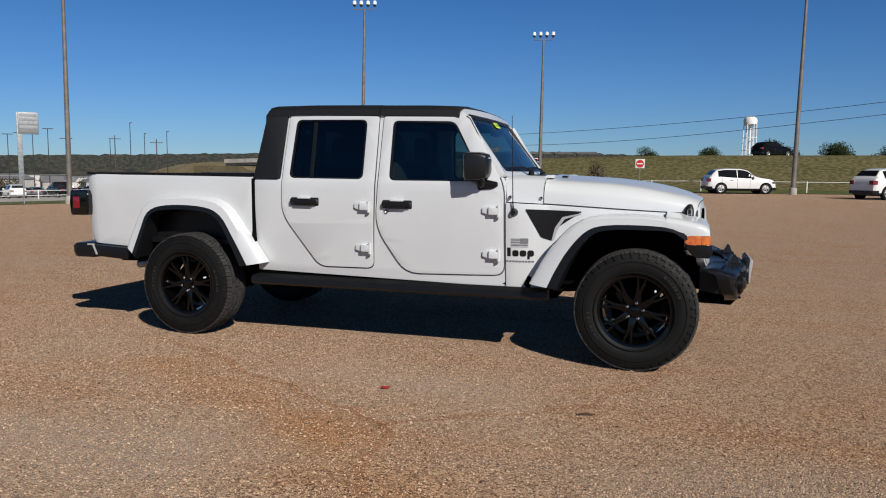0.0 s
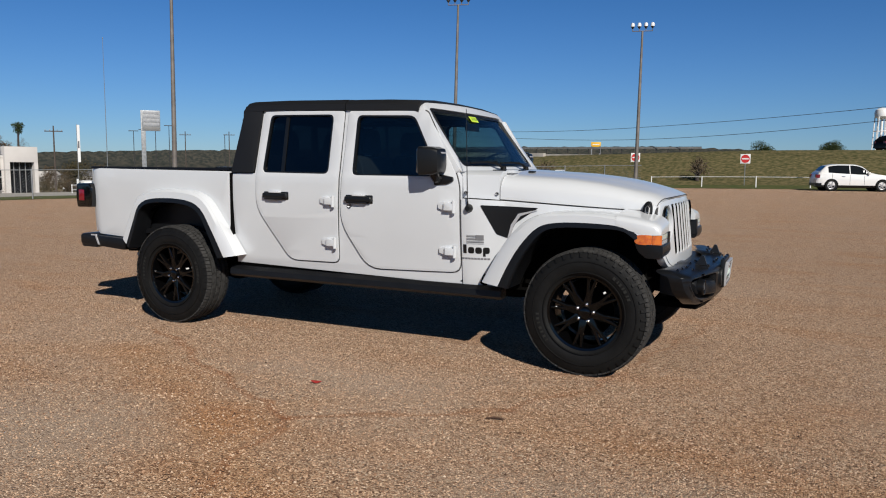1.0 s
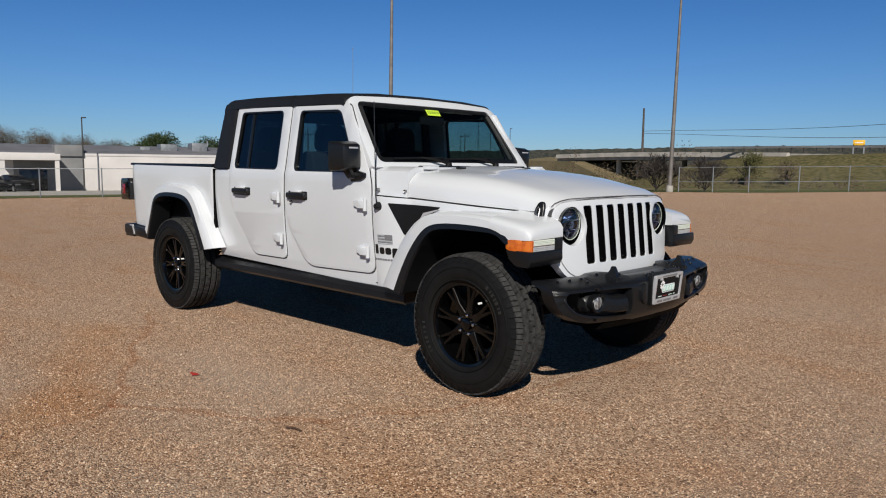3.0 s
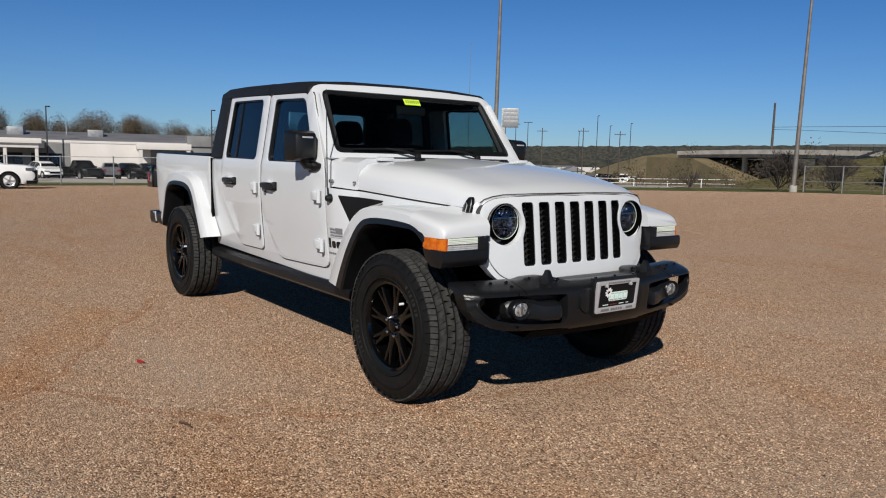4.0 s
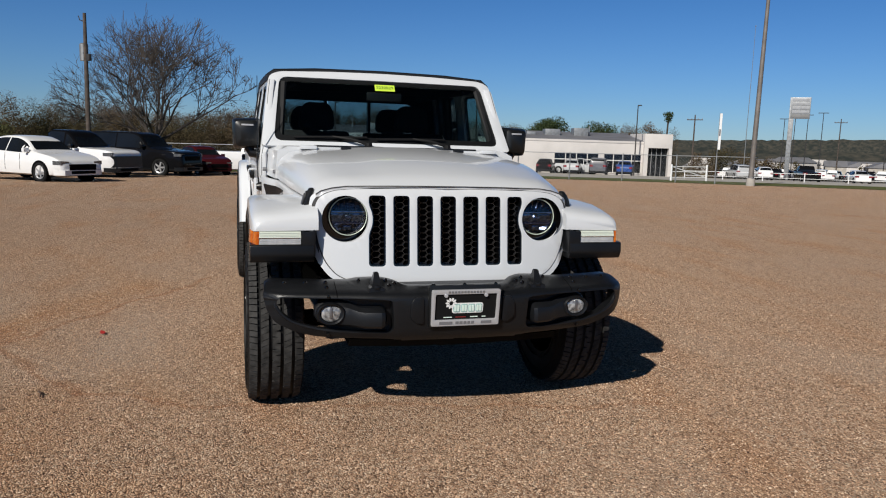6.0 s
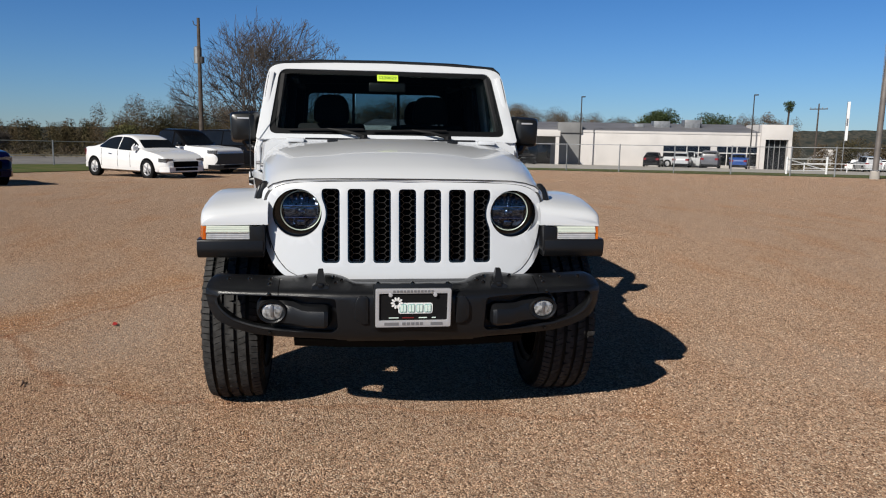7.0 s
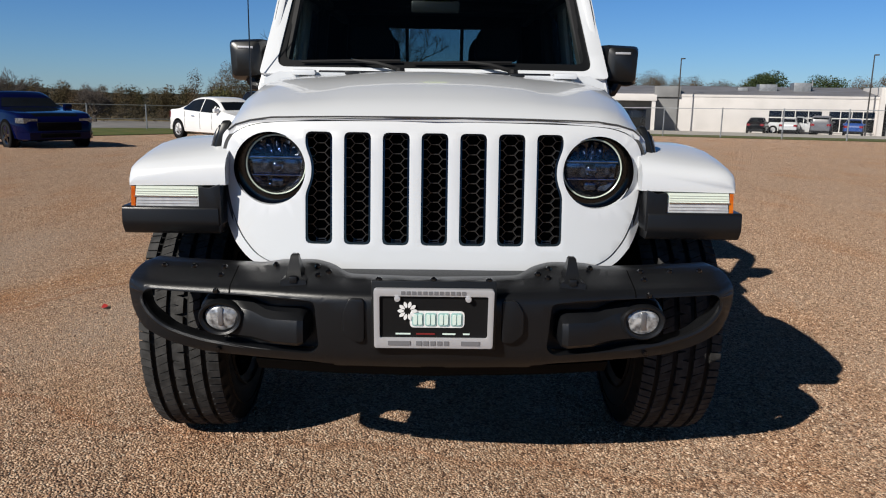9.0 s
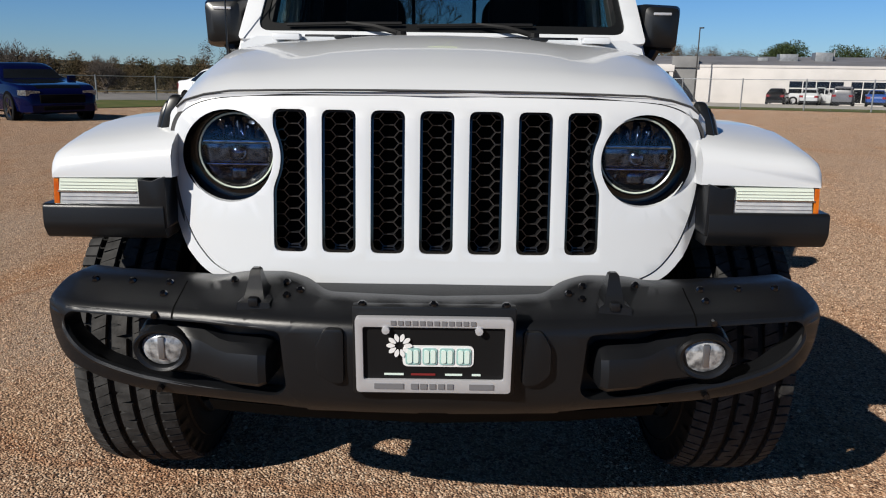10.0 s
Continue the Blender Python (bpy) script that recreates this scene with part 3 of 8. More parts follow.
YC = (-0.7, -0.6, -0.45, -0.3, -0.15, 0, 0.15, 0.3, 0.45, 0.6, 0.7)
part("windscreen_frame", sheet(fillet([(-0.816, 1.285), (0.816, 1.285), (0.758, 1.738), (0.69, 1.766), (0.34, 1.779), (0, 1.783), (-0.34, 1.779), (-0.69, 1.766), (-0.758, 1.738)], [0.02, 0.02] + [0.04] * 7, 4), [screen_outline(0.742, 0.690, 1.318, 1.732, 0.055)],
     screen, (-0.075, 0, -0.03), (YC, (1.4, 1.5, 1.6)), 0.010), WHITE, truck, "white windscreen surround")
part("windscreen_band", sheet(screen_outline(0.744, 0.692, 1.316, 1.734, 0.055), [screen_outline(0.712, 0.664, 1.350, 1.702, 0.05)], lambda y, z: screen(y, z) + Vector((-0.012, 0, 0)), (-0.003, 0, 0), (YC, ())), BLACK_SATIN, truck)
ws = part("windscreen", sheet(screen_outline(0.746, 0.694, 1.314, 1.736, 0.055), [], lambda y, z: screen(y, z) + Vector((-0.018, 0, 0)), (-0.005, 0, 0), (YC, ())), GLASS_FRONT, truck)
ws.visible_shadow = False
stick = part("sticker", sheet([(-0.066, 1.664), (0.070, 1.664), (0.070, 1.706), (-0.066, 1.706)], [], lambda y, z: screen(y, z) + Vector((-0.006, 0, 0)), (-0.002, 0, 0)), GREEN_STICKER, ws, "yellow-green stock sticker")


def lettering(body, size, place, mat, parent, name="lettering"):
    """Writing as a mesh: place maps flat (u, v) to a point."""
    cu = bpy.data.curves.new("text", "FONT")
    cu.body, cu.size, cu.align_x, cu.align_y, cu.resolution_u = body, size, "CENTER", "CENTER", 2
    tmp = bpy.data.objects.new("text", cu)
    me = bpy.data.meshes.new_from_object(tmp)
    bpy.data.objects.remove(tmp)
    for v in me.vertices:
        v.co = place(v.co.x, v.co.y)
    me.materials.clear()
    me.materials.append(mat)
    ob = new(name, me)
    ob.parent = parent
    return ob


lettering("S230029", 0.034, lambda u, v: screen(0.002 + u, 1.685 + v * 0.8) + Vector((-0.003, 0, 0.002)), STICKER_DARK, stick)


def wiper(y0, y1):
    a, c = screen(y0, 1.315) + Vector((0.04, 0, -0.005)), screen(y1, 1.352) + Vector((0.02, 0, 0.0))
    mid = (a + c) / 2 + Vector((0.02, 0, 0.008))
    b = tube([a, mid, c], [0.012, 0.009, 0.006], 6)
    d = screen(y1 - 0.24, 1.343) + Vector((0.012, 0, 0)), screen(y1 + 0.22, 1.352) + Vector((0.012, 0, 0))
    b = join(b, tube([d[0], (d[0] + d[1]) / 2 + Vector((0.004, 0, 0.002)), d[1]], 0.007, 5))
    return join(b, lathe([(a.z - 0.03, 0.0), (a.z - 0.03, 0.026), (a.z + 0.008, 0.022), (a.z + 0.012, 0)], 10, "z", (a.x, a.y, 0)))


part("wiper", wiper(-0.16, -0.38), WIPER, truck, "black windscreen wiper")
part("wiper", wiper(0.36, 0.14), WIPER, truck, "black windscreen wiper")

# nose: cowl, hood, fenders
hood_top = table([(-0.75, 1.292), (-0.62, 1.287), (-0.2, 1.264), (0.05, 1.236), (0.2, 1.205), (0.33, 1.172), (0.39, 1.147), (0.425, 1.128)])


def hood_ring(x):
    w, zl, zt = nose_w(x) - 0.004, hood_line(x) + 0.004, hood_top(x)
    if x > 0.2:
        w -= (x - 0.2) ** 2 * 0.10
    k = max(0.2, min(1, (0.44 - x) / 0.25))
    if x > 0.30:
        zl += (x - 0.30) / 0.125 * 0.012
    half = [(w, zl), (w + 0.001, zl + (zt - zl) * 0.36), (w - 0.022, zl + (zt - zl) * 0.60), (w - 0.070, zl + (zt - zl) * 0.80), (w - 0.135, zt - 0.024 * k), (w - 0.20, zt - 0.016 * k),
            (0.40, zt - 0.011 * k), (0.345, zt - 0.006 * k), (0.29, zt + 0.001 * k), (0.15, zt + 0.008 * k)]
    ring = [(x, y, z) for y, z in half] + [(x, 0, zt + 0.010 * k)] + [(x, -y, z) for y, z in half[::-1]]
    low = zl if x < 0.30 else zl + (x - 0.30) / 0.125 * (zt - 0.012 - zl)
    ring += [(x, -w + 0.06, low - 0.014), (x, -0.36, low), (x, 0, low), (x, 0.36, low), (x, w - 0.06, low - 0.014)]
    sweep = 0.052 * max(0.0, min(1.0, (x + 0.15) / 0.5))
    return [(p[0] - sweep * (p[1] / 0.63) ** 2, p[1], p[2]) for p in ring]


hood = part("hood", loft([hood_ring(x) for x in (-0.645, -0.60, -0.4, -0.2, 0.0, 0.12, 0.22, 0.30, 0.34, 0.375, 0.405, 0.425)]), WHITE, truck, "white hood with a raised centre", 40)
part("hood_seam", tube([(p[0] + 0.001, p[1], p[2] - 0.002) for p in hood_ring(0.425)[1:20]], 0.0026, 6), GAP, hood)
part("cowl", loft([[(x, y, z + 0.0) for y, z in ((-nose_w(x) - 0.004, hood_line(x)), (-nose_w(x) + 0.01, hood_top(x) - 0.03), (-nose_w(x) + 0.07, hood_top(x) - 0.002), (nose_w(x) - 0.07, hood_top(x) - 0.002), (nose_w(x) - 0.01, hood_top(x) - 0.03), (nose_w(x) + 0.004, hood_line(x)))] for x in (-0.93, -0.8, -0.72, -0.652)]), WHITE, truck)
for y in (-0.30, 0.30):
    part("cowl_vent", box(-0.80, -0.70, y - 0.21, y + 0.21, 1.283, 1.297, 0.005), BLACK_PLASTIC, truck, "black cowl grille")
for y in (-0.56, 0.56):
    part("hood_bumper", box(-0.66, -0.60, y - 0.05, y + 0.05, 1.272, 1.296, 0.008), WHITE, hood)
    part("washer_nozzle", box(-0.58, -0.54, y * 0.62 - 0.03, y * 0.62 + 0.03, 1.276, 1.290, 0.005), BLACK_SATIN, hood)


def latch():
    """Rubber hood catch: backplate, strap and cup."""
    b = prism(fillet([(0.292, 0.985), (0.352, 0.990), (0.352, 1.100), (0.340, 1.138), (0.310, 1.138), (0.290, 1.100)], 0.014, 4), "y", 0.655, 0.680, 0.008, 3)
    b = join(b, prism(fillet([(0.306, 1.000), (0.343, 1.002), (0.343, 1.095), (0.332, 1.124), (0.314, 1.124), (0.302, 1.095)], 0.010, 4), "y", 0.677, 0.689, 0.005, 2))
    for v in b.verts:
        v.co.y -= (v.co.z - 1.05) * 0.30
        v.co.z -= 0.030
    return b


latches = both("hood_latch", lambda: latch(), BLACK_SATIN, truck, "black hood catch")
both("latch_strap", lambda: join(*[tube([(x, 0.691 - (z - 1.05) * 0.30, z - 0.030) for x, z in pts], 0.003, 5) for pts in (((0.311, 1.045), (0.311, 1.098), (0.322, 1.110), (0.334, 1.098), (0.334, 1.045)), ((0.311, 1.070), (0.334, 1.070)))]), STEEL, latches)
XC = (-0.85, -0.8, -0.7, -0.6, -0.5, -0.3, -0.1, 0.1, 0.2, 0.3)


def fender():
    out = [(-0.900, 0.50), (-0.900, 1.100), (-0.62, 1.088), (-0.12, 1.060), (0.29, 1.042), (0.325, 1.038), (0.325, 0.90), (0.29, 0.90), (0.27, 0.95), (-0.25, 0.95), (-0.45, 0.75), (-0.56, 0.50)]
    return sheet(out, [], lambda x, z: Vector((x, fender_y(x, z), z)), (0, -0.03, 0), (XC, (0.6, 0.75, 0.9, 1.0)), 0.004)


fenders = both("front_fender", fender, WHITE, truck, "white front fender", 20)
on_fender = lambda d: (lambda x, z: Vector((x, fender_y(x, z) + d, z)))
both("fender_vent", lambda: sheet(fillet([(-0.765, 1.058), (-0.380, 1.046), (-0.470, 0.985), (-0.535, 0.940), (-0.585, 0.835), (-0.660, 0.862)], 0.012), [], on_fender(0.003), (0, -0.008, 0), (XC, ()), 0), BLACK_PLASTIC, fenders, "black side vent")
both("vent_trim", lambda: sheet([(-0.405, 1.030), (-0.385, 1.030), (-0.50, 0.990), (-0.545, 0.925), (-0.57, 0.845), (-0.588, 0.838), (-0.565, 0.93), (-0.515, 1.005)], [], on_fender(0.008), (0, -0.006, 0), (XC, ()), 0), SILVER, fenders)
both("fender_bolt", lambda: lathe([(0.75, 0.0), (0.762, 0.011), (0.74, 0.012)], 10, "y", (-0.665, 0, 1.135)), STEEL, truck)
both("fender_bolt", lambda: lathe([(0.80, 0.0), (0.812, 0.011), (0.79, 0.012)], 10, "y", (-0.875, 0, 1.14)), STEEL, truck)
# badge film on the body side: a small flag of bars, a logo of plain shapes and a name in bars
badge = lambda pts, d=0.002: sheet(pts, [], on_fender(d), (0, -0.003, 0), (XC, ()), 0)
for i in range(7):
    z = 0.853 - i * 0.0095
    both("flag_stripe", lambda: badge([(-0.862, z), (-0.742, z), (-0.742, z - 0.0055), (-0.862, z - 0.0055)]), BADGE_GREY if i % 2 else BADGE_LIGHT, fenders)
both("flag_canton", lambda: badge([(-0.795, 0.853), (-0.742, 0.853), (-0.742, 0.818), (-0.795, 0.818)], 0.004), BADGE_GREY, fenders)
logo = [([(-0.888, 0.785), (-0.864, 0.785), (-0.864, 0.724), (-0.888, 0.724)], ())]
for i in range(3):
    x = -0.852 + i * 0.052
    logo.append((fillet([(x, 0.724), (x + 0.044, 0.724), (x + 0.044, 0.768), (x, 0.768)], 0.016), ()))
logo.append(([(-0.748, 0.73), (-0.732, 0.73), (-0.732, 0.705), (-0.748, 0.705)], ()))
for pts, _h in logo:
    both("logo_shape", lambda: badge(pts), BLACK_SATIN, fenders)
for i in range(9):
    x = -0.898 + i * 0.0222
    both("name_bar", lambda: badge([(x, 0.694), (x + 0.017, 0.694), (x + 0.017, 0.682), (x, 0.682)]), BADGE_GREY, fenders)
part("antenna", join(tube([(-0.842, -0.835, 1.04), (-0.846, -0.842, 1.10), (-0.86, -0.845, 1.70)], [0.007, 0.004, 0.0022], 6), lathe([(-0.05, 0.0), (-0.05, 0.017), (-0.02, 0.03), (0.005, 0.03), (0.008, 0)], 14, "y", (-0.842, -0.802, 1.035))), BLACK_SATIN, truck, "thin black whip antenna")


# fender flares with their black lips
def flare(outer, inner, body, n=26, ymax=0.925, black=False):
    O, I = spline(outer, n), spline(inner, n)
    rings = []
    for o, i in zip(O, I):
        yb = body(o[0], o[1]) - 0.02
        p = lambda u, y: (o[0] * (1 - u) + i[0] * u, y, o[1] * (1 - u) + i[1] * u)
        if black:
            rings.append([p(0.66, ymax + 0.002), p(0.98, ymax + 0.008), p(1.03, ymax - 0.004), p(1.02, yb - 0.06), p(0.8, yb - 0.06), p(0.7, ymax - 0.02)])
        else:
            rings.append([p(-0.04, yb), p(-0.02, yb + 0.30 * (ymax - yb)), p(0.0, ymax - 0.045), p(0.05, ymax - 0.018), p(0.20, ymax - 0.002), p(0.66, ymax + 0.002), p(0.70, ymax - 0.02), p(0.55, yb)])
    return loft(rings)


REAR_OUT = [(-4.058, 0.690), (-3.955, 0.905), (-3.860, 1.040), (-3.67, 1.100), (-3.35, 1.106), (-3.13, 1.050), (-2.976, 0.862), (-2.805, 0.600)]
REAR_IN = [(-3.965, 0.600), (-3.885, 0.790), (-3.815, 0.940), (-3.66, 0.995), (-3.34, 0.990), (-3.18, 0.925), (-3.075, 0.75), (-2.985, 0.570)]
FRONT_OUT = [(-0.715, 0.550), (-0.625, 0.715), (-0.520, 0.868), (-0.400, 0.978), (-0.24, 1.030), (0.08, 1.034), (0.30, 0.990), (0.40, 0.930)]
FRONT_IN = [(-0.520, 0.520), (-0.470, 0.64), (-0.395, 0.775), (-0.285, 0.902), (-0.16, 0.938), (0.06, 0.942), (0.215, 0.935), (0.30, 0.885)]
both("rear_flare", lambda: flare(REAR_OUT, REAR_IN, lambda x, z: bed_y(z)), WHITE, truck, "white rear wheel flare")
both("rear_flare_lip", lambda: flare(REAR_OUT, REAR_IN, lambda x, z: bed_y(z), black=True), BLACK_PLASTIC, truck)
both("front_flare", lambda: flare(FRONT_OUT, FRONT_IN, fender_y, ymax=0.920), WHITE, truck, "white front wheel flare")
both("front_flare_lip", lambda: flare(FRONT_OUT, FRONT_IN, fender_y, ymax=0.920, black=True), BLACK_PLASTIC, truck)
# front ends of the flares: white cap, marker lamp and black foot
both("flare_cap", lambda: loft([[(x, y, z) for y, z in spline(ring, 22)] + [(x, 0.62, ring[0][1] + 0.004)] for x, ring in (
    (0.18, [(0.922, 0.962), (0.922, 0.985), (0.915, 1.008), (0.885, 1.029), (0.78, 1.044), (0.62, 1.058)]),
    (0.28, [(0.924, 0.935), (0.923, 0.968), (0.915, 0.995), (0.880, 1.015), (0.78, 1.030), (0.62, 1.048)]),
    (0.36, [(0.921, 0.914), (0.920, 0.955), (0.911, 0.982), (0.873, 1.000), (0.78, 1.013), (0.62, 1.033)]),
    (0.41, [(0.915, 0.916), (0.914, 0.949), (0.905, 0.972), (0.868, 0.987), (0.78, 0.997), (0.62, 1.014)]),
    (0.437, [(0.909, 0.917), (0.907, 0.940), (0.897, 0.960), (0.860, 0.973), (0.78, 0.982), (0.62, 0.996)]),
    (0.452, [(0.901, 0.918), (0.898, 0.930), (0.884, 0.944), (0.848, 0.955), (0.78, 0.962), (0.62, 0.972)]))]), WHITE, truck, "", 55)
both("flare_foot", lambda: join(prism(fillet([(0.30, 0.86), (0.325, 0.81), (0.37, 0.776), (0.452, 0.774), (0.470, 0.806), (0.466, 0.858), (0.32, 0.862)], 0.01), "y", 0.640, 0.925, 0.012), prism(fillet([(0.634, 0.80), (0.697, 0.80), (0.697, 0.918), (0.668, 0.913), (0.634, 0.926)], 0.008), "x", 0.30, 0.463, 0.008)), BLACK_PLASTIC, truck, "black front fender foot")
marker = both("marker_lamp", lambda: loft([[(x, y, z) for y, z in ((0.70, 0.888), (w, 0.888), (w - 0.004, 0.917), (0.70, 0.917))] for x, w in ((0.38, 0.900), (0.43, 0.896), (0.456, 0.886))]), LAMP_WHITE, truck, "pale front marker lamp")
both("clear_lens", lambda: loft([[(x, y, z) for y, z in ((0.70, 0.857), (w, 0.857), (w - 0.004, 0.886), (0.70, 0.886))] for x, w in ((0.38, 0.900), (0.43, 0.896), (0.456, 0.886))]), LAMP_CLEAR, marker, "clear lower lens")
both("marker_bar", lambda: box(0.450, 0.459, 0.705, 0.888, 0.885, 0.889), CHROME, marker)
both("turn_lamp", lambda: loft([[(x, y, z) for y, z in ((0.86, 0.887 - h), (w, 0.887 - h), (w - 0.004, 0.887 + h), (0.86, 0.887 + h))] for x, w, h in ((0.296, 0.920, 0.008), (0.304, 0.926, 0.020), (0.322, 0.928, 0.028), (0.36, 0.926, 0.030), (0.390, 0.922, 0.030), (0.400, 0.916, 0.029))]), AMBER, truck, "amber side turn lamp")


both("amber_end", lambda: loft([[(x, y, z) for y, z in ((a, 0.858), (c, 0.858), (c - 0.004, 0.916), (a - 0.002, 0.916))] for x, a, c in ((0.402, 0.899, 0.914), (0.43, 0.897, 0.911), (0.456, 0.887, 0.900))]), AMBER, marker, "amber outer end")
for k in range(3):
    both("lens_rib", lambda: box(0.452, 0.4578, 0.704, 0.882, 0.894 + k * 0.0075, 0.8952 + k * 0.0075), LAMP_RIB, marker)
for k in range(2):
    both("lens_rib", lambda: box(0.452, 0.4578, 0.704, 0.882, 0.866 + k * 0.009, 0.8675 + k * 0.009), SILVER, marker)


# grille panel with seven slots and two lamp openings
def nose_x(y, z):
    return 0.474 - 0.115 * (z - 0.753) - 0.046 * (abs(y) / 0.6) ** 3 - max(0, z - 1.06) * 0.25


def nose(d):
    return lambda y, z: Vector((nose_x(y, z) + d, y, z))


def circle(cy, cz, r, n=28):
    return [(cy + r * math.cos(2 * math.pi * i / n), cz + r * math.sin(2 * math.pi * i / n)) for i in range(n)]


LY, LZ = 0.478, 0.981
HY, HZ, HR = 0.492, 0.970, 0.1075


def slot(i, g=0.0):
    c = i * 0.1147
    w, z0, z1 = 0.0398 - g, 0.750 + g, 1.082 - g
    if abs(i) < 3:
        return fillet([(c - w, z0), (c + w, z0), (c + w, z1), (c - w, z1)], 0.018)
    s = 1 if i > 0 else -1
    inner, outer = abs(c) - w, abs(c) + w + 0.001
    pts, cut = [(inner, z0), (outer, z0)], HR + 0.018 + g
    for k in range(9):
        z = HZ - 0.075 + 0.15 * k / 8
        pts.append((min(outer, HY - math.sqrt(cut ** 2 - (z - HZ) ** 2)), z))
    pts = fillet(pts + [(outer, z1), (inner, z1)], [0.018, 0.018] + [0.012] * 9 + [0.018, 0.018], 3)
    return [(s * y, z) for y, z in (pts if s > 0 else pts[::-1])]


half = [(0.30, 0.674), (0.465, 0.682), (0.532, 0.710), (0.580, 0.766), (0.607, 0.828), (0.623, 0.895), (0.630, 0.965), (0.630, 1.030), (0.612, 1.066), (0.580, 1.087), (0.535, 1.101), (0.452, 1.109), (0.284, 1.113), (0.0, 1.116)]
EDGE = [(-0.465, 0.682), (-0.30, 0.674)] + half + [(-y, z) for y, z in half[12:1:-1]]
RE = [0.03] * len(EDGE)
GC = ((-0.61, -0.58, -0.54, -0.5, -0.45, -0.394, -0.281, -0.169, -0.056, 0.056, 0.169, 0.281, 0.394, 0.45, 0.5, 0.54, 0.58, 0.61), (0.70, 0.73, 0.77, 0.82, 0.88, 0.95, 1.02, 1.09))
grille = part("grille_panel", sheet(fillet(EDGE, RE, 4), [slot(i) for i in range(-3, 4)] + [circle(s * HY, HZ, HR, 40) for s in (-1, 1)], nose(0), (-0.055, 0, 0), GC, 0.006), WHITE, truck, "white grille panel with seven upright slots", 24)
part("grille_seam", sheet(fillet(grown(EDGE, 0.014), RE, 4), [fillet(grown(EDGE, -0.012), RE, 4)], nose(-0.010), (-0.03, 0, 0), GC, 0), GAP, grille)
part("grille_surround", sheet(fillet(grown(EDGE, 0.034), RE, 4), [fillet(grown(EDGE, 0.0055), RE, 4)], lambda y, z: nose(-0.004 - 0.5 * max(0.0, abs(y) - 0.60))(y, min(z, 1.105)), (-0.05, 0, 0), (tuple(q * w for q in (-1, 1) for w in (0.45, 0.50, 0.54, 0.57, 0.59, 0.60, 0.61, 0.62, 0.63, 0.64, 0.65)), tuple(0.70 + 0.03 * k for k in range(14))), 0.006), WHITE, truck)
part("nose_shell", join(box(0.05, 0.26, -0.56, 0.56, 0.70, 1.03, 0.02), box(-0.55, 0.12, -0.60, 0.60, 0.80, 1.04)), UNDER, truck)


def honeycomb(i):
    """Ribs of a mesh of wide hexagons that fills one slot."""
    c, w, z0, z1 = i * 0.1147, 0.043, 0.745, 1.087
    b = bmesh.new()
    r, wide = 0.0166, 1.42
    dx, dz = r * 1.5, r * math.sqrt(3)
    done = set()
    for col in range(-2, 3):
        for row in range(-1, int((z1 - z0) / dz) + 2):
            cy, cz = col * dx, z0 + row * dz + (col % 2) * dz / 2
            pts = [(cy + r * math.cos(radians(60 * k)), cz + r * math.sin(radians(60 * k))) for k in range(6)]
            for k in range(6):
                p, q = Vector(pts[k]), Vector(pts[(k + 1) % 6])
                p.x, q.x = p.x * wide, q.x * wide
                key = (round((p.x + q.x) * 2000), round((p.y + q.y) * 2000))
                if key in done or min(p.y, q.y) < z0 - 0.004 or max(p.y, q.y) > z1 + 0.004:
                    continue
                if p.x > q.x:
                    p, q = q, p
                if q.x <= -w or p.x >= w:
                    continue
                done.add(key)
                if p.x < -w:
                    p = p.lerp(q, (-w - p.x) / (q.x - p.x))
                if q.x > w:
                    q = p.lerp(q, (w - p.x) / (q.x - p.x))
                d = (q - p).normalized() * 0.0014
                n = (-d.y, d.x)
                x = nose_x(c + cy, (p.y + q.y) / 2) - 0.040
                f = [b.verts.new((x, c + v.x + e * n[0], v.y + e * n[1])) for v, e in ((p, 1), (q, 1), (q, -1), (p, -1))]
                g = [b.verts.new((v.co.x - 0.022, v.co.y, v.co.z)) for v in f]
                b.faces.new(f)
                for a in range(4):
                    b.faces.new((f[a], g[a], g[(a + 1) % 4], f[(a + 1) % 4]))
    return b


for i in range(-3, 4):
    part("slot_liner", sheet(slot(i, -0.002), [slot(i, 0.006)], nose(-0.006), (-0.045, 0, 0)), BLACK_GLOSS, grille)
    part("honeycomb", honeycomb(i), MESH_BLACK, grille, "gloss black honeycomb mesh")
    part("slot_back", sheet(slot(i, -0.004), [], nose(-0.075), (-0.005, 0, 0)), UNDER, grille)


def lamp_at(profile, n=36, s=1):
    return lathe([(a + nose_x(LY, LZ), r) for a, r in profile], n, "x", (0, s * LY, LZ))


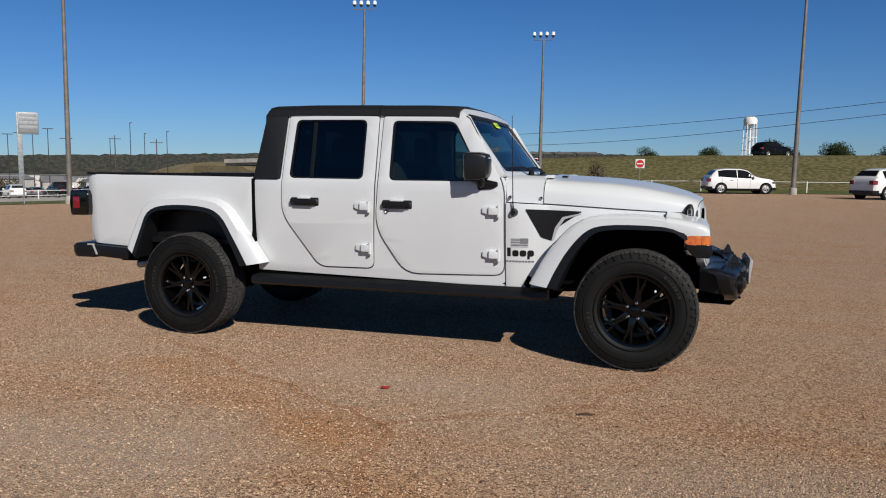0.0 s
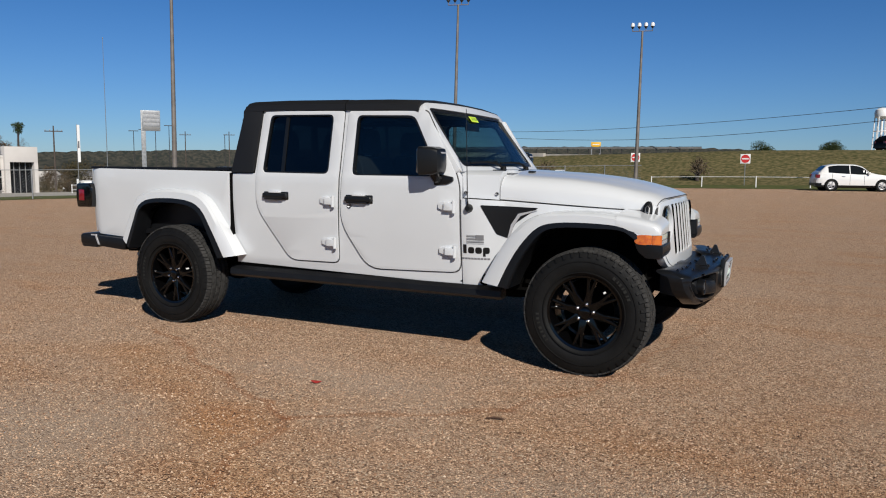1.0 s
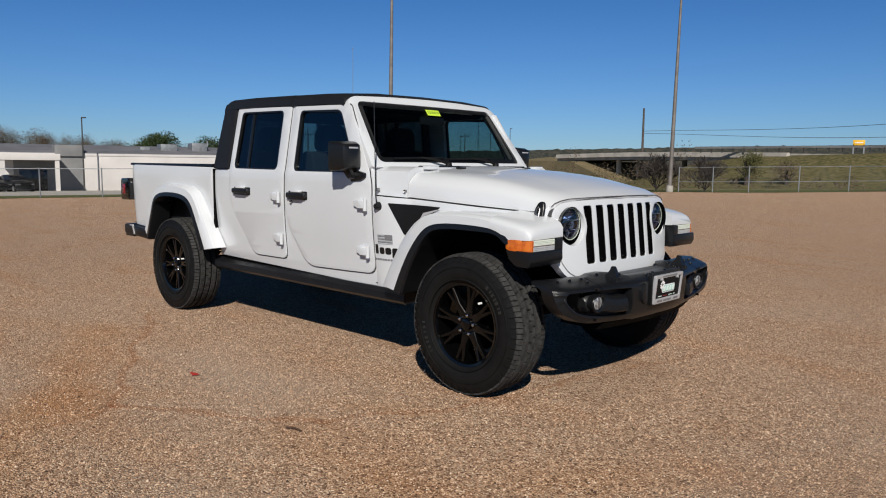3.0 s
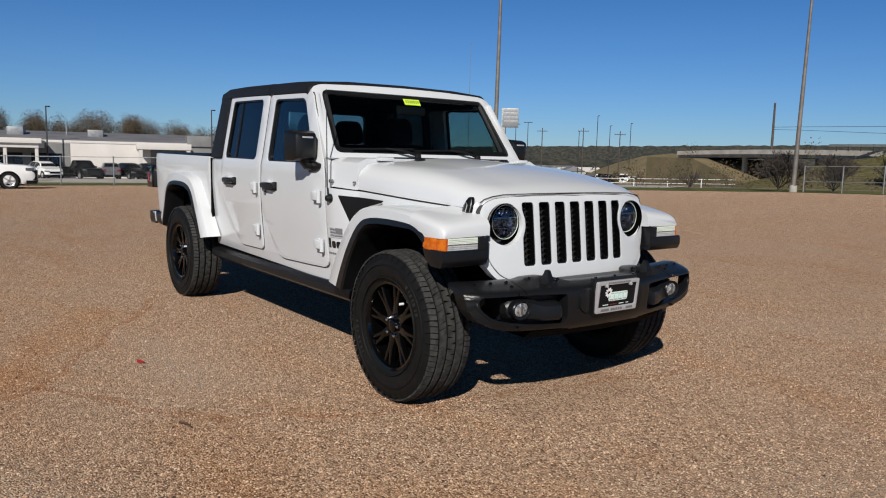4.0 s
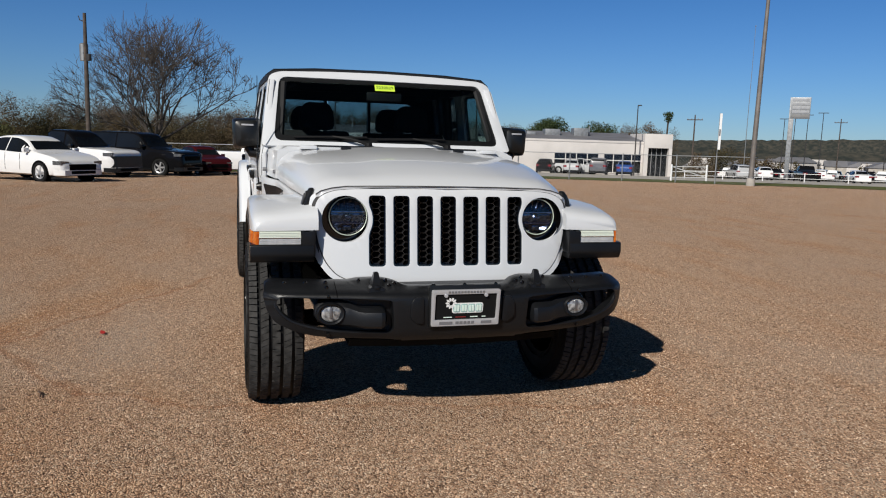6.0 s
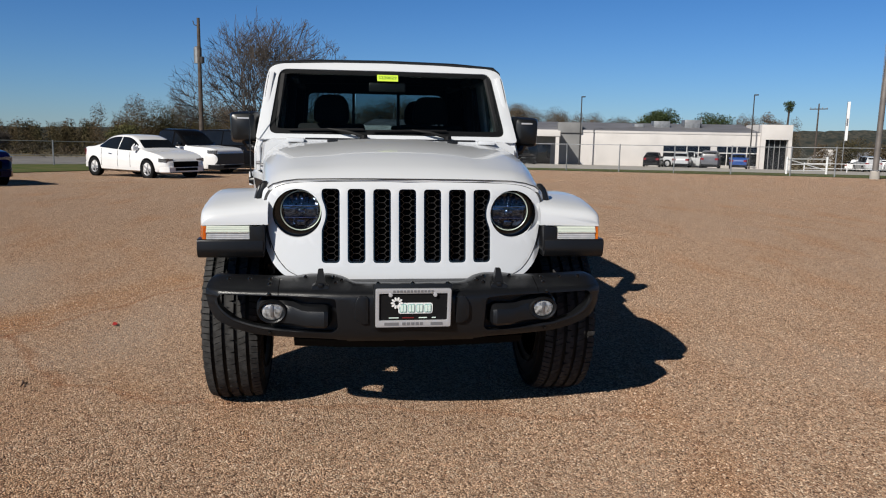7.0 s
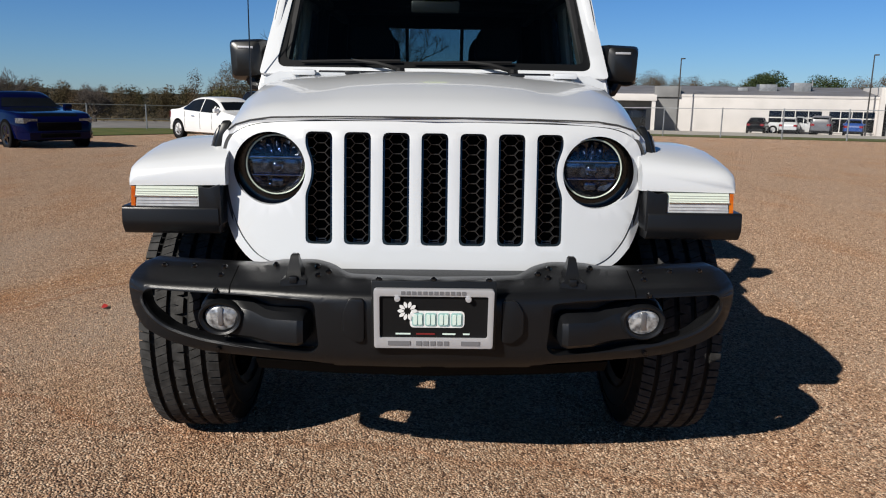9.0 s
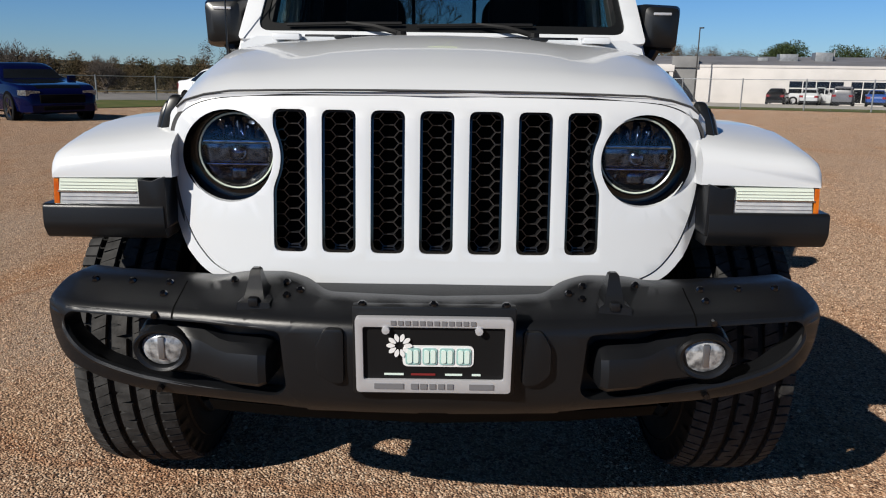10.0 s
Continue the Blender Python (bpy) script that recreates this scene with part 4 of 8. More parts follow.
XB = nose_x(LY, LZ)
for s in (-1, 1):
    lamp = part("headlight", lathe([(XB - 0.004, HR + 0.002), (XB - 0.030, HR - 0.003), (XB - 0.052, HR - 0.004), (XB - 0.052, 0.050)], 40, "x", (0, s * HY, HZ)), BLACK_GLOSS, truck, "round headlight in a gloss black bezel")
    part("lamp_ring", lamp_at([(-0.052, 0.0955), (-0.020, 0.0945), (-0.016, 0.0920), (-0.038, 0.0905)], s=s), BLACK_GLOSS, lamp)
    part("halo_ring", lamp_at([(-0.034, 0.0922), (-0.020, 0.0912), (-0.018, 0.0896), (-0.020, 0.0868), (-0.034, 0.0858)], s=s), HALO, lamp, "pale halo ring")
    part("reflector", lamp_at([(-0.020, 0.086), (-0.042, 0.080), (-0.056, 0.05), (-0.058, 0.001)], s=s), BLACK_GLOSS, lamp)
    # a bright bar across, a low projector under it, curved mirrors above and in the lower corners
    part("lamp_bar", box(XB - 0.050, XB - 0.018, s * LY - 0.078, s * LY + 0.078, LZ + 0.018, LZ + 0.0255, 0.003), LAMP_MIRROR, lamp)
    part("lamp_bar", box(XB - 0.050, XB - 0.022, s * LY - 0.074, s * LY + 0.074, LZ - 0.034, LZ - 0.0305, 0.0015), LAMP_MIRROR, lamp)
    part("lamp_shelf", prism([(s * LY - 0.072, LZ - 0.030), (s * LY + 0.072, LZ - 0.030), (s * LY + 0.078, LZ + 0.017), (s * LY - 0.078, LZ + 0.017)], "x", XB - 0.052, XB - 0.034, 0.004), REFLEX_BLUE, lamp)
    part("projector_lens", lathe([(XB - 0.036, 0.021), (XB - 0.030, 0.020), (XB - 0.024, 0.014), (XB - 0.021, 0.006), (XB - 0.020, 0.0005)], 24, "x", (0, s * LY, LZ - 0.006)), REFLEX_BLUE, lamp)
    for a in (-0.052, -0.026, 0.0, 0.026, 0.052):
        top_ = 0.070 - abs(a) * 0.42
        part("led_cell", loft([[(XB - 0.052 + d * math.sin(math.pi * k / 6), s * LY + a - 0.0115 + 0.023 * k / 6, z) for k in range(7)] + [(XB - 0.056, s * LY + a + 0.0115, z), (XB - 0.056, s * LY + a - 0.0115, z)] for z, d in ((LZ + 0.028, 0.004), (LZ + 0.028 + 0.4 * (top_ - 0.028), 0.016), (LZ + top_, 0.026))]), LAMP_MIRROR if abs(a) < 0.03 else REFLEX_BLUE, lamp)
    for q in (-1, 1):
        part("side_mirror_facet", loft([[(XB - 0.054, s * LY + q * y0, z), (XB - 0.030, s * LY + q * y1, z), (XB - 0.054, s * LY + q * y1, z)] for z, y0, y1 in ((LZ - 0.036, 0.030, 0.072), (LZ - 0.050, 0.024, 0.064), (LZ - 0.068, 0.014, 0.046))]), REFLEX_BLUE, lamp)
    part("lower_cell", box(XB - 0.052, XB - 0.036, s * LY - 0.018, s * LY + 0.018, LZ - 0.068, LZ - 0.042, 0.006), REFLEX_BLUE, lamp)
    ln = part("lens", lamp_at([(-0.018, 0.086), (-0.010, 0.07), (-0.004, 0.04), (-0.002, 0.001)], s=s), LENS, lamp)
    ln.visible_shadow = False


# front bumper
def bumper_x(y):
    a = abs(y)
    return 0.737 - 0.055 * (a / 0.5) ** 2 if a < 0.5 else 0.682 - (a - 0.5) * 0.17 - max(0, a - 0.78) ** 2 * 5


bumper_face = table([(0.44, -0.045), (0.47, -0.018), (0.49, -0.007), (0.515, -0.001), (0.56, 0.003), (0.61, 0.004), (0.640, 0.003), (0.655, -0.001), (0.664, -0.008), (0.671, -0.020), (0.680, -0.046), (0.692, -0.084), (0.705, -0.120), (0.72, -0.160)])


def bump(d):
    return lambda y, z: Vector((bumper_x(y) + d + bumper_face(z), y, z))


half = [(0.0, 0.452), (0.20, 0.452), (0.27, 0.448), (0.33, 0.461), (0.48, 0.463), (0.58, 0.467), (0.66, 0.475), (0.744, 0.498), (0.825, 0.536), (0.858, 0.582), (0.874, 0.645), (0.868, 0.690), (0.84, 0.704), (0.50, 0.703), (0.445, 0.711), (0.345, 0.714), (0.290, 0.706), (0.245, 0.690), (0.0, 0.688)]
OUT = half + [(-y, z) for y, z in half[::-1] if y > 0]
opening = fillet([(0.322, 0.640), (0.41, 0.646), (0.65, 0.647), (0.80, 0.650), (0.820, 0.634), (0.812, 0.592), (0.742, 0.536), (0.659, 0.512), (0.50, 0.493), (0.335, 0.490), (0.312, 0.51)], 0.016)
flip = lambda pts: [(-y, z) for y, z in pts[::-1]]
BC = ((-0.75, -0.65, -0.5, -0.4, -0.3, -0.15, 0, 0.15, 0.3, 0.4, 0.5, 0.65, 0.75), (0.455, 0.47, 0.49, 0.515, 0.56, 0.61, 0.640, 0.655, 0.664, 0.671, 0.68, 0.692, 0.705))
bumper = part("front_bumper", sheet(fillet(OUT, 0.018, 3), [opening, flip(opening)], bump(0.0), (-0.075, 0, -0.004), BC, 0.008), BLACK_PLASTIC, truck, "black winged front bumper with open ends", 36)
part("bumper_core", loft([[(bumper_x(y) + dx, y, z) for dx, z in ((-0.06, 0.49), (-0.06, 0.640), (-0.13, 0.672), (-0.26, 0.680), (-0.26, 0.52))] for y in (-0.60, -0.4, 0, 0.4, 0.60)]), BLACK_PLASTIC, bumper)
part("lower_valance", loft([[(bumper_x(y) - 0.03 + dx, y, z) for dx, z in ((0.0, 0.455), (-0.035, 0.415), (-0.28, 0.42), (-0.28, 0.46))] for y in (-0.50, -0.46, -0.3, 0, 0.3, 0.46, 0.50)]), UNDER, bumper)


def pod():
    rings = []
    for y, d, z0, z1 in ((0.340, -0.030, 0.530, 0.595), (0.354, 0.010, 0.514, 0.604), (0.37, 0.018, 0.510, 0.608), (0.440, 0.014, 0.510, 0.606), (0.465, 0.006, 0.511, 0.608), (0.505, -0.004, 0.514, 0.624), (0.545, -0.006, 0.515, 0.634), (0.60, -0.008, 0.518, 0.638), (0.638, -0.014, 0.530, 0.630), (0.655, -0.024, 0.555, 0.612)):
        h = z1 - z0
        rings.append([(bumper_x(y) + dx, y, z) for dx, z in ((-0.07, z0), (d - 0.012, z0 + 0.004), (d - 0.002, z0 + 0.014), (d, z0 + h * 0.5), (d - 0.008, z1 - h * 0.22), (d - 0.030, z1 - 0.004), (-0.07, z1))])
    return loft(rings)


both("opening_rim", lambda: tube([bump(-0.006)(y, z) for y, z in spline([(0.36, 0.488), (0.50, 0.491), (0.60, 0.501), (0.66, 0.511), (0.742, 0.535), (0.79, 0.566), (0.818, 0.600), (0.826, 0.634)], 26)], [0.001 + 0.008 * min(1.0, k / 7, (25 - k) / 3) for k in range(26)], 8), BLACK_PLASTIC, bumper)
both("opening_rim", lambda: tube([bump(-0.008)(y, z) for y, z in spline([(0.33, 0.645), (0.50, 0.650), (0.66, 0.652), (0.81, 0.654)], 12)], 0.008, 8), BLACK_PLASTIC, bumper)
pods = both("fog_pod", pod, BLACK_PLASTIC, bumper, "black fog lamp pod")
FOG_BOWL = material("clear lamp with a silver bowl", (0.52, 0.53, 0.54), 0.2, 0.4, scale=60, color2=(0.10, 0.10, 0.105))
FX = bumper_x(0.588) + 0.002


def flat_topped(bm):
    """Press a round lamp a little flat, most of all its top."""
    for v in bm.verts:
        d = v.co.z - 0.583
        v.co.z = 0.583 + d * (0.70 if d > 0 else 0.90)
    return bm


both("fog_bezel", lambda: flat_topped(lathe([(FX - 0.03, 0.062), (FX + 0.004, 0.062), (FX + 0.010, 0.057), (FX + 0.007, 0.050), (FX - 0.024, 0.044)], 28, "x", (0, 0.588, 0.583))), BLACK_PLASTIC, pods)
both("fog_lens", lambda: flat_topped(lathe([(FX - 0.026, 0.046), (FX - 0.004, 0.045), (FX + 0.001, 0.036), (FX + 0.004, 0.020), (FX + 0.005, 0.001)], 24, "x", (0, 0.588, 0.583))), FOG_BOWL, pods, "round clear fog lamp")
both("fog_bar", lambda: box(FX - 0.004, FX + 0.0075, 0.581, 0.595, 0.558, 0.608, 0.003), STEEL, pods)
both("bumper_seam", lambda: sheet([(0.560, 0.650), (0.5635, 0.650), (0.5635, 0.702), (0.560, 0.702)], [], bump(0.0015), (-0.02, 0, 0), ((), (0.655, 0.664, 0.671, 0.68, 0.692))), UNDER, bumper)


def deck(y, z):
    """A point on the sloped top of the bumper."""
    return bump(0.0)(y, z)


def hook():
    """Wedge that narrows from a broad foot to a thin leaning tip."""
    x = deck(0.385, 0.69).x
    b = loft([[(x + u, 0.385 + v * w, z) for u, v in ((x0, -1), (x1, -1), (x1, 1), (x0, 1))] for z, x0, x1, w in (
        (0.672, -0.055, 0.048, 0.036), (0.688, -0.052, 0.046, 0.034), (0.694, -0.042, 0.040, 0.022), (0.715, -0.022, 0.030, 0.017), (0.738, -0.008, 0.022, 0.013), (0.752, -0.004, 0.016, 0.011), (0.756, -0.001, 0.012, 0.007))])
    return join(b, box(x + 0.030, x + 0.052, 0.374, 0.396, 0.680, 0.700, 0.005))


both("tow_hook", hook, BLACK_PLASTIC, bumper, "black tow hook")


def bolt(y, z):
    p = deck(y, z)
    q = Vector((0.55, 0, 0.83))
    return tube([p - q * 0.01, p + q * 0.003, p + q * 0.008, p + q * 0.009], [0.0095, 0.0095, 0.006, 0.001], 8)


for y, z in ((0.295, 0.699), (0.322, 0.692), (0.33, 0.708), (0.452, 0.707), (0.60, 0.698), (0.60, 0.684), (0.69, 0.697), (0.78, 0.696)):
    both("bolt", lambda: bolt(y, z), BLACK_GLOSS, bumper)
for y in (-0.10, 0.0, 0.10):
    part("bolt", bolt(y, 0.684), BLACK_GLOSS, bumper)
for y, z in ((0.600, 0.655), (0.600, 0.486)):
    both("bolt", lambda: lathe([(bumper_x(y) - 0.01, 0.0), (bumper_x(y) - 0.01, 0.008), (bumper_x(y) + 0.008, 0.007), (bumper_x(y) + 0.009, 0)], 8, "x", (0, y, z)), BLACK_GLOSS, bumper)
both("step_rib", lambda: prism(fillet([(0.185, 0.535), (0.185, 0.655), (0.225, 0.655), (0.245, 0.62), (0.245, 0.56), (0.215, 0.535)], 0.012), "x", 0.70, 0.742, 0.006), BLACK_PLASTIC, bumper)

# dealer plate in a silver frame, with its print as plain shapes
PX = 0.768
plate = part("plate_frame", sheet(fillet([(-0.157, 0.527), (0.160, 0.527), (0.160, 0.693), (-0.157, 0.693)], 0.008), [fillet([(-0.142, 0.556), (0.145, 0.556), (0.145, 0.674), (-0.142, 0.674)], 0.006)], lambda y, z: Vector((PX + (z - 0.6) * 0.10, y, z)), (-0.02, 0, 0), ((), ()), 0.003), SILVER, truck, "silver dealer plate frame")
on_plate = lambda pts, d: sheet(pts, [], lambda y, z: Vector((PX - 0.008 + d + (z - 0.6) * 0.10, y, z)), (-0.003, 0, 0))
on_frame = lambda pts: sheet(pts, [], lambda y, z: Vector((PX + 0.002 + (z - 0.6) * 0.10, y, z)), (-0.002, 0, 0))
part("plate_bracket", box(0.725, PX - 0.015, -0.165, 0.168, 0.52, 0.71, 0.004), BLACK_SATIN, plate)
part("plate", on_plate([(-0.147, 0.55), (0.15, 0.55), (0.15, 0.68), (-0.147, 0.68)], 0), WIPER, plate, "black plate with a pale printed logo")
part("logo_shape", on_plate(fillet([(-0.062, 0.585), (0.083, 0.585), (0.083, 0.632), (-0.062, 0.632)], 0.012), 0.002), SIGN_WHITE, plate)
for i in range(4):
    y = -0.056 + i * 0.0345
    part("logo_shape", on_plate(fillet([(y, 0.590), (y + 0.030, 0.590), (y + 0.030, 0.627), (y, 0.627)], 0.006), 0.004), PLATE_TEAL, plate)
    part("logo_shape", on_plate(fillet([(y + 0.0035, 0.594), (y + 0.0135, 0.594), (y + 0.0135, 0.623), (y + 0.0035, 0.623)], 0.004), 0.006), PLATE_PALE, plate)
    part("logo_shape", on_plate(fillet([(y + 0.0165, 0.594), (y + 0.0265, 0.594), (y + 0.0265, 0.623), (y + 0.0165, 0.623)], 0.004), 0.006), PLATE_PALE, plate)
for k in range(10):
    a = 2 * math.pi * k / 10
    part("petal", on_plate(fillet([(-0.068 + r * math.cos(a + d), 0.632 + r * math.sin(a + d)) for r, d in ((0.006, 0), (0.020, 0.30), (0.029, 0), (0.020, -0.30))], 0.006), 0.005), SIGN_WHITE, plate)
for y0, y1, m in ((-0.10, -0.06, PLATE_PALE), (-0.045, 0.005, RED_PRINT), (0.025, 0.060, PLATE_PALE), (0.080, 0.098, PLATE_PALE)):
    part("logo_shape", on_plate([(y0, 0.5645), (y1, 0.5645), (y1, 0.5685), (y0, 0.5685)], 0.002), m, plate)
for i in range(12):
    part("print_bar", on_frame([(-0.085 + i * 0.0145, 0.6795), (-0.075 + i * 0.0145, 0.6795), (-0.075 + i * 0.0145, 0.6885), (-0.085 + i * 0.0145, 0.6885)]), BADGE_GREY, plate)
for y0, y1 in ((-0.12, -0.06), (-0.045, -0.03), (-0.026, -0.012), (-0.007, 0.006), (0.011, 0.024), (0.029, 0.042), (0.075, 0.125)):
    part("print_bar", on_frame([(y0, 0.536), (y1, 0.536), (y1, 0.548), (y0, 0.548)]), BADGE_GREY, plate)
for y in (-0.145, 0.0, 0.148):
    part("bracket_bolt", lathe([(0.706, 0.001), (0.706, 0.010), (0.714, 0.009), (0.718, 0.004), (0.718, 0.0005)], 10, "z", (PX - 0.028, y, 0)), BLACK_GLOSS, plate)
for y in (-0.095, 0.092):
    part("plate_screw", lathe([(PX - 0.01, 0.0), (PX - 0.01, 0.009), (PX + 0.012, 0.008), (PX + 0.013, 0)], 10, "x", (0, y, 0.668)), SILVER, plate)


# wheels
def tyre(r=0.407, w=0.128):
    """Carcass with shoulder, side walls and tread blocks."""
    prof = [(-w * 0.86, 0.235), (-w, 0.27), (-w * 1.04, 0.31), (-w * 1.0, 0.355), (-w * 0.90, 0.388), (-w * 0.80, 0.395), (w * 0.80, 0.395), (w * 0.90, 0.388), (w * 1.0, 0.355), (w * 1.04, 0.31), (w, 0.27), (w * 0.86, 0.235)]
    b = lathe(prof, 60)
    body_faces, lugs = len(b.faces), []
    n = 84
    rows = ((-0.105, 0.036, 0.5), (-0.053, 0.035, 0.0), (0.0, 0.036, 0.35), (0.053, 0.035, 0.8), (0.105, 0.036, 0.25))
    for k, (y, wd, ph) in enumerate(rows):
        for j in range(n):
            a0 = 2 * math.pi * (j + ph) / n
            da = 2 * math.pi / n * ((0.40, 0.45, 0.38)[(j + k) % 3] if abs(y) > 0.1 else (0.46, 0.42, 0.47)[(j + 2 * k) % 3])
            sh = (0.006, -0.018, 0.010 if j % 2 else -0.010, -0.018, 0.006)[k] * (0.5, 0.58, 0.44)[j % 3]
            edge = abs(y) > 0.1
            s = 1 if y > 0 else -1
            lo = 0.388
            quad = []
            for top in (0, 1):
                for a, yy in ((a0 - da + sh * 2, y - wd / 2), (a0 + da + sh * 2, y - wd / 2), (a0 + da - sh * 2, y + wd / 2), (a0 - da - sh * 2, y + wd / 2)):
                    rr = (r - (0.010 if edge and yy * s > 0.11 else 0.0)) if top else lo
                    quad.append(b.verts.new((rr * math.cos(a), yy, rr * math.sin(a))))
            b.faces.new(quad[4:8])
            for q in range(4):
                b.faces.new((quad[q], quad[(q + 1) % 4], quad[4 + (q + 1) % 4], quad[4 + q]))
            if edge and j % 2 == 0:
                lug = []
                for a, yy, rr in ((a0 - da, s * 0.122, r - 0.014), (a0 + da * 0.6, s * 0.122, r - 0.014), (a0 + da * 0.6, s * 0.1345, 0.360), (a0 - da, s * 0.1345, 0.360)):
                    lug.append(b.verts.new((rr * math.cos(a), yy, rr * math.sin(a))))
                lugs.append(b.faces.new(lug if s > 0 else lug[::-1]))
    b.faces.ensure_lookup_table()
    for f in b.faces[body_faces:]:
        f.material_index = 1
    for f in lugs:
        f.material_index = 0
    # raised ribs on the side wall
    for s in (-1, 1):
        for rr in (0.262, 0.332):
            lathe([(s * w * 1.0, rr - 0.004), (s * (w * 1.06), rr - 0.002), (s * (w * 1.06), rr + 0.002), (s * w * 1.0, rr + 0.004)], 60, bm=b)
    return b


def rim():
    """Black alloy rim, face towards -y."""
    b = lathe([(0.10, 0.228), (-0.095, 0.222), (-0.108, 0.236), (-0.116, 0.240), (-0.112, 0.226), (-0.085, 0.214), (0.06, 0.205)], 48)
    return b


def spoke():
    b = prism([(-0.030, 0.045), (0.030, 0.045), (0.020, 0.12), (0.034, 0.222), (0.016, 0.224), (0.0, 0.150), (-0.016, 0.224), (-0.034, 0.222), (-0.020, 0.12)], "y", -0.080, -0.045, 0.008, 3)
    for v in b.verts:
        v.co.y += -0.02 * (v.co.z / 0.22)
    return b


def wheel(x, y, flip_it, turn):
    e = new("wheel")
    e.parent = truck
    e.location = (x, y, 0.404)
    e.rotation_euler = (0, radians(turn), math.pi if flip_it else 0)
    return e


w0 = wheel(0.0, -0.805, False, 11)
tagged(w0, "black alloy wheel with an all-terrain tyre")
part("tyre", tyre(), [RUBBER, TREAD], w0, "all-terrain tyre", 25)
part("rim", rim(), RIM_BLACK, w0, "gloss black rim")
sp = part("spoke", spoke(), RIM_BLACK, w0)
for k in range(1, 8):
    o = sp.copy()
    scene.collection.objects.link(o)
    o.rotation_euler = (0, 2 * math.pi * k / 8, 0)
part("hub", lathe([(0.05, 0.075), (-0.070, 0.075), (-0.082, 0.066), (-0.082, 0.036), (-0.098, 0.034), (-0.102, 0.026), (-0.102, 0.001)], 28), RIM_BLACK, w0, "black hub")
nut = part("lug_nut", lathe([(-0.070, 0.0), (-0.070, 0.012), (-0.100, 0.011), (-0.106, 0.004), (-0.106, 0.0005)], 8, "y", (0, 0, 0.055)), CHROME, w0)
for k in range(1, 5):
    o = nut.copy()
    scene.collection.objects.link(o)
    o.rotation_euler = (0, 2 * math.pi * k / 5, 0)
part("brake_disc", lathe([(0.02, 0.001), (0.02, 0.165), (0.0, 0.165), (0.0, 0.001)], 28), UNDER, w0)
for k in range(14):
    a, da_, r0, r1 = (0.55 + k * 0.085 if k < 7 else 3.4 + (k - 7) * 0.10), (0.05, 0.03, 0.06, 0.04)[k % 4], 0.292, 0.312
    part("sidewall_mark", sheet([(r0 * math.cos(a), r0 * math.sin(a)), (r0 * math.cos(a + da_), r0 * math.sin(a + da_)), (r1 * math.cos(a + da_), r1 * math.sin(a + da_)), (r1 * math.cos(a), r1 * math.sin(a))], [], lambda u, v: Vector((u, -0.1365, v)), (0, 0.004, 0)), SIDEWALL_PRINT, w0)
part("valve_cap", lathe([(-0.112, 0.001), (-0.112, 0.007), (-0.135, 0.007), (-0.137, 0.001)], 8, "y", (0.10, 0, 0.165)), SIGN_WHITE, w0, "pale valve cap")


def copy_part(src, parent):
    made = {}
    for o in (src, *src.children_recursive):
        made[o] = o.copy()
        scene.collection.objects.link(made[o])
        made[o].parent = made.get(o.parent, parent)
    return made[src]


for x, y, f, turn in ((-3.487, -0.805, False, 40), (0.0, 0.805, True, 25), (-3.487, 0.805, True, 70)):
    o = copy_part(w0, truck)
    o.location = (x, y, 0.404)
    o.rotation_euler = (0, radians(turn), math.pi if f else 0)

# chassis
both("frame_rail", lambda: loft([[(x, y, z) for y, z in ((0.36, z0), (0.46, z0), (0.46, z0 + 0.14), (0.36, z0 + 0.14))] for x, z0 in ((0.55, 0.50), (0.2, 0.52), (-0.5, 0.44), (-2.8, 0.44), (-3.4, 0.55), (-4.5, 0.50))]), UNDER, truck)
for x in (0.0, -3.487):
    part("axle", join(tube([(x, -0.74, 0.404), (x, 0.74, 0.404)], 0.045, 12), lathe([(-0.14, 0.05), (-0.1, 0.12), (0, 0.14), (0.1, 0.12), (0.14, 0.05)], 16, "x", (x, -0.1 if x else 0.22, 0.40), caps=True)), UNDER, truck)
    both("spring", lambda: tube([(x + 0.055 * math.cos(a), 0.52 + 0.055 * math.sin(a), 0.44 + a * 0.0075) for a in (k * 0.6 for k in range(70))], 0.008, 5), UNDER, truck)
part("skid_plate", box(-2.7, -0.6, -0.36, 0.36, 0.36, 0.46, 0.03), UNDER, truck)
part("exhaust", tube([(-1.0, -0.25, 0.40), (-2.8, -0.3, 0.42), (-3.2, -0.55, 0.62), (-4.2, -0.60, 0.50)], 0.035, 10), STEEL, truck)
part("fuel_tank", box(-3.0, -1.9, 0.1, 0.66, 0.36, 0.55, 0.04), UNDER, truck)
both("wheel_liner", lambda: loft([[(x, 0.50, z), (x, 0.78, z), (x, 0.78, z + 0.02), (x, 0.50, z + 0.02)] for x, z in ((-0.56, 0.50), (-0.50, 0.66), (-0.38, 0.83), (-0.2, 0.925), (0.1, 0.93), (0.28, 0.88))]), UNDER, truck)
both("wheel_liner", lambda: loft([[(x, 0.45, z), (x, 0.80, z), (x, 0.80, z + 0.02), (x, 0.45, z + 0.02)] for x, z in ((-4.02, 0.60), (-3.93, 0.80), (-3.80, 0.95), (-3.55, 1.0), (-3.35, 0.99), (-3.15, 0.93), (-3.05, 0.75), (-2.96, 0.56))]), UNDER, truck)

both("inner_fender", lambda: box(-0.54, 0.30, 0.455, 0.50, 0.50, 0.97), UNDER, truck)

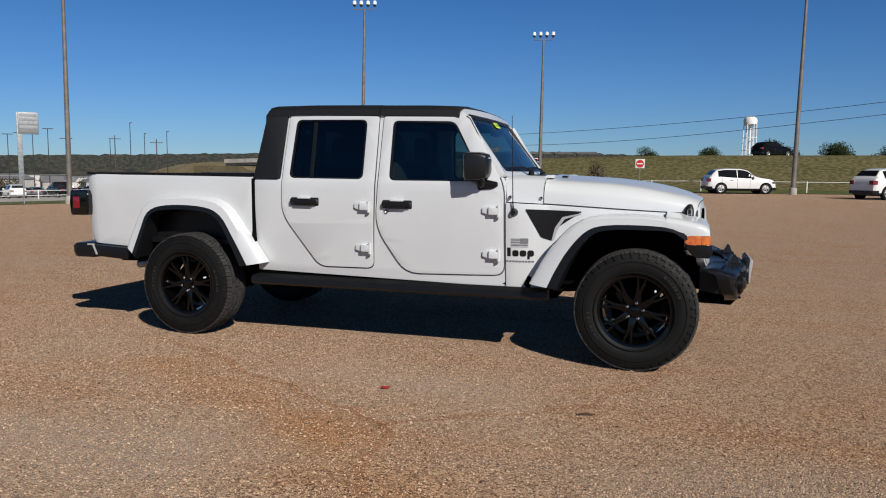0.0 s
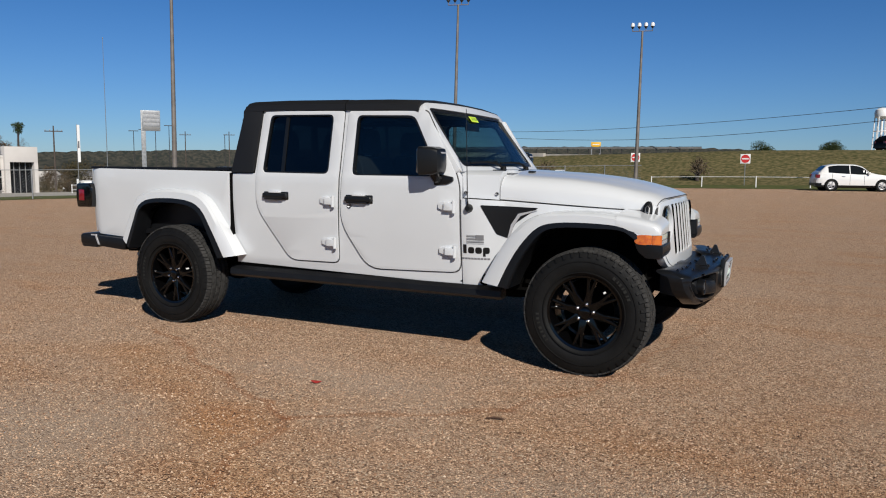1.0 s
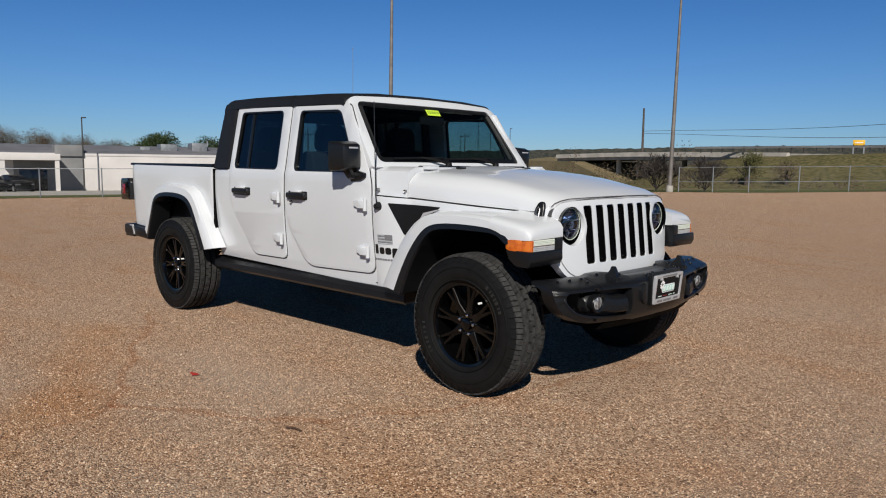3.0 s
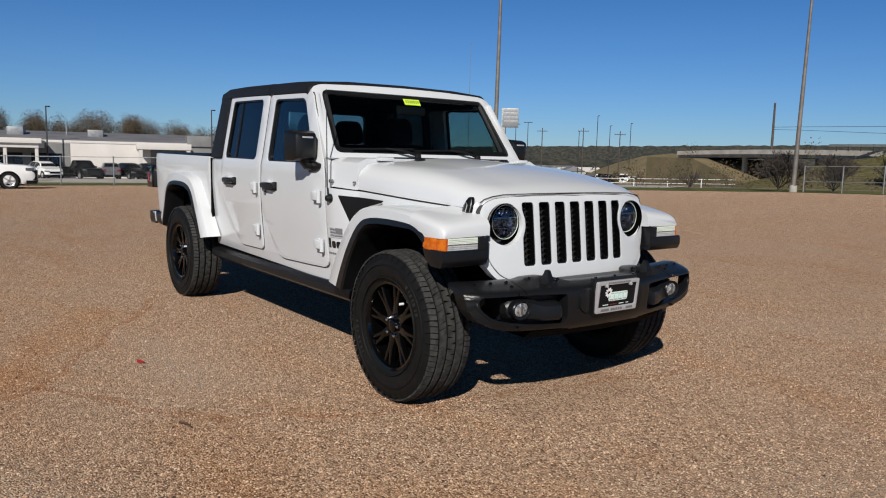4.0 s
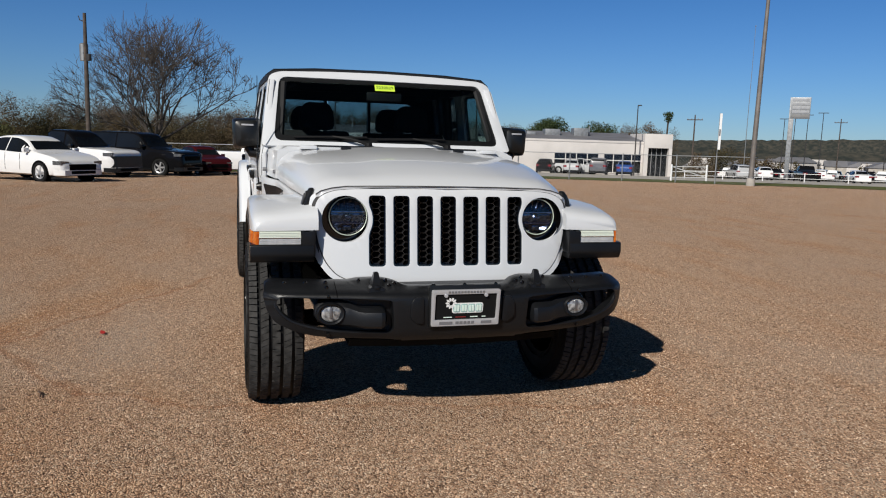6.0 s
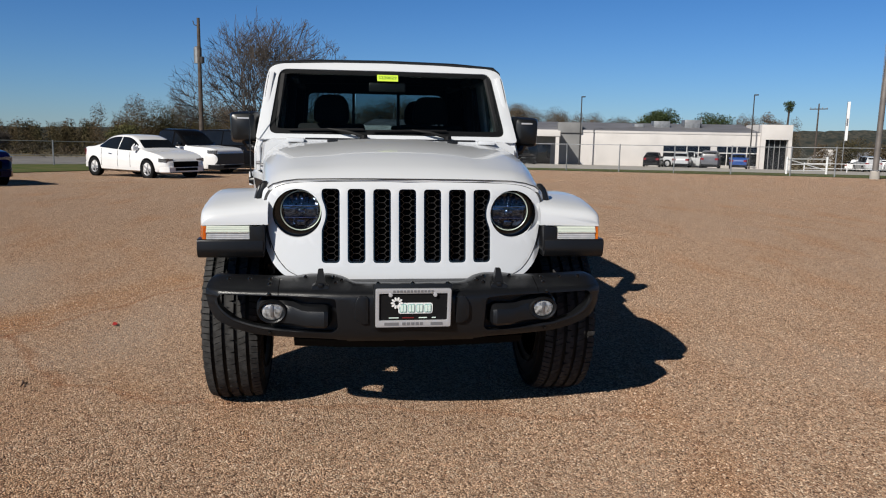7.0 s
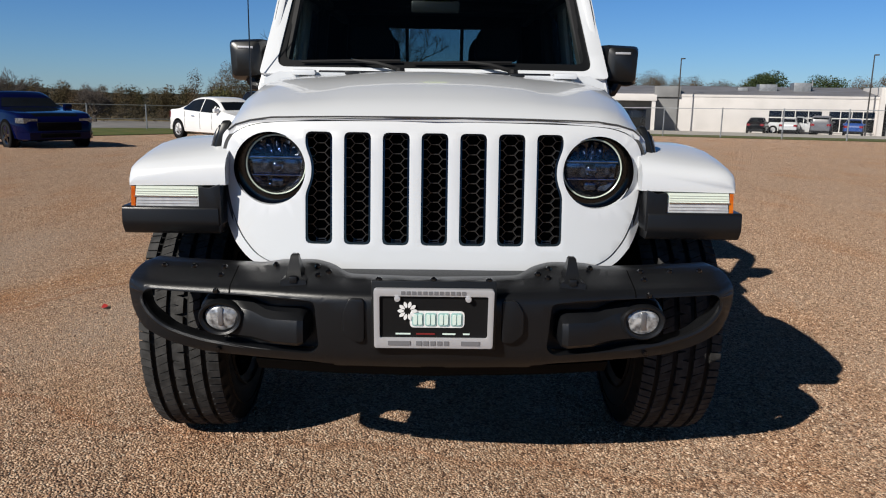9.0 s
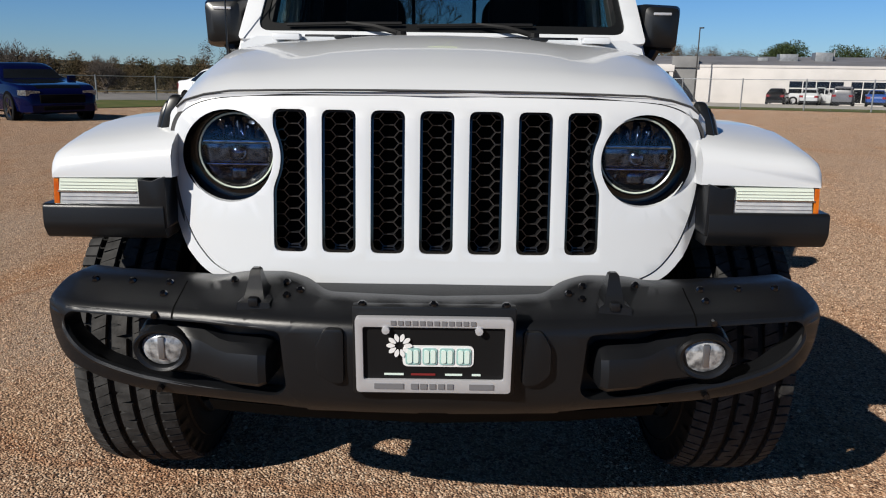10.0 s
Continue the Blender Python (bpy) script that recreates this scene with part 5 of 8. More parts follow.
# load bed
def bed_plate():
    arch = [(-4.05, 0.66), (-3.94, 0.88), (-3.82, 1.00), (-3.5, 1.04), (-3.2, 1.0), (-3.05, 0.86), (-2.965, 0.72)]
    out = [(-2.925, 0.79), (-2.925, 1.262), (-4.505, 1.275), (-4.515, 0.76), (-4.44, 0.695), (-4.06, 0.675)] + arch[1:]
    return sheet(out, [], lambda x, z: Vector((x, bed_y(z) - max(0, -4.40 - x) ** 2 * 2.5, z)), (0, -0.05, 0), ((-4.45, -4.4, -4.2, -3.5), (0.8, 0.95, 1.1, 1.2, 1.25)), 0.008)


both("bed_side", bed_plate, WHITE, truck, "white load bed side", 20)
both("bed_rail_cap", lambda: loft([[(x, y, z) for y, z in ((0.72, 1.262), (0.838, 1.270), (0.832, 1.290), (0.72, 1.288))] for x in (-4.50, -3.6, -2.93)]), BLACK_PLASTIC, truck)
part("bed_floor", box(-4.48, -2.93, -0.79, 0.79, 0.72, 0.76), BLACK_PLASTIC, truck)
part("bed_front", box(-2.96, -2.93, -0.80, 0.80, 0.62, 1.265, 0.005), WHITE, truck)
both("bed_inner", lambda: box(-4.48, -2.95, 0.70, 0.73, 0.74, 1.27), BLACK_PLASTIC, truck)
part("tailgate", prism(fillet([(-4.515, 0.74), (-4.465, 0.74), (-4.465, 1.278), (-4.52, 1.278), (-4.53, 1.2)], 0.01), "y", -0.70, 0.70, 0.008), WHITE, truck, "white tailgate, shut")
both("tailgate_side", lambda: box(-4.51, -4.45, 0.69, 0.80, 0.72, 1.265, 0.01), WHITE, truck)
both("cab_gap_seal", lambda: box(-2.93, -2.90, 0.76, 0.832, 0.60, 1.25), UNDER, truck)
tail = both("tail_light", lambda: prism(fillet([(-4.655, 0.925), (-4.475, 0.930), (-4.462, 1.00), (-4.462, 1.10), (-4.49, 1.142), (-4.655, 1.138), (-4.668, 1.03)], 0.02), "y", 0.70, 0.875, 0.02, 3), BLACK_GLOSS, truck, "black-framed tail light")
both("red_lens", lambda: box(-4.625, -4.555, 0.86, 0.8785, 0.985, 1.085, 0.008), RED_LENS, tail, "red side lens")
both("rear_lens", lambda: box(-4.674, -4.66, 0.73, 0.84, 0.96, 1.11, 0.008), RED_LENS, tail, "red rear lens")
rear_bumper = part("rear_bumper", loft([[(x, y, z) for x, z in ((x0, 0.575), (x0 - 0.02, 0.62), (x0 - 0.02, 0.665), (x0 + 0.02, 0.69), (-4.44, 0.69), (-4.44, 0.575))] for y, x0 in ((-0.86, -4.60), (-0.83, -4.66), (-0.6, -4.69), (0.0, -4.70), (0.6, -4.69), (0.83, -4.66), (0.86, -4.60))]), BLACK_PLASTIC, truck, "black rear bumper")
both("bumper_end", lambda: prism(fillet([(-4.64, 0.60), (-4.10, 0.565), (-4.07, 0.60), (-4.08, 0.668), (-4.42, 0.682), (-4.50, 0.70), (-4.64, 0.69)], 0.02), "y", 0.70, 0.862, 0.016), BLACK_PLASTIC, rear_bumper)
both("chrome_strip", lambda: prism([(-4.50, 0.69), (-4.44, 0.69), (-4.40, 0.60), (-4.415, 0.60), (-4.45, 0.678), (-4.50, 0.678)], "y", 0.855, 0.868), SILVER, rear_bumper)


# mirrors
def mirror_shell():
    b = loft([[(x, y, z) for y, z in fillet([(0.810 + d, 1.262 + d), (0.985 - d, 1.255 + d), (0.992 - d, 1.448 - d), (0.815 + d, 1.455 - d)], 0.024, 3)] for x, d in ((-1.165, 0.012), (-1.15, 0.0), (-1.06, 0.004), (-1.015, 0.018), (-0.998, 0.045))])
    return b


def mirror_arm():
    b = prism(fillet([(-1.10, 1.185), (-1.0, 1.195), (-0.955, 1.215), (-0.96, 1.245), (-1.05, 1.262), (-1.11, 1.25)], 0.01), "y", 0.815, 0.845, 0.008)
    return join(b, tube([(-1.06, 0.82, 1.225), (-1.07, 0.87, 1.232), (-1.08, 0.89, 1.275)], [0.028, 0.03, 0.034], 8))


mirrors = both("side_mirror", mirror_shell, BLACK_SATIN, truck, "black square side mirror")
both("mirror_arm", mirror_arm, BLACK_PLASTIC, mirrors)
both("mirror_glass", lambda: box(-1.170, -1.163, 0.830, 0.972, 1.275, 1.435, 0.004), CHROME, mirrors)
both("mirror_strip", lambda: box(-1.004, -0.9945, 0.862, 0.935, 1.402, 1.413, 0.003), SILVER, mirrors)


# cabin
def seat():
    b = prism(fillet([(0.05, 0.75), (0.55, 0.78), (0.57, 0.90), (0.50, 0.94), (0.06, 0.88)], 0.05), "y", -0.25, 0.25, 0.05, 3)
    back = prism(fillet([(0.0, 0.85), (0.12, 0.86), (-0.02, 1.40), (-0.14, 1.42), (-0.17, 1.36)], 0.04), "y", -0.245, 0.245, 0.06, 3)
    head = prism(fillet([(-0.135, 1.42), (0.135, 1.42), (0.128, 1.56), (0.085, 1.625), (-0.085, 1.625), (-0.128, 1.56)], 0.05), "x", -0.16, -0.05, 0.03, 3)
    post = join(tube([(-0.10, -0.07, 1.38), (-0.10, -0.07, 1.47)], 0.008, 6), tube([(-0.10, 0.07, 1.38), (-0.10, 0.07, 1.47)], 0.008, 6))
    b = join(b, back, head, post)
    return b


def moved(bm, v):
    for p in bm.verts:
        p.co += Vector(v)
    return bm


for y in (-0.37, 0.37):
    part("seat", moved(seat(), (-1.82, y, -0.02)), SEAT_CLOTH, truck, "dark cloth front seat")
    part("rear_seat", moved(seat(), (-2.62, y, -0.02)), SEAT_CLOTH, truck, "dark cloth rear seat")
part("dashboard", prism(fillet([(-0.93, 0.75), (-0.93, 1.285), (-1.02, 1.305), (-1.16, 1.28), (-1.24, 1.20), (-1.22, 1.05), (-1.12, 0.95), (-1.10, 0.75)], 0.03), "y", -0.74, 0.74, 0.02), INTERIOR, truck)
part("centre_console", box(-2.0, -1.1, -0.10, 0.10, 0.6, 0.98, 0.03), INTERIOR, truck)
ring = [Vector((-1.38 - 0.19 * math.sin(a) * 0.40, 0.37 + 0.19 * math.cos(a), 1.17 + 0.19 * math.sin(a) * 0.92)) for a in (2 * math.pi * k / 24 for k in range(25))]
part("steering_wheel", join(tube(ring, 0.015, 8), tube([(-1.38, 0.20, 1.17), (-1.38, 0.54, 1.17)], 0.016, 6), lathe([(-0.03, 0.001), (-0.03, 0.05), (0.02, 0.055), (0.02, 0.001)], 14, "x", (-1.38, 0.37, 1.17))), INTERIOR, truck, "black steering wheel")
both("roll_bar", lambda: join(tube([(-1.92, 0.66, 0.70), (-1.92, 0.69, 1.25), (-1.93, 0.655, 1.66), (-1.93, 0.60, 1.715), (-1.93, 0.0, 1.725)], 0.035, 10), tube([(-1.93, 0.62, 1.705), (-1.25, 0.60, 1.70)], 0.03, 8), tube([(-1.93, 0.62, 1.705), (-2.70, 0.62, 1.70), (-2.80, 0.66, 1.30)], 0.03, 8)), INTERIOR, truck)
part("room_mirror", box(-1.20, -1.17, -0.12, 0.12, 1.595, 1.655, 0.012), BLACK_SATIN, truck)
part("headliner", box(-2.75, -1.25, -0.66, 0.66, 1.742, 1.755), INTERIOR, truck)
both("inner_pillar", lambda: tube([(-0.97, 0.70, 1.32), (-1.22, 0.665, 1.69)], 0.022, 6), INTERIOR, truck)
both("door_card", lambda: box(-2.62, -1.0, 0.755, 0.775, 0.62, 1.235), INTERIOR, truck)


# ---- ground ----
def ground_z(x, y):
    """The lot is level round the truck and falls gently to the west; beyond it lies a shallow valley."""
    w = max(0.0, -x - 6.0)
    z = -0.026 * w * w / (w + 6.0)
    z -= 0.004 * max(0.0, y - 10.0) * max(0.0, min(1.0, -x / 15.0)) if y < 60 else 0.20 * max(0.0, min(1.0, -x / 15.0))
    far = max(0.0, math.hypot(x, y) - 60.0)
    nw = max(0.0, min(1.0, (-x) / 60.0)) * max(0.0, min(1.0, (y - 10) / 60.0))
    z -= 0.010 * nw * min(far, 120.0)
    return z


def ground_sheet():
    b = bmesh.new()
    radii = [0.0, 6, 12, 18, 25, 32, 40, 50, 62, 76, 95, 120, 160, 220, 320, 500, 900, 1800, 3600]
    n = 72
    rows = []
    for r in radii[1:]:
        rows.append([b.verts.new((r * math.cos(2 * math.pi * k / n), r * math.sin(2 * math.pi * k / n), ground_z(r * math.cos(2 * math.pi * k / n), r * math.sin(2 * math.pi * k / n)) - 0.05)) for k in range(n)])
    c = b.verts.new((0, 0, -0.05))
    for k in range(n):
        b.faces.new((c, rows[0][k], rows[0][(k + 1) % n]))
        for a, d in zip(rows, rows[1:]):
            b.faces.new((a[k], d[k], d[(k + 1) % n], a[(k + 1) % n]))
    return b


tagged(mesh_object("ground", ground_sheet(), TAN_FIELD), "dry grassland that reaches to the horizon", "ground", kind="structure")


def flat_region(outline, lift, xs, ys):
    b = bmesh.new()
    vs = [b.verts.new((p[0], p[1], 0)) for p in outline]
    bmesh.ops.triangle_fill(b, use_beauty=True, edges=[b.edges.new((vs[i], vs[(i + 1) % len(vs)])) for i in range(len(vs))])
    for v in xs:
        bmesh.ops.bisect_plane(b, geom=b.verts[:] + b.edges[:] + b.faces[:], plane_co=(v, 0, 0), plane_no=(1, 0, 0), dist=1e-4)
    for v in ys:
        bmesh.ops.bisect_plane(b, geom=b.verts[:] + b.edges[:] + b.faces[:], plane_co=(0, v, 0), plane_no=(0, 1, 0), dist=1e-4)
    for v in b.verts:
        v.co.z = ground_z(v.co.x, v.co.y) + lift
    return b


XG, YG = list(range(-60, 40, 3)), list(range(-45, 60, 3))
LOT = [(-14, -30), (-19, -20), (-24.5, -13), (-31, -10.5), (-38, -5.5), (-43.5, 2), (-42.6, 10.6), (-39, 18), (-35.8, 25.6), (-29, 34), (-21.6, 43), (-16.5, 43.8), (-11.5, 49), (-9.6, 51.5), (-7, 48), (36, 49), (38, -34), (20, -46), (-8, -46)]
tagged(mesh_object("gravel_lot", flat_region(LOT, 0.0, XG, YG), GRAVEL), "open lot of tan and rust pea gravel with worn grey patches", "gravel lot", kind="structure")


# ---- vehicles parked round the lot ----
PAINTS = {}


def paint(name, rgb, rough=0.3):
    if name not in PAINTS:
        dark = max(rgb) < 0.05
        PAINTS[name] = material(name + " car paint", rgb, 0.09 if dark else 0.28, coat=0.0 if dark else 0.5, var=0.04, scale=2, spec=0.12 if dark else 0.5)
    return PAINTS[name]


CAR_WHITE = ("white", (0.74, 0.74, 0.74))
CAR_BLACK = ("black", (0.006, 0.006, 0.007))
RIM_SILVER = material("silver alloy", (0.42, 0.42, 0.43), 0.35, 0.5)
CAR_LAMP = material("clear car lamp", (0.30, 0.31, 0.32), 0.15, 0.6, scale=25, color2=(0.10, 0.10, 0.11))
CAR_BLUE = ("deep blue", (0.0015, 0.003, 0.026))
CAR_RED = ("dark red", (0.042, 0.006, 0.008))
CAR_GREY = ("grey", (0.10, 0.10, 0.11))
CAR_SILVER = ("silver", (0.42, 0.43, 0.44))
CAR_SKY = ("mid blue", (0.02, 0.06, 0.22))

# stations from tail to nose: share of length, belt height, top height, share of half width at the top
SHAPES = {
    "sedan": (4.6, 1.80, 1.46, 0.33, [(0.0, 0.80, 0.80, 0.80), (0.02, 0.98, 0.98, 0.82), (0.10, 1.02, 1.02, 0.86), (0.17, 1.01, 1.08, 0.80), (0.30, 0.98, 1.40, 0.66), (0.42, 0.95, 1.46, 0.66), (0.52, 0.93, 1.45, 0.66), (0.60, 0.92, 1.36, 0.68), (0.72, 0.92, 1.02, 0.80), (0.78, 0.93, 0.95, 0.88), (0.92, 0.82, 0.83, 0.84), (0.98, 0.68, 0.70, 0.76), (1.0, 0.50, 0.55, 0.72)], (0.19, 0.155, 0.80), (0.20, 0.66, 0.45)),
    "crossover": (4.35, 1.81, 1.63, 0.35, [(0.0, 0.85, 0.85, 0.80), (0.02, 1.02, 1.05, 0.84), (0.06, 1.10, 1.22, 0.80), (0.14, 1.10, 1.54, 0.68), (0.30, 1.06, 1.63, 0.68), (0.48, 1.02, 1.62, 0.68), (0.58, 1.00, 1.52, 0.69), (0.70, 1.00, 1.14, 0.80), (0.76, 1.01, 1.05, 0.88), (0.92, 0.92, 0.94, 0.84), (0.98, 0.75, 0.78, 0.78), (1.0, 0.5, 0.55, 0.74)], (0.16, 0.19, 0.80), (0.15, 0.66, 0.42)),
    "large_suv": (5.1, 1.98, 1.90, 0.40, [(0.0, 1.10, 1.15, 0.84), (0.015, 1.18, 1.5, 0.80), (0.04, 1.20, 1.82, 0.76), (0.25, 1.20, 1.90, 0.76), (0.50, 1.20, 1.89, 0.76), (0.57, 1.19, 1.80, 0.77), (0.68, 1.18, 1.26, 0.84), (0.74, 1.16, 1.18, 0.90), (0.94, 1.08, 1.10, 0.90), (0.99, 0.95, 0.98, 0.86), (1.0, 0.55, 0.6, 0.84)], (0.20, 0.20, 0.82), (0.04, 0.63, 0.36)),
    "pickup": (6.2, 2.0, 1.82, 0.40, [(0.0, 1.12, 1.14, 0.92), (0.02, 1.14, 1.16, 0.94), (0.495, 1.14, 1.16, 0.94), (0.505, 1.14, 1.70, 0.76), (0.53, 1.14, 1.82, 0.76), (0.62, 1.13, 1.81, 0.76), (0.66, 1.13, 1.70, 0.77), (0.745, 1.13, 1.22, 0.84), (0.77, 1.13, 1.16, 0.90), (0.94, 1.07, 1.09, 0.90), (0.99, 0.95, 0.98, 0.86), (1.0, 0.55, 0.6, 0.84)], (0.175, 0.175, 0.84), (0.52, 0.715, 0.635)),
    "coupe": (4.75, 1.87, 1.39, 0.34, [(0.0, 0.80, 0.82, 0.82), (0.02, 0.98, 1.0, 0.84), (0.12, 1.00, 1.04, 0.84), (0.20, 0.98, 1.16, 0.72), (0.34, 0.95, 1.36, 0.64), (0.45, 0.93, 1.39, 0.64), (0.53, 0.92, 1.30, 0.66), (0.64, 0.92, 1.00, 0.82), (0.70, 0.93, 0.96, 0.88), (0.92, 0.86, 0.88, 0.86), (0.985, 0.72, 0.74, 0.82), (1.0, 0.50, 0.55, 0.80)], (0.19, 0.185, 0.80), (0.24, 0.60, 0.42)),
}
WHEEL_CACHE = {}


def smooth_table(pairs):
    """A smooth curve through the pairs that never overshoots between them."""
    x, y = np.array([p[0] for p in pairs], float), np.array([p[1] for p in pairs], float)
    h, d = np.diff(x), np.diff(y) / np.diff(x)
    m = np.zeros(len(x))
    for k in range(1, len(x) - 1):
        if d[k - 1] * d[k] > 0:
            w1, w2 = 2 * h[k] + h[k - 1], h[k] + 2 * h[k - 1]
            m[k] = (w1 + w2) / (w1 / d[k - 1] + w2 / d[k])
    m[0], m[-1] = d[0], d[-1]

    def at(v):
        k = int(np.clip(np.searchsorted(x, v) - 1, 0, len(h) - 1))
        t = min(1.0, max(0.0, (v - x[k]) / h[k]))
        return float(y[k] * (1 + 2 * t) * (1 - t) ** 2 + m[k] * h[k] * t * (1 - t) ** 2 + y[k + 1] * t * t * (3 - 2 * t) + m[k + 1] * h[k] * t * t * (t - 1))
    return at



def car_wheel(parent, x, y, r, rim_mat):
    key = (round(r, 3), rim_mat.name)
    if key not in WHEEL_CACHE:
        t = lathe([(-0.09, r * 0.62), (-0.115, r * 0.75), (-0.11, r * 0.93), (-0.08, r), (0.08, r), (0.11, r * 0.93), (0.115, r * 0.75), (0.09, r * 0.62)], 28)
        q = lathe([(-0.07, r * 0.64), (-0.10, r * 0.63), (-0.085, r * 0.54), (-0.03, r * 0.52)], 24)
        for k in range(5):
            a = 2 * math.pi * k / 5
            sp_ = box(-r * 0.09, r * 0.09, -0.098, -0.06, 0.0, r * 0.60)
            bmesh.ops.rotate(sp_, verts=sp_.verts, cent=(0, 0, 0), matrix=Matrix.Rotation(a, 3, "Y"))
            q = join(q, sp_)
        for bm_ in (t, q):
            finish(bm_)
        ms = []
        for bm_, m_ in ((t, RUBBER), (q, rim_mat)):
            me = bpy.data.meshes.new("wheel part")
            bm_.to_mesh(me)
            bm_.free()
            me.materials.append(m_)
            ms.append(me)
        d = lathe([(-0.055, 0.001), (-0.055, r * 0.56)], 20)
        me = bpy.data.meshes.new("wheel part")
        d.to_mesh(me)
        d.free()
        me.materials.append(UNDER)
        WHEEL_CACHE[key] = (*ms, me)
    e = new("wheel")
    e.parent, e.location = parent, (x, y, r)
    e.rotation_euler = (0, 0.3, math.pi if y > 0 else 0)
    for nm, me in zip(("tyre", "rim", "brake_disc"), WHEEL_CACHE[key]):
        o = new(nm, me)
        o.parent = e
    return e


def vehicle(kind, colour, x, y, heading, label, category="car", group="", lower=None, silver_rims=True, name=None):
    """A parked vehicle: shell, windows, wheels, lamps and mirrors."""
    L, W, H, r, st, (fx, rx, wheel_in), (wx0, wx1, post) = SHAPES[kind]
    root = thing(name or {"pickup": "parked_pickup", "large_suv": "parked_suv", "crossover": "parked_suv"}.get(kind, "parked_car"), pose(x, y, ground_z(x, y), 0, 0, heading), label, category, group)
    X = lambda u: (u - 0.5) * L
    hw = W / 2
    belt, top, tw = (smooth_table([(s[0], s[k]) for s in st]) for k in (1, 2, 3))
    plan = smooth_table([(0, 0.84), (0.03, 0.94), (0.12, 0.99), (0.4, 1.0), (0.80, 0.995), (0.92, 0.95), (0.98, 0.86), (1.0, 0.76)])
    us = sorted(set([round(s[0], 3) for s in st] + [round(k / 32, 3) for k in range(33)] + [0.008, 0.985, 0.993]))

    def ring(u):
        w, zb, zt, wt = hw * plan(u), belt(u), top(u), hw * tw(u) * plan(u)
        z0 = 0.22 if 0.06 < u < 0.94 else 0.30
        tall = zt > zb + 0.12
        hb = zb - z0
        half = [(w * 0.86, z0), (w * 0.965, z0 + 0.05), (w * 0.985, z0 + 0.14), (w * 0.995, z0 + 0.30 * hb), (w, z0 + 0.52 * hb), (w * 1.0, z0 + 0.70 * hb), (w * 0.985, z0 + 0.76 * hb), (w * 0.978, zb - 0.05), (w * 0.965, zb - 0.015), (w * 0.945, zb)]
        if tall:
            half += [(w * 0.945 + (wt + 0.02 - w * 0.945) * 0.5 + 0.012, zb + (zt - 0.07 - zb) * 0.5), (wt + 0.02, zt - 0.07), (wt - 0.005, zt - 0.032), (wt - 0.06, zt - 0.010)]
        else:
            half += [(w * 0.945 + (wt - w * 0.945) * k, zb + (zt - zb) * (0.6 + 0.4 * k)) for k in (0.25, 0.5, 0.75, 1.0)]
        half += [(wt * 0.72, zt + 0.001), (wt * 0.4, zt + 0.007)]
        return [(X(u), a, c) for a, c in half] + [(X(u), 0, zt + 0.01)] + [(X(u), -a, c) for a, c in half[::-1]]

    body_bm = loft([ring(u) for u in us])
    for f in body_bm.faces:
        c = f.calc_center_median()
        if lower and c.z > belt(0.5) + 0.02:
            f.material_index = 1
        elif kind in ("crossover", "large_suv") and c.z < 0.37:
            f.material_index = 2
        elif kind == "coupe" and c.x > X(0.66) and abs(c.y) < 0.48 and c.z > 0.80:
            f.material_index = 3
    body = part("body", body_bm, [paint(*colour), paint(*(lower or colour)), BLACK_PLASTIC, BLACK_GLOSS], root, angle=50)

    def side_at(u, z):
        w, zb, zt, wt = hw * plan(u) * 0.95, belt(u), top(u) - 0.07, hw * tw(u) * plan(u) + 0.02
        f = max(0, min(1, (z - zb) / max(0.05, zt - zb)))
        return w + (wt - w) * f

    def roofline(u, d):
        return max(top(u) - 0.07 - d, belt(u) + 0.03)

    spans = [(wx0, post), (post + 0.012, wx1)]
    for a, c in spans:
        us2 = [a + (c - a) * k / 6 for k in range(7)]
        lowl = [(u, belt(u) + 0.02) for u in us2]
        upl = [(u, roofline(u, 0.0)) for u in us2[::-1]]
        for s in (-1, 1):
            b = bmesh.new()
            lo = [b.verts.new((X(u), s * (side_at(u, z) + 0.016), z)) for u, z in lowl]
            hi = [b.verts.new((X(u), s * (side_at(u, z) + 0.012), z)) for u, z in upl[::-1]]
            for k in range(6):
                b.faces.new((lo[k], lo[k + 1], hi[k + 1], hi[k]) if s < 0 else (lo[k], hi[k], hi[k + 1], lo[k + 1]))
            part("side_window", b, DARK_GLASS, body)

    def glass(name_, a, c):
        b = bmesh.new()
        rows = []
        for k in range(5):
            u = a + (c - a) * k / 4
            w = hw * tw(u) * plan(u) - 0.05
            rows.append([b.verts.new((X(u) + (0.008 if name_ == "windscreen" else -0.008), yy * w, top(u) + 0.008 + (0.006 if yy == 0 else 0))) for yy in (-1, -0.5, 0, 0.5, 1)])
        for p, q in zip(rows, rows[1:]):
            for k in range(4):
                b.faces.new((p[k], q[k], q[k + 1], p[k + 1]))
        part(name_, b, DARK_GLASS, body)

    peak = [s[0] for s in st if s[2] > H * 0.93]
    front_base = min(s[0] for s in st if s[0] > peak[-1] and s[2] < belt(s[0]) + 0.14)
    glass("windscreen", peak[-1] + 0.03, front_base - 0.004)
    rear_base = max(s[0] for s in st if s[0] < peak[0] and s[2] < belt(s[0]) + 0.35)
    glass("rear_window", rear_base + 0.004, peak[0] - 0.01)
    xf, xr = X(1 - fx), X(rx)
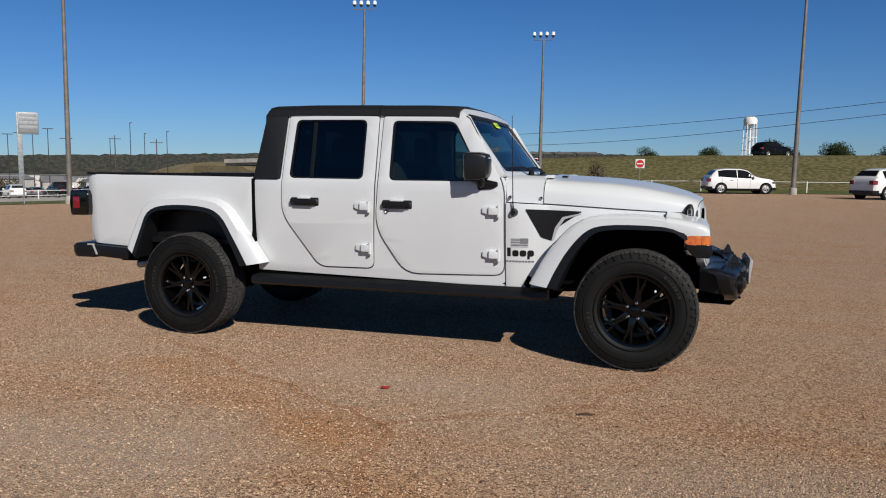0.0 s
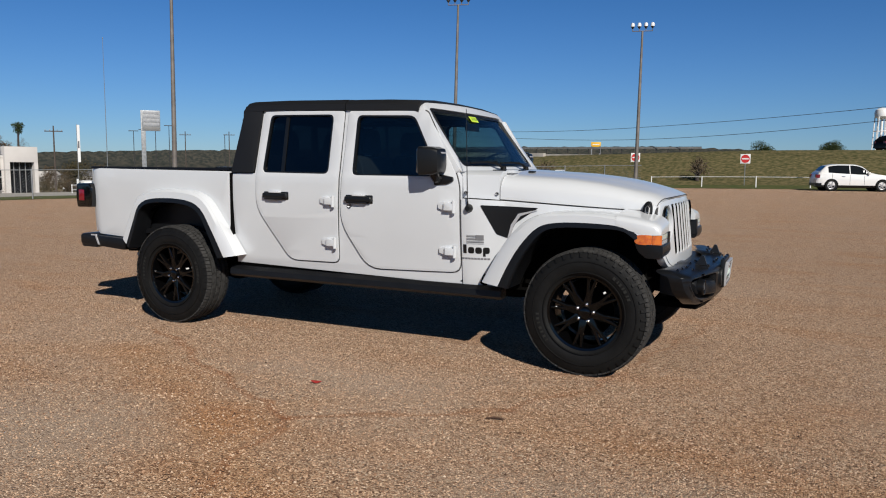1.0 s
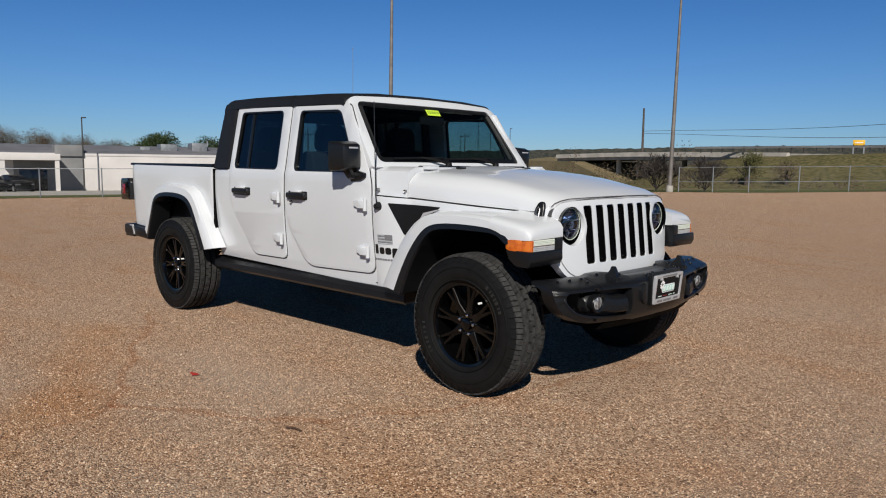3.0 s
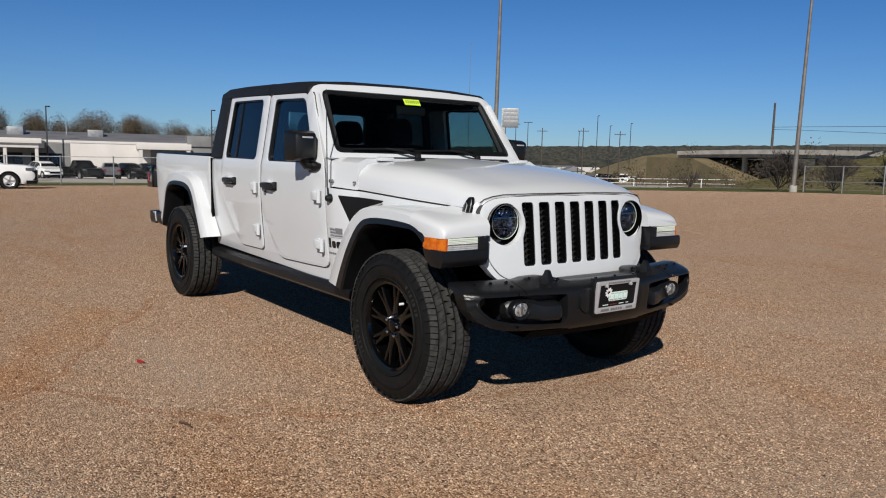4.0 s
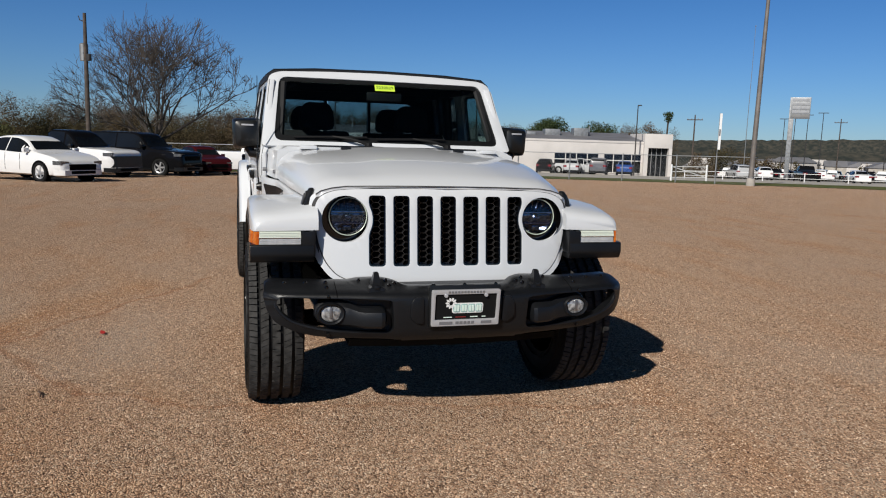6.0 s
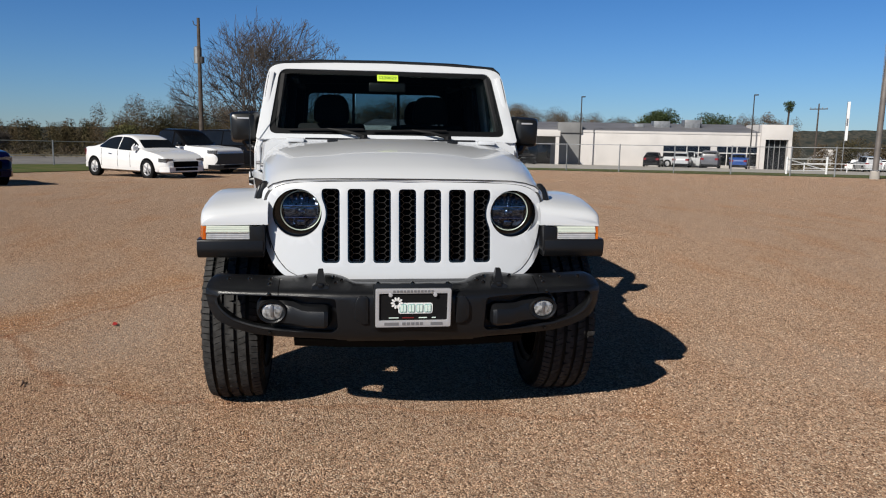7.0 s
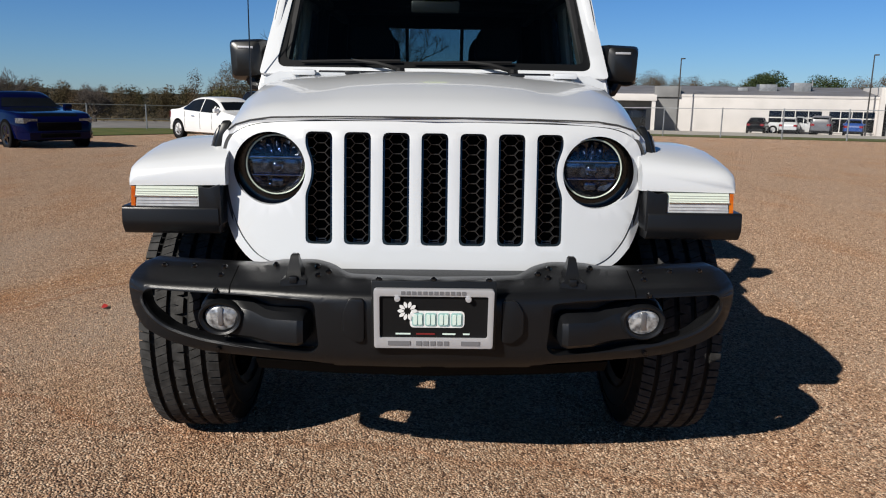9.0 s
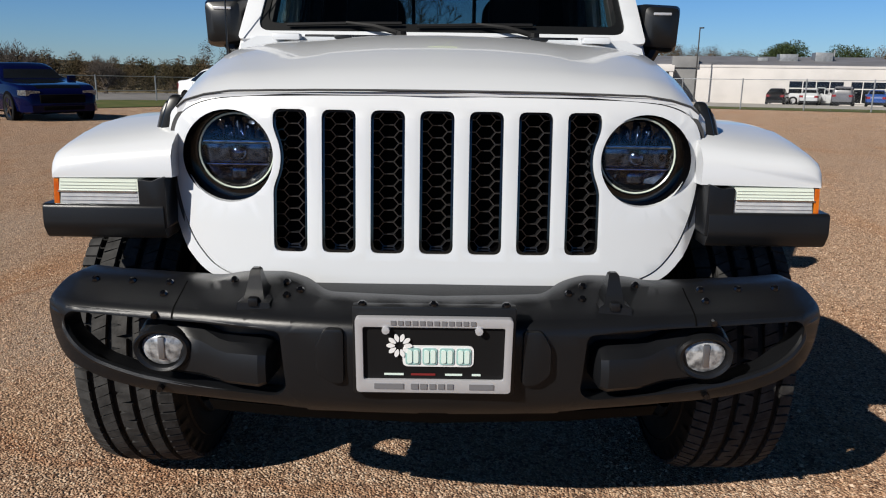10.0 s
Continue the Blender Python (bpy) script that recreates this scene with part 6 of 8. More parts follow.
    for wx in (xf, xr):
        for s in (-1, 1):
            car_wheel(root, wx, s * (hw - 0.105), r, RIM_SILVER if silver_rims else BLACK_GLOSS)
            part("wheel_arch", lathe([(s * (hw - 0.10), r + 0.045), (s * (hw + 0.003), r + 0.04), (s * (hw + 0.003), r * 0.9), (s * (hw - 0.10), r * 0.9)], 24, "y", (wx, 0, r + 0.01)), UNDER, body)
    zl = belt(0.95)
    for s in (-1, 1):
        part("headlight", loft([[(X(u) + 0.02, s * hw * plan(u) * q, z) for q, z in ((0.62, zl - 0.20), (1.015, zl - 0.18), (1.015, zl - 0.06), (0.62, zl - 0.08))] for u in (0.93, 0.965, 0.985)]), CAR_LAMP, body)
        part("tail_light", loft([[(X(u) - 0.02, s * hw * plan(u) * q, z) for q, z in ((0.66, belt(0.03) - 0.26), (1.01, belt(0.03) - 0.26), (1.005, belt(0.03) - 0.05), (0.66, belt(0.03) - 0.05))] for u in (0.0, 0.02, 0.045)]), RED_LENS, body)
        part("mirror", box(X(front_base - 0.05), X(front_base - 0.05) + 0.12, s * (hw + 0.02) - 0.1, s * (hw + 0.02) + 0.1, belt(0.6) + 0.02, belt(0.6) + 0.16, 0.03), BLACK_SATIN if lower else paint(*colour), body)
        part("door_handle", box(X(post - 0.10), X(post - 0.10) + 0.18, s * hw - 0.02, s * hw + 0.02, belt(0.4) - 0.16, belt(0.4) - 0.13, 0.008), CHROME, body)
    if kind == "pickup":
        part("grille", loft([[(X(u) + 0.035, s * hw * plan(u) * 0.97, z) for s, z in ((-1, 0.44), (1, 0.44), (1, zl - 0.19), (-1, zl - 0.19))] for u in (0.955, 0.98, 1.0)]), BLACK_PLASTIC, body, "black front grille and bumper")
    else:
        part("grille", box(X(0.985), X(1.0) + 0.02, -hw * 0.55, hw * 0.55, zl - 0.36, zl - 0.16, 0.02), UNDER, body)
    part("front_bumper", loft([[(X(u) + 0.03, s * hw * plan(u), z) for s, z in ((-1.0, 0.26), (1.0, 0.26), (1.0, 0.42), (-1.0, 0.42))] for u in (0.93, 0.97, 1.0)]), BLACK_PLASTIC if kind != "sedan" and kind != "coupe" else paint(*colour), body)
    part("lower_grille", box(X(0.99), X(1.0) + 0.045, -hw * 0.5, hw * 0.5, 0.30, 0.40, 0.02), UNDER, body)
    part("rear_bumper", loft([[(X(u) - 0.03, s * hw * plan(u), z) for s, z in ((-1.0, 0.30), (1.0, 0.30), (1.0, 0.48), (-1.0, 0.48))] for u in (0.0, 0.03, 0.07)]), BLACK_PLASTIC if kind != "sedan" else paint(*colour), body)
    for s in (-1, 1):
        for u in (wx0 + 0.05, post + 0.006, wx1 - 0.05):
            part("door_seam", loft([[(X(u) + dx, s * (hw * plan(u) * q + 0.003), z) for dx in (-0.007, 0.007)] + [(X(u) + dx, s * (hw * plan(u) * q - 0.01), z) for dx in (0.007, -0.007)] for q, z in ((0.995, 0.38), (1.0, 0.30 * belt(u) + 0.154), (1.0, 0.70 * belt(u) + 0.066), (0.975, belt(u) - 0.02))]), GAP, body)
    part("underbody", box(X(0.08), X(0.92), -hw * 0.85, hw * 0.85, 0.20, 0.45), UNDER, body)
    return root


vehicle("crossover", CAR_WHITE, 3.7, 47.0, 14, "white crossover parked side-on at the edge of the lot", "suv")
vehicle("crossover", CAR_WHITE, 11.0, 39.6, 34, "white crossover seen tail-on at the edge of the lot", "suv")
vehicle("sedan", CAR_WHITE, -24.0, -7.25, 49, "white four-door sedan parked on the gravel", "car")
vehicle("coupe", CAR_BLUE, -17.6, -10.85, 47, "deep blue sports coupe with dark wheels on the gravel", "car", silver_rims=False)
vehicle("pickup", CAR_WHITE, -29.5, -7.4, 58, "two-tone black over white pickup behind the sedan", "pickup truck", lower=CAR_BLACK)
vehicle("large_suv", CAR_BLACK, -32.6, -4.75, 60, "black large suv with bright wheels in a row", "suv")
vehicle("sedan", CAR_RED, -34.7, -2.3, 28, "small dark red car in shade beside the trucks", "car").scale = (0.82, 0.86, 0.94)
vehicle("pickup", CAR_WHITE, -37.4, -0.2, 80, "white work pickup with a long bed by the verge", "pickup truck")
for x, y, kind, colour, h, lb in ((-76.0, 34.0, "crossover", CAR_BLACK, 150, "dark crossover parked before the white building"), (-75.2, 37.0, "crossover", CAR_SILVER, 150, "silver crossover parked before the white building"),
                                  (-73.8, 39.6, "large_suv", CAR_GREY, 150, "grey off-road car parked before the white building"), (-72.2, 42.0, "crossover", CAR_SKY, 150, "blue crossover parked before the white building"),
                                  (-77.4, 19.4, "crossover", CAR_BLACK, 8, "black off-road car by the service bay"), (-78.0, 15.5, "crossover", CAR_GREY, 172, "grey off-road car by the service bay"),
                                  (-77.5, 38.6, "pickup", CAR_SILVER, 60, "silver pickup close to the showroom windows"), (-78.4, 9.7, "crossover", CAR_WHITE, 14, "white car parked beside the service bay"), (-78.4, 12.8, "pickup", CAR_BLACK, 14, "black pickup parked beside the service bay"), (-77.8, 17.5, "crossover", CAR_BLACK, 10, "dark suv parked beside the service bay"),
                                  (-80.0, 63.0, "large_suv", CAR_SILVER, 160, "silver suv at the side of the building"), (-74.0, 62.0, "crossover", CAR_WHITE, 150, "white suv at the side of the building"), (-69.0, 64.0, "pickup", CAR_BLACK, 150, "black pickup at the side of the building"), (-66.0, 68.5, "sedan", CAR_WHITE, 150, "white sedan at the side of the building")):
    vehicle(kind, colour, x, y, h, lb, "pickup truck" if kind == "pickup" else "car" if kind == "sedan" else "suv", "cars by the white building")
rng = random.Random(5)
proto = [vehicle("large_suv", CAR_WHITE, -98.0, 93.0, 130, "white off-road car in the rows of a distant car lot", "suv", "cars in the distant lot"),
         vehicle("pickup", CAR_BLACK, -101.0, 96.5, 130, "black pickup in the rows of a distant car lot", "pickup truck", "cars in the distant lot"),
         vehicle("crossover", CAR_GREY, -95.0, 96.0, 130, "grey crossover in the rows of a distant car lot", "suv", "cars in the distant lot"),
         vehicle("sedan", CAR_SILVER, -86.5, 108.0, 30, "silver sedan at the end of the distant lot", "car", "cars in the distant lot"),
         vehicle("pickup", CAR_WHITE, -104.0, 90.0, 130, "white pickup in the rows of a distant car lot", "pickup truck", "cars in the distant lot")]
for row in range(4):
    for k in range(9):
        x, y = -108 + k * 2.6 - row * 7 + rng.uniform(-0.3, 0.3), 82 + k * 3.0 + row * 4.5 + rng.uniform(-0.3, 0.3)
        if rng.random() < 0.1:
            continue
        copy_thing(rng.choice(proto[:3] + [proto[0], proto[1], proto[1], proto[4]]), pose(x, y, ground_z(x, y), 0, 0, 130 + rng.choice((0, 180))))


# ---- poles, signs, fences ----
def light_pole(x, y, h, lean=0.0, lamps=True, turn=0.0):
    z = ground_z(x, y)
    root = thing("light_pole", pose(x, y, z, 0, lean, turn), "tall tapered steel floodlight pole on a concrete base", "light pole", "floodlight poles")
    part("base", lathe([(0, 0.001), (0, 0.24), (0.40, 0.23), (0.44, 0.20), (0.44, 0.001)], 20, "z"), CONCRETE, root)
    part("pole", lathe([(0.4, 0.15), (h * 0.5, 0.12), (h, 0.075), (h, 0.001)], 14, "z"), POLE_STEEL, root)
    part("base_plate", box(-0.19, 0.19, -0.19, 0.19, 0.44, 0.48, 0.01), STEEL, root)
    if lamps:
        part("crossbar", tube([(-0.72, 0, h + 0.28), (-0.72, 0, h), (0.72, 0, h), (0.72, 0, h + 0.28)], 0.035, 6), POLE_STEEL, root)
        for k in range(4):
            xx = -0.72 + k * 0.48
            lp = part("floodlight", lathe([(h + 0.18, 0.05), (h + 0.30, 0.12), (h + 0.34, 0.15), (h + 0.36, 0.001)], 14, "z", (xx, 0, 0)), DARK_POLE, root, "dark floodlight with a pale hood")
            part("hood", lathe([(h + 0.34, 0.14), (h + 0.52, 0.13), (h + 0.60, 0.09), (h + 0.62, 0.001)], 14, "z", (xx, 0, 0)), SIGN_WHITE, lp)
            part("stem", tube([(xx, 0, h), (xx, 0, h + 0.2)], 0.03, 6), POLE_STEEL, lp)
    return root


light_pole(-32.2, 27.4, 13.6, 0.5, turn=30)
light_pole(-21.7, 43.6, 13.0, 1.0, turn=12)
light_pole(-10.5, 52.4, 11.6, 0.6, turn=8)
light_pole(6.9, 46.1, 13.5, 0.9, turn=-5)


def utility_pole(x, y, h, r=0.14, arm=True, transformer=False, label="weathered wooden utility pole"):
    z = ground_z(x, y)
    root = thing("utility_pole", pose(x, y, z, 0, 0, 35), label, "utility pole")
    part("pole", lathe([(-0.2, r), (h * 0.5, r * 0.85), (h, r * 0.62), (h, 0.001)], 10, "z"), WOOD, root)
    if arm:
        part("crossarm", box(-1.1, 1.1, -0.06, 0.06, h - 0.75, h - 0.63, 0.01), WOOD, root)
        for xx in (-1.0, -0.45, 0.45, 1.0):
            part("insulator", lathe([(h - 0.63, 0.04), (h - 0.53, 0.05), (h - 0.45, 0.02), (h - 0.45, 0.001)], 8, "z", (xx, 0, 0)), GALV, root)
    if transformer:
        part("transformer", lathe([(h - 2.7, 0.001), (h - 2.7, 0.24), (h - 1.75, 0.24), (h - 1.68, 0.15), (h - 1.66, 0.001)], 16, "z", (-0.42, 0.1, 0)), GALV, root, "grey transformer can")
        part("bracket", box(-0.3, 0.0, -0.05, 0.05, h - 2.3, h - 2.2), STEEL, root)
        part("cutout", box(0.18, 0.55, -0.08, 0.08, h - 2.75, h - 2.35, 0.02), DARK_POLE, root)
        part("fuse_arm", tube([(0, 0, h - 0.5), (-0.6, 0.0, h - 0.35), (-0.75, 0, h - 0.1)], 0.03, 5), DARK_POLE, root)
    return root


utility_pole(-45.4, -9.05, 9.0, 0.15, arm=False, transformer=True, label="wooden utility pole with a grey transformer")
utility_pole(-51.0, 92.0, 11.0, 0.20, arm=False, label="dark wooden pole beside the overpass")
utility_pole(62.0, 51.0, 14.0, 0.18, label="wooden utility pole that carries the roadside wires")
for x, y, h in ((-111.5, 108.5, 11.5), (-105.5, 114.5, 11.5), (-86.0, 60.0, 8.5), (-97.0, 116.0, 10.5)):
    utility_pole(x, y, h, 0.13, label="wooden utility pole with a crossarm")


def lot_lamp(x, y, h, double=True, turn=40):
    z = ground_z(x, y)
    root = thing("lot_lamp", pose(x, y, z, 0, 0, turn), "slim dark lamp post of a car lot", "lamp post", "slim lamp posts")
    part("post", lathe([(0, 0.09), (h, 0.06), (h, 0.001)], 8, "z"), DARK_POLE, root)
    reach = 0.9 if double else 0.42
    for s in ((-1, 1) if double else (1,)):
        part("lamp_head", box(min(0, s * reach), max(0, s * reach), -0.14, 0.14, h - 0.03, h + 0.10, 0.03), DARK_POLE, root)


for x, y, zt, dbl in ((-118.4, 101.8, 7.6, 1), (-117.2, 103.2, 7.9, 1), (-115.7, 104.8, 8.4, 1), (-114.0, 106.7, 8.8, 1), (-106.3, 114.1, 7.2, 0), (-103.6, 116.6, 10.4, 0), (-101.9, 118.6, 8.4, 0), (-98.4, 120.9, 8.9, 0), (-79.5, 26.6, 5.7, 0), (-76.0, 45.4, 6.2, 0), (-84.2, 10.9, 5.4, 0)):
    lot_lamp(x, y, zt - ground_z(x, y), bool(dbl))
# pylon sign of the distant lot, with its panels as plain bars
sz = ground_z(-102, 90)
PYLON_GREY = material("faded grey sign panel", (0.30, 0.31, 0.33), 0.5, var=0.2, scale=2)
pylon = thing("pylon_sign", pose(-102, 90, sz, 0, 0, 48), "tall grey pylon sign with pale panels", "sign")
part("column", box(-0.95, -0.2, -0.3, 0.3, 0, 10.4 - sz, 0.04), GALV, pylon)
part("cabinet", box(-0.75, 2.2, -0.35, 0.35, 6.9 - sz, 10.4 - sz, 0.06), GALV, pylon)
for k in range(5):
    part("panel", box(-0.55, 2.05, -0.39, 0.39, 7.1 - sz + k * 0.66, 7.58 - sz + k * 0.66, 0.02), WALL_GREY if k == 0 else PYLON_GREY, pylon)
fz = ground_z(-93.2, 69.1)
flag_pole = thing("feather_flag", pose(-93.2, 69.1, fz, 0, 0, 20), "tall white feather flag on a thin pole", "flag")
part("pole", tube([(0, 0, 0), (0, 0, 6.8 - fz)], [0.06, 0.04], 6), GALV, flag_pole)
part("banner", box(0.0, 0.45, -0.01, 0.01, 1.4 - fz, 6.7 - fz), SIGN_WHITE, flag_pole)
part("print_bar", box(0.1, 0.35, -0.02, 0.02, 3.4 - fz, 4.4 - fz), BADGE_GREY, flag_pole)
fz = ground_z(-90.4, 71.8)
bare_pole = thing("flag_pole", pose(-90.4, 71.8, fz), "very tall bare white flag pole", "flag pole")
part("shaft", tube([(0, 0, 0), (0, 0, 19 - fz)], [0.06, 0.025], 8), GALV, bare_pole)
part("finial", lathe([(18.9 - fz, 0.02), (19.05 - fz, 0.07), (19.2 - fz, 0.02)], 8, "z"), GALV, bare_pole)


def no_entry(x, y, z, turn):
    g = ground_z(x, y)
    root = thing("road_sign", pose(x, y, g, 0, 0, turn), "square white road sign with a red disc on a post", "road sign", "square road signs")
    part("post", box(-0.03, 0.03, 0.02, 0.06, 0, z - g + 0.3, 0.005), GALV, root)
    face = part("face", box(-0.38, 0.38, -0.01, 0.01, z - g - 0.38, z - g + 0.38, 0.004), SIGN_WHITE, root)
    part("disc", lathe([(-0.014, 0.001), (-0.014, 0.33), (-0.008, 0.33)], 28, "y", (0, 0, z - g)), SIGN_RED, face)
    part("bar", box(-0.25, 0.25, -0.02, -0.012, z - g - 0.05, z - g + 0.05), SIGN_WHITE, face)
    part("lower_face", box(-0.36, 0.36, -0.01, 0.01, z - g - 0.72, z - g - 0.42, 0.004), SIGN_WHITE, root) if x > 100 else None


no_entry(-3.3, 60.0, 2.10, 0)
no_entry(-12.1, 60.0, 2.18, 10)


def chain_fence(points, h, name, label, mid=True, pale=False, spacing=2.44):
    """Posts and pipe rails along points, with thin wire netting."""
    mat = SIGN_WHITE if pale else GALV
    root = thing(name, pose(points[0][0], points[0][1], 0), label, "fence")
    off = Vector((points[0][0], points[0][1], 0))
    k = 0
    for a, b in zip(points, points[1:]):
        a, b = Vector((*a, 0)), Vector((*b, 0))
        n = max(1, round((b - a).length / spacing))
        for i in range(n):
            p, q = a + (b - a) * i / n, a + (b - a) * (i + 1) / n
            gp, gq = ground_z(p.x, p.y), ground_z(q.x, q.y)
            P, Q = p - off, q - off
            part("post", tube([(P.x, P.y, gp - 0.1), (P.x, P.y, gp + h + 0.06)], 0.04, 6), mat, root)
            for u in ((1.0, 0.42) if mid else (1.0,)):
                part("rail", tube([(P.x, P.y, gp + h * u), (Q.x, Q.y, gq + h * u)], 0.022, 5), mat, root)
            if not pale:
                d = (Q - P)
                net = bmesh.new()
                m = max(2, int(d.length / 0.16))
                for j in range(m):
                    for s in (-1, 1):
                        u0, u1 = j / m, (j + s * h / 0.16) / m
                        z0, z1 = 0.03, h
                        if u1 > 1:
                            z1, u1 = z0 + (h - z0) * (1 - u0) / (u1 - u0), 1.0
                        if u1 < 0:
                            z1, u1 = z0 + (h - z0) * u0 / (u0 - u1), 0.0
                        A, B = P + d * u0, P + d * u1
                        g0, g1 = gp + (gq - gp) * u0, gp + (gq - gp) * u1
                        t = 0.0022
                        net.faces.new([net.verts.new(v) for v in ((A.x, A.y, g0 + z0 - t), (A.x, A.y, g0 + z0 + t), (B.x, B.y, g1 + z1 + t), (B.x, B.y, g1 + z1 - t))])
                part("netting", net, GALV, root)
    return root


WEST = [(-52, -14), (-47.5, 0), (-43.6, 10.8), (-36.9, 25.6), (-29.8, 34.4), (-22.3, 44.2), (-16.8, 44.8), (-12.2, 49.6), (-10.2, 53.0)]
chain_fence(WEST[:4] + [(-34.0, 29.2)], 1.65, "pipe_fence", "grey pipe and wire fence along the verge", mid=False, spacing=3.05)
chain_fence([(-21.4, 44.3)] + WEST[6:], 1.65, "pipe_fence", "grey pipe and wire fence below the embankment", mid=True, spacing=3.05)
chain_fence([(-9.5, 53.5), (-2, 52.5), (12, 51.5), (40, 52)], 0.75, "pipe_rail", "low white pipe rail beyond the lot", mid=False, pale=True, spacing=3.6)
chain_fence([(-56, 39), (-49, 46), (-42, 53), (-36, 60)], 0.7, "white_rail", "low white pipe rail round the distant car lot", mid=True, pale=True, spacing=3.2)
chain_fence([(-51, -3), (-45.5, -9), (-40, -16), (-33, -26), (-24, -38)], 1.3, "wire_fence", "tall grey wire fence before the brush", spacing=3.05)



def white_gate(x, y, turn):
    root = thing("pipe_gate", pose(x, y, ground_z(x, y), 0, 0, turn), "low white pipe gate with a slanted brace, shut", "gate")
    for xx in (-1.7, 1.7):
        part("post", tube([(xx, 0, -0.1), (xx, 0, 1.15)], 0.07, 8), SIGN_WHITE, root)
    for z in (0.25, 0.65, 1.0):
        part("rail", tube([(-1.65, 0, z), (1.65, 0, z)], 0.03, 6), SIGN_WHITE, root)
    part("brace", tube([(-1.6, 0.02, 0.98), (1.6, 0.02, 0.27)], 0.03, 6), SIGN_WHITE, root)


white_gate(-42.3, 30.2, 102)

# overhead wires
for pts in (((-51, 92, 6.2), (-18, 79.8, 5.65), (19, 66, 7.7), (62, 51, 13.2)), ((-51, 92, 5.9), (-15, 78.7, 4.4), (19, 66, 6.65), (62, 51, 11.5))):
    w = thing("overhead_wire", pose(0, 0, 0), "black overhead wire between two wooden poles", "wire", "overhead wires")
    part("strand", tube(spline(pts, 30), 0.03, 4), WIRE, w)

# water tower far off
wt = thing("water_tower", pose(66.5, 871, 23.0) @ Matrix.Scale(1.2, 4), "white water tower on slim legs, far away", "water tower")
part("tank", lathe([(23.5, 0.01), (24.2, 3.2), (26, 5.6), (29, 6.0), (31.5, 5.2), (33, 3.0), (33.5, 0.01)], 24, "z"), SIGN_WHITE, wt)
for k in range(6):
    a = math.pi * k / 3
    part("leg", tube([(6.6 * math.cos(a), 6.6 * math.sin(a), -20), (5.2 * math.cos(a), 5.2 * math.sin(a), 27)], 0.45, 6), SIGN_WHITE, wt)
part("riser", tube([(0, 0, -20), (0, 0, 24)], 1.0, 8), SIGN_WHITE, wt)
for k in range(2):
    part("ring_strut", tube([((6.2 - k * 0.4) * math.cos(math.pi * i / 6), (6.2 - k * 0.4) * math.sin(math.pi * i / 6), 3 + 11 * k) for i in range(13)], 0.3, 5), SIGN_WHITE, wt)


# ---- surfaces beyond the lot ----
VERGE = [(-58, -20), (-48.2, -14), (-45.7, 0), (-42.8, 10.6), (-39.2, 18), (-36.0, 25.6), (-29.2, 34.2), (-21.7, 43.2), (-16.6, 44), (-11.6, 49.2), (-9.6, 51.7), (-7, 48.2), (40, 49.2), (40, 62), (-9, 61), (-20, 56), (-30, 52), (-38, 40), (-46, 28), (-50, 14), (-54, 2), (-64, -14)]
tagged(mesh_object("verge", flat_region(VERGE, 0.012, list(range(-66, 42, 4)), YG), GRASS_STRIP), "mown verge of green and dry grass along the fence", "verge", kind="structure")
SOUTH = [(-14.2, -30), (-19.2, -20), (-24.7, -13.1), (-31.2, -10.7), (-38.2, -5.7), (-43.7, 2), (-46, 6), (-53, -2), (-47, -10), (-41.5, -17), (-34.5, -27), (-25.5, -39), (-18, -46), (-8, -46)]
tagged(mesh_object("south_verge", flat_region(SOUTH, 0.016, list(range(-56, -4, 4)), YG), GRASS_STRIP), "green mown verge between the gravel and the wire fence", "verge", kind="structure")
STREET = [(-47.2, -10), (-41.7, -17), (-34.7, -27), (-25.7, -39), (-44, -62), (-78, -50), (-88, -18), (-66, -6)]
tagged(mesh_object("side_street", flat_region(STREET, 0.004, list(range(-90, -24, 6)), list(range(-66, 0, 6))), ASPHALT), "grey asphalt beyond the wire fence", "street", kind="structure")
PARK = [(-49.8, 14), (-46, 28), (-38, 40), (-34, 48), (-52, 78), (-90, 76), (-100, 20), (-100, -8), (-64, -10), (-54, 2)]
tagged(mesh_object("parking_lot", flat_region(PARK, 0.0, list(range(-102, -28, 6)), list(range(-20, 82, 6))), CONCRETE), "pale concrete parking lot round the building", "parking lot", kind="structure")
FARLOT = [(-34, 54), (-52, 80), (-90, 78), (-150, 95), (-140, 150), (-84, 125), (-44, 80)]
tagged(mesh_object("distant_lot", flat_region(FARLOT, -0.02, list(range(-150, -28, 8)), list(range(48, 152, 8))), ASPHALT), "grey asphalt of the distant car lot", "parking lot", kind="structure")


# embankment of the highway, with the bridge beside it
def ridge(stations, profile):
    """Rings of a bank: stations are (x, y, height), the profile is (offset along +y, share of height)."""
    b = bmesh.new()
    rows = [[b.verts.new((x + random.Random(i * 7 + k).uniform(-0.2, 0.2), y + o, ground_z(x, y) - 0.1 + h * s)) for k, (o, s) in enumerate(profile)] for i, (x, y, h) in enumerate(stations)]
    for a, c in zip(rows, rows[1:]):
        for i in range(len(profile) - 1):
            b.faces.new((a[i], a[i + 1], c[i + 1], c[i]))
    return b


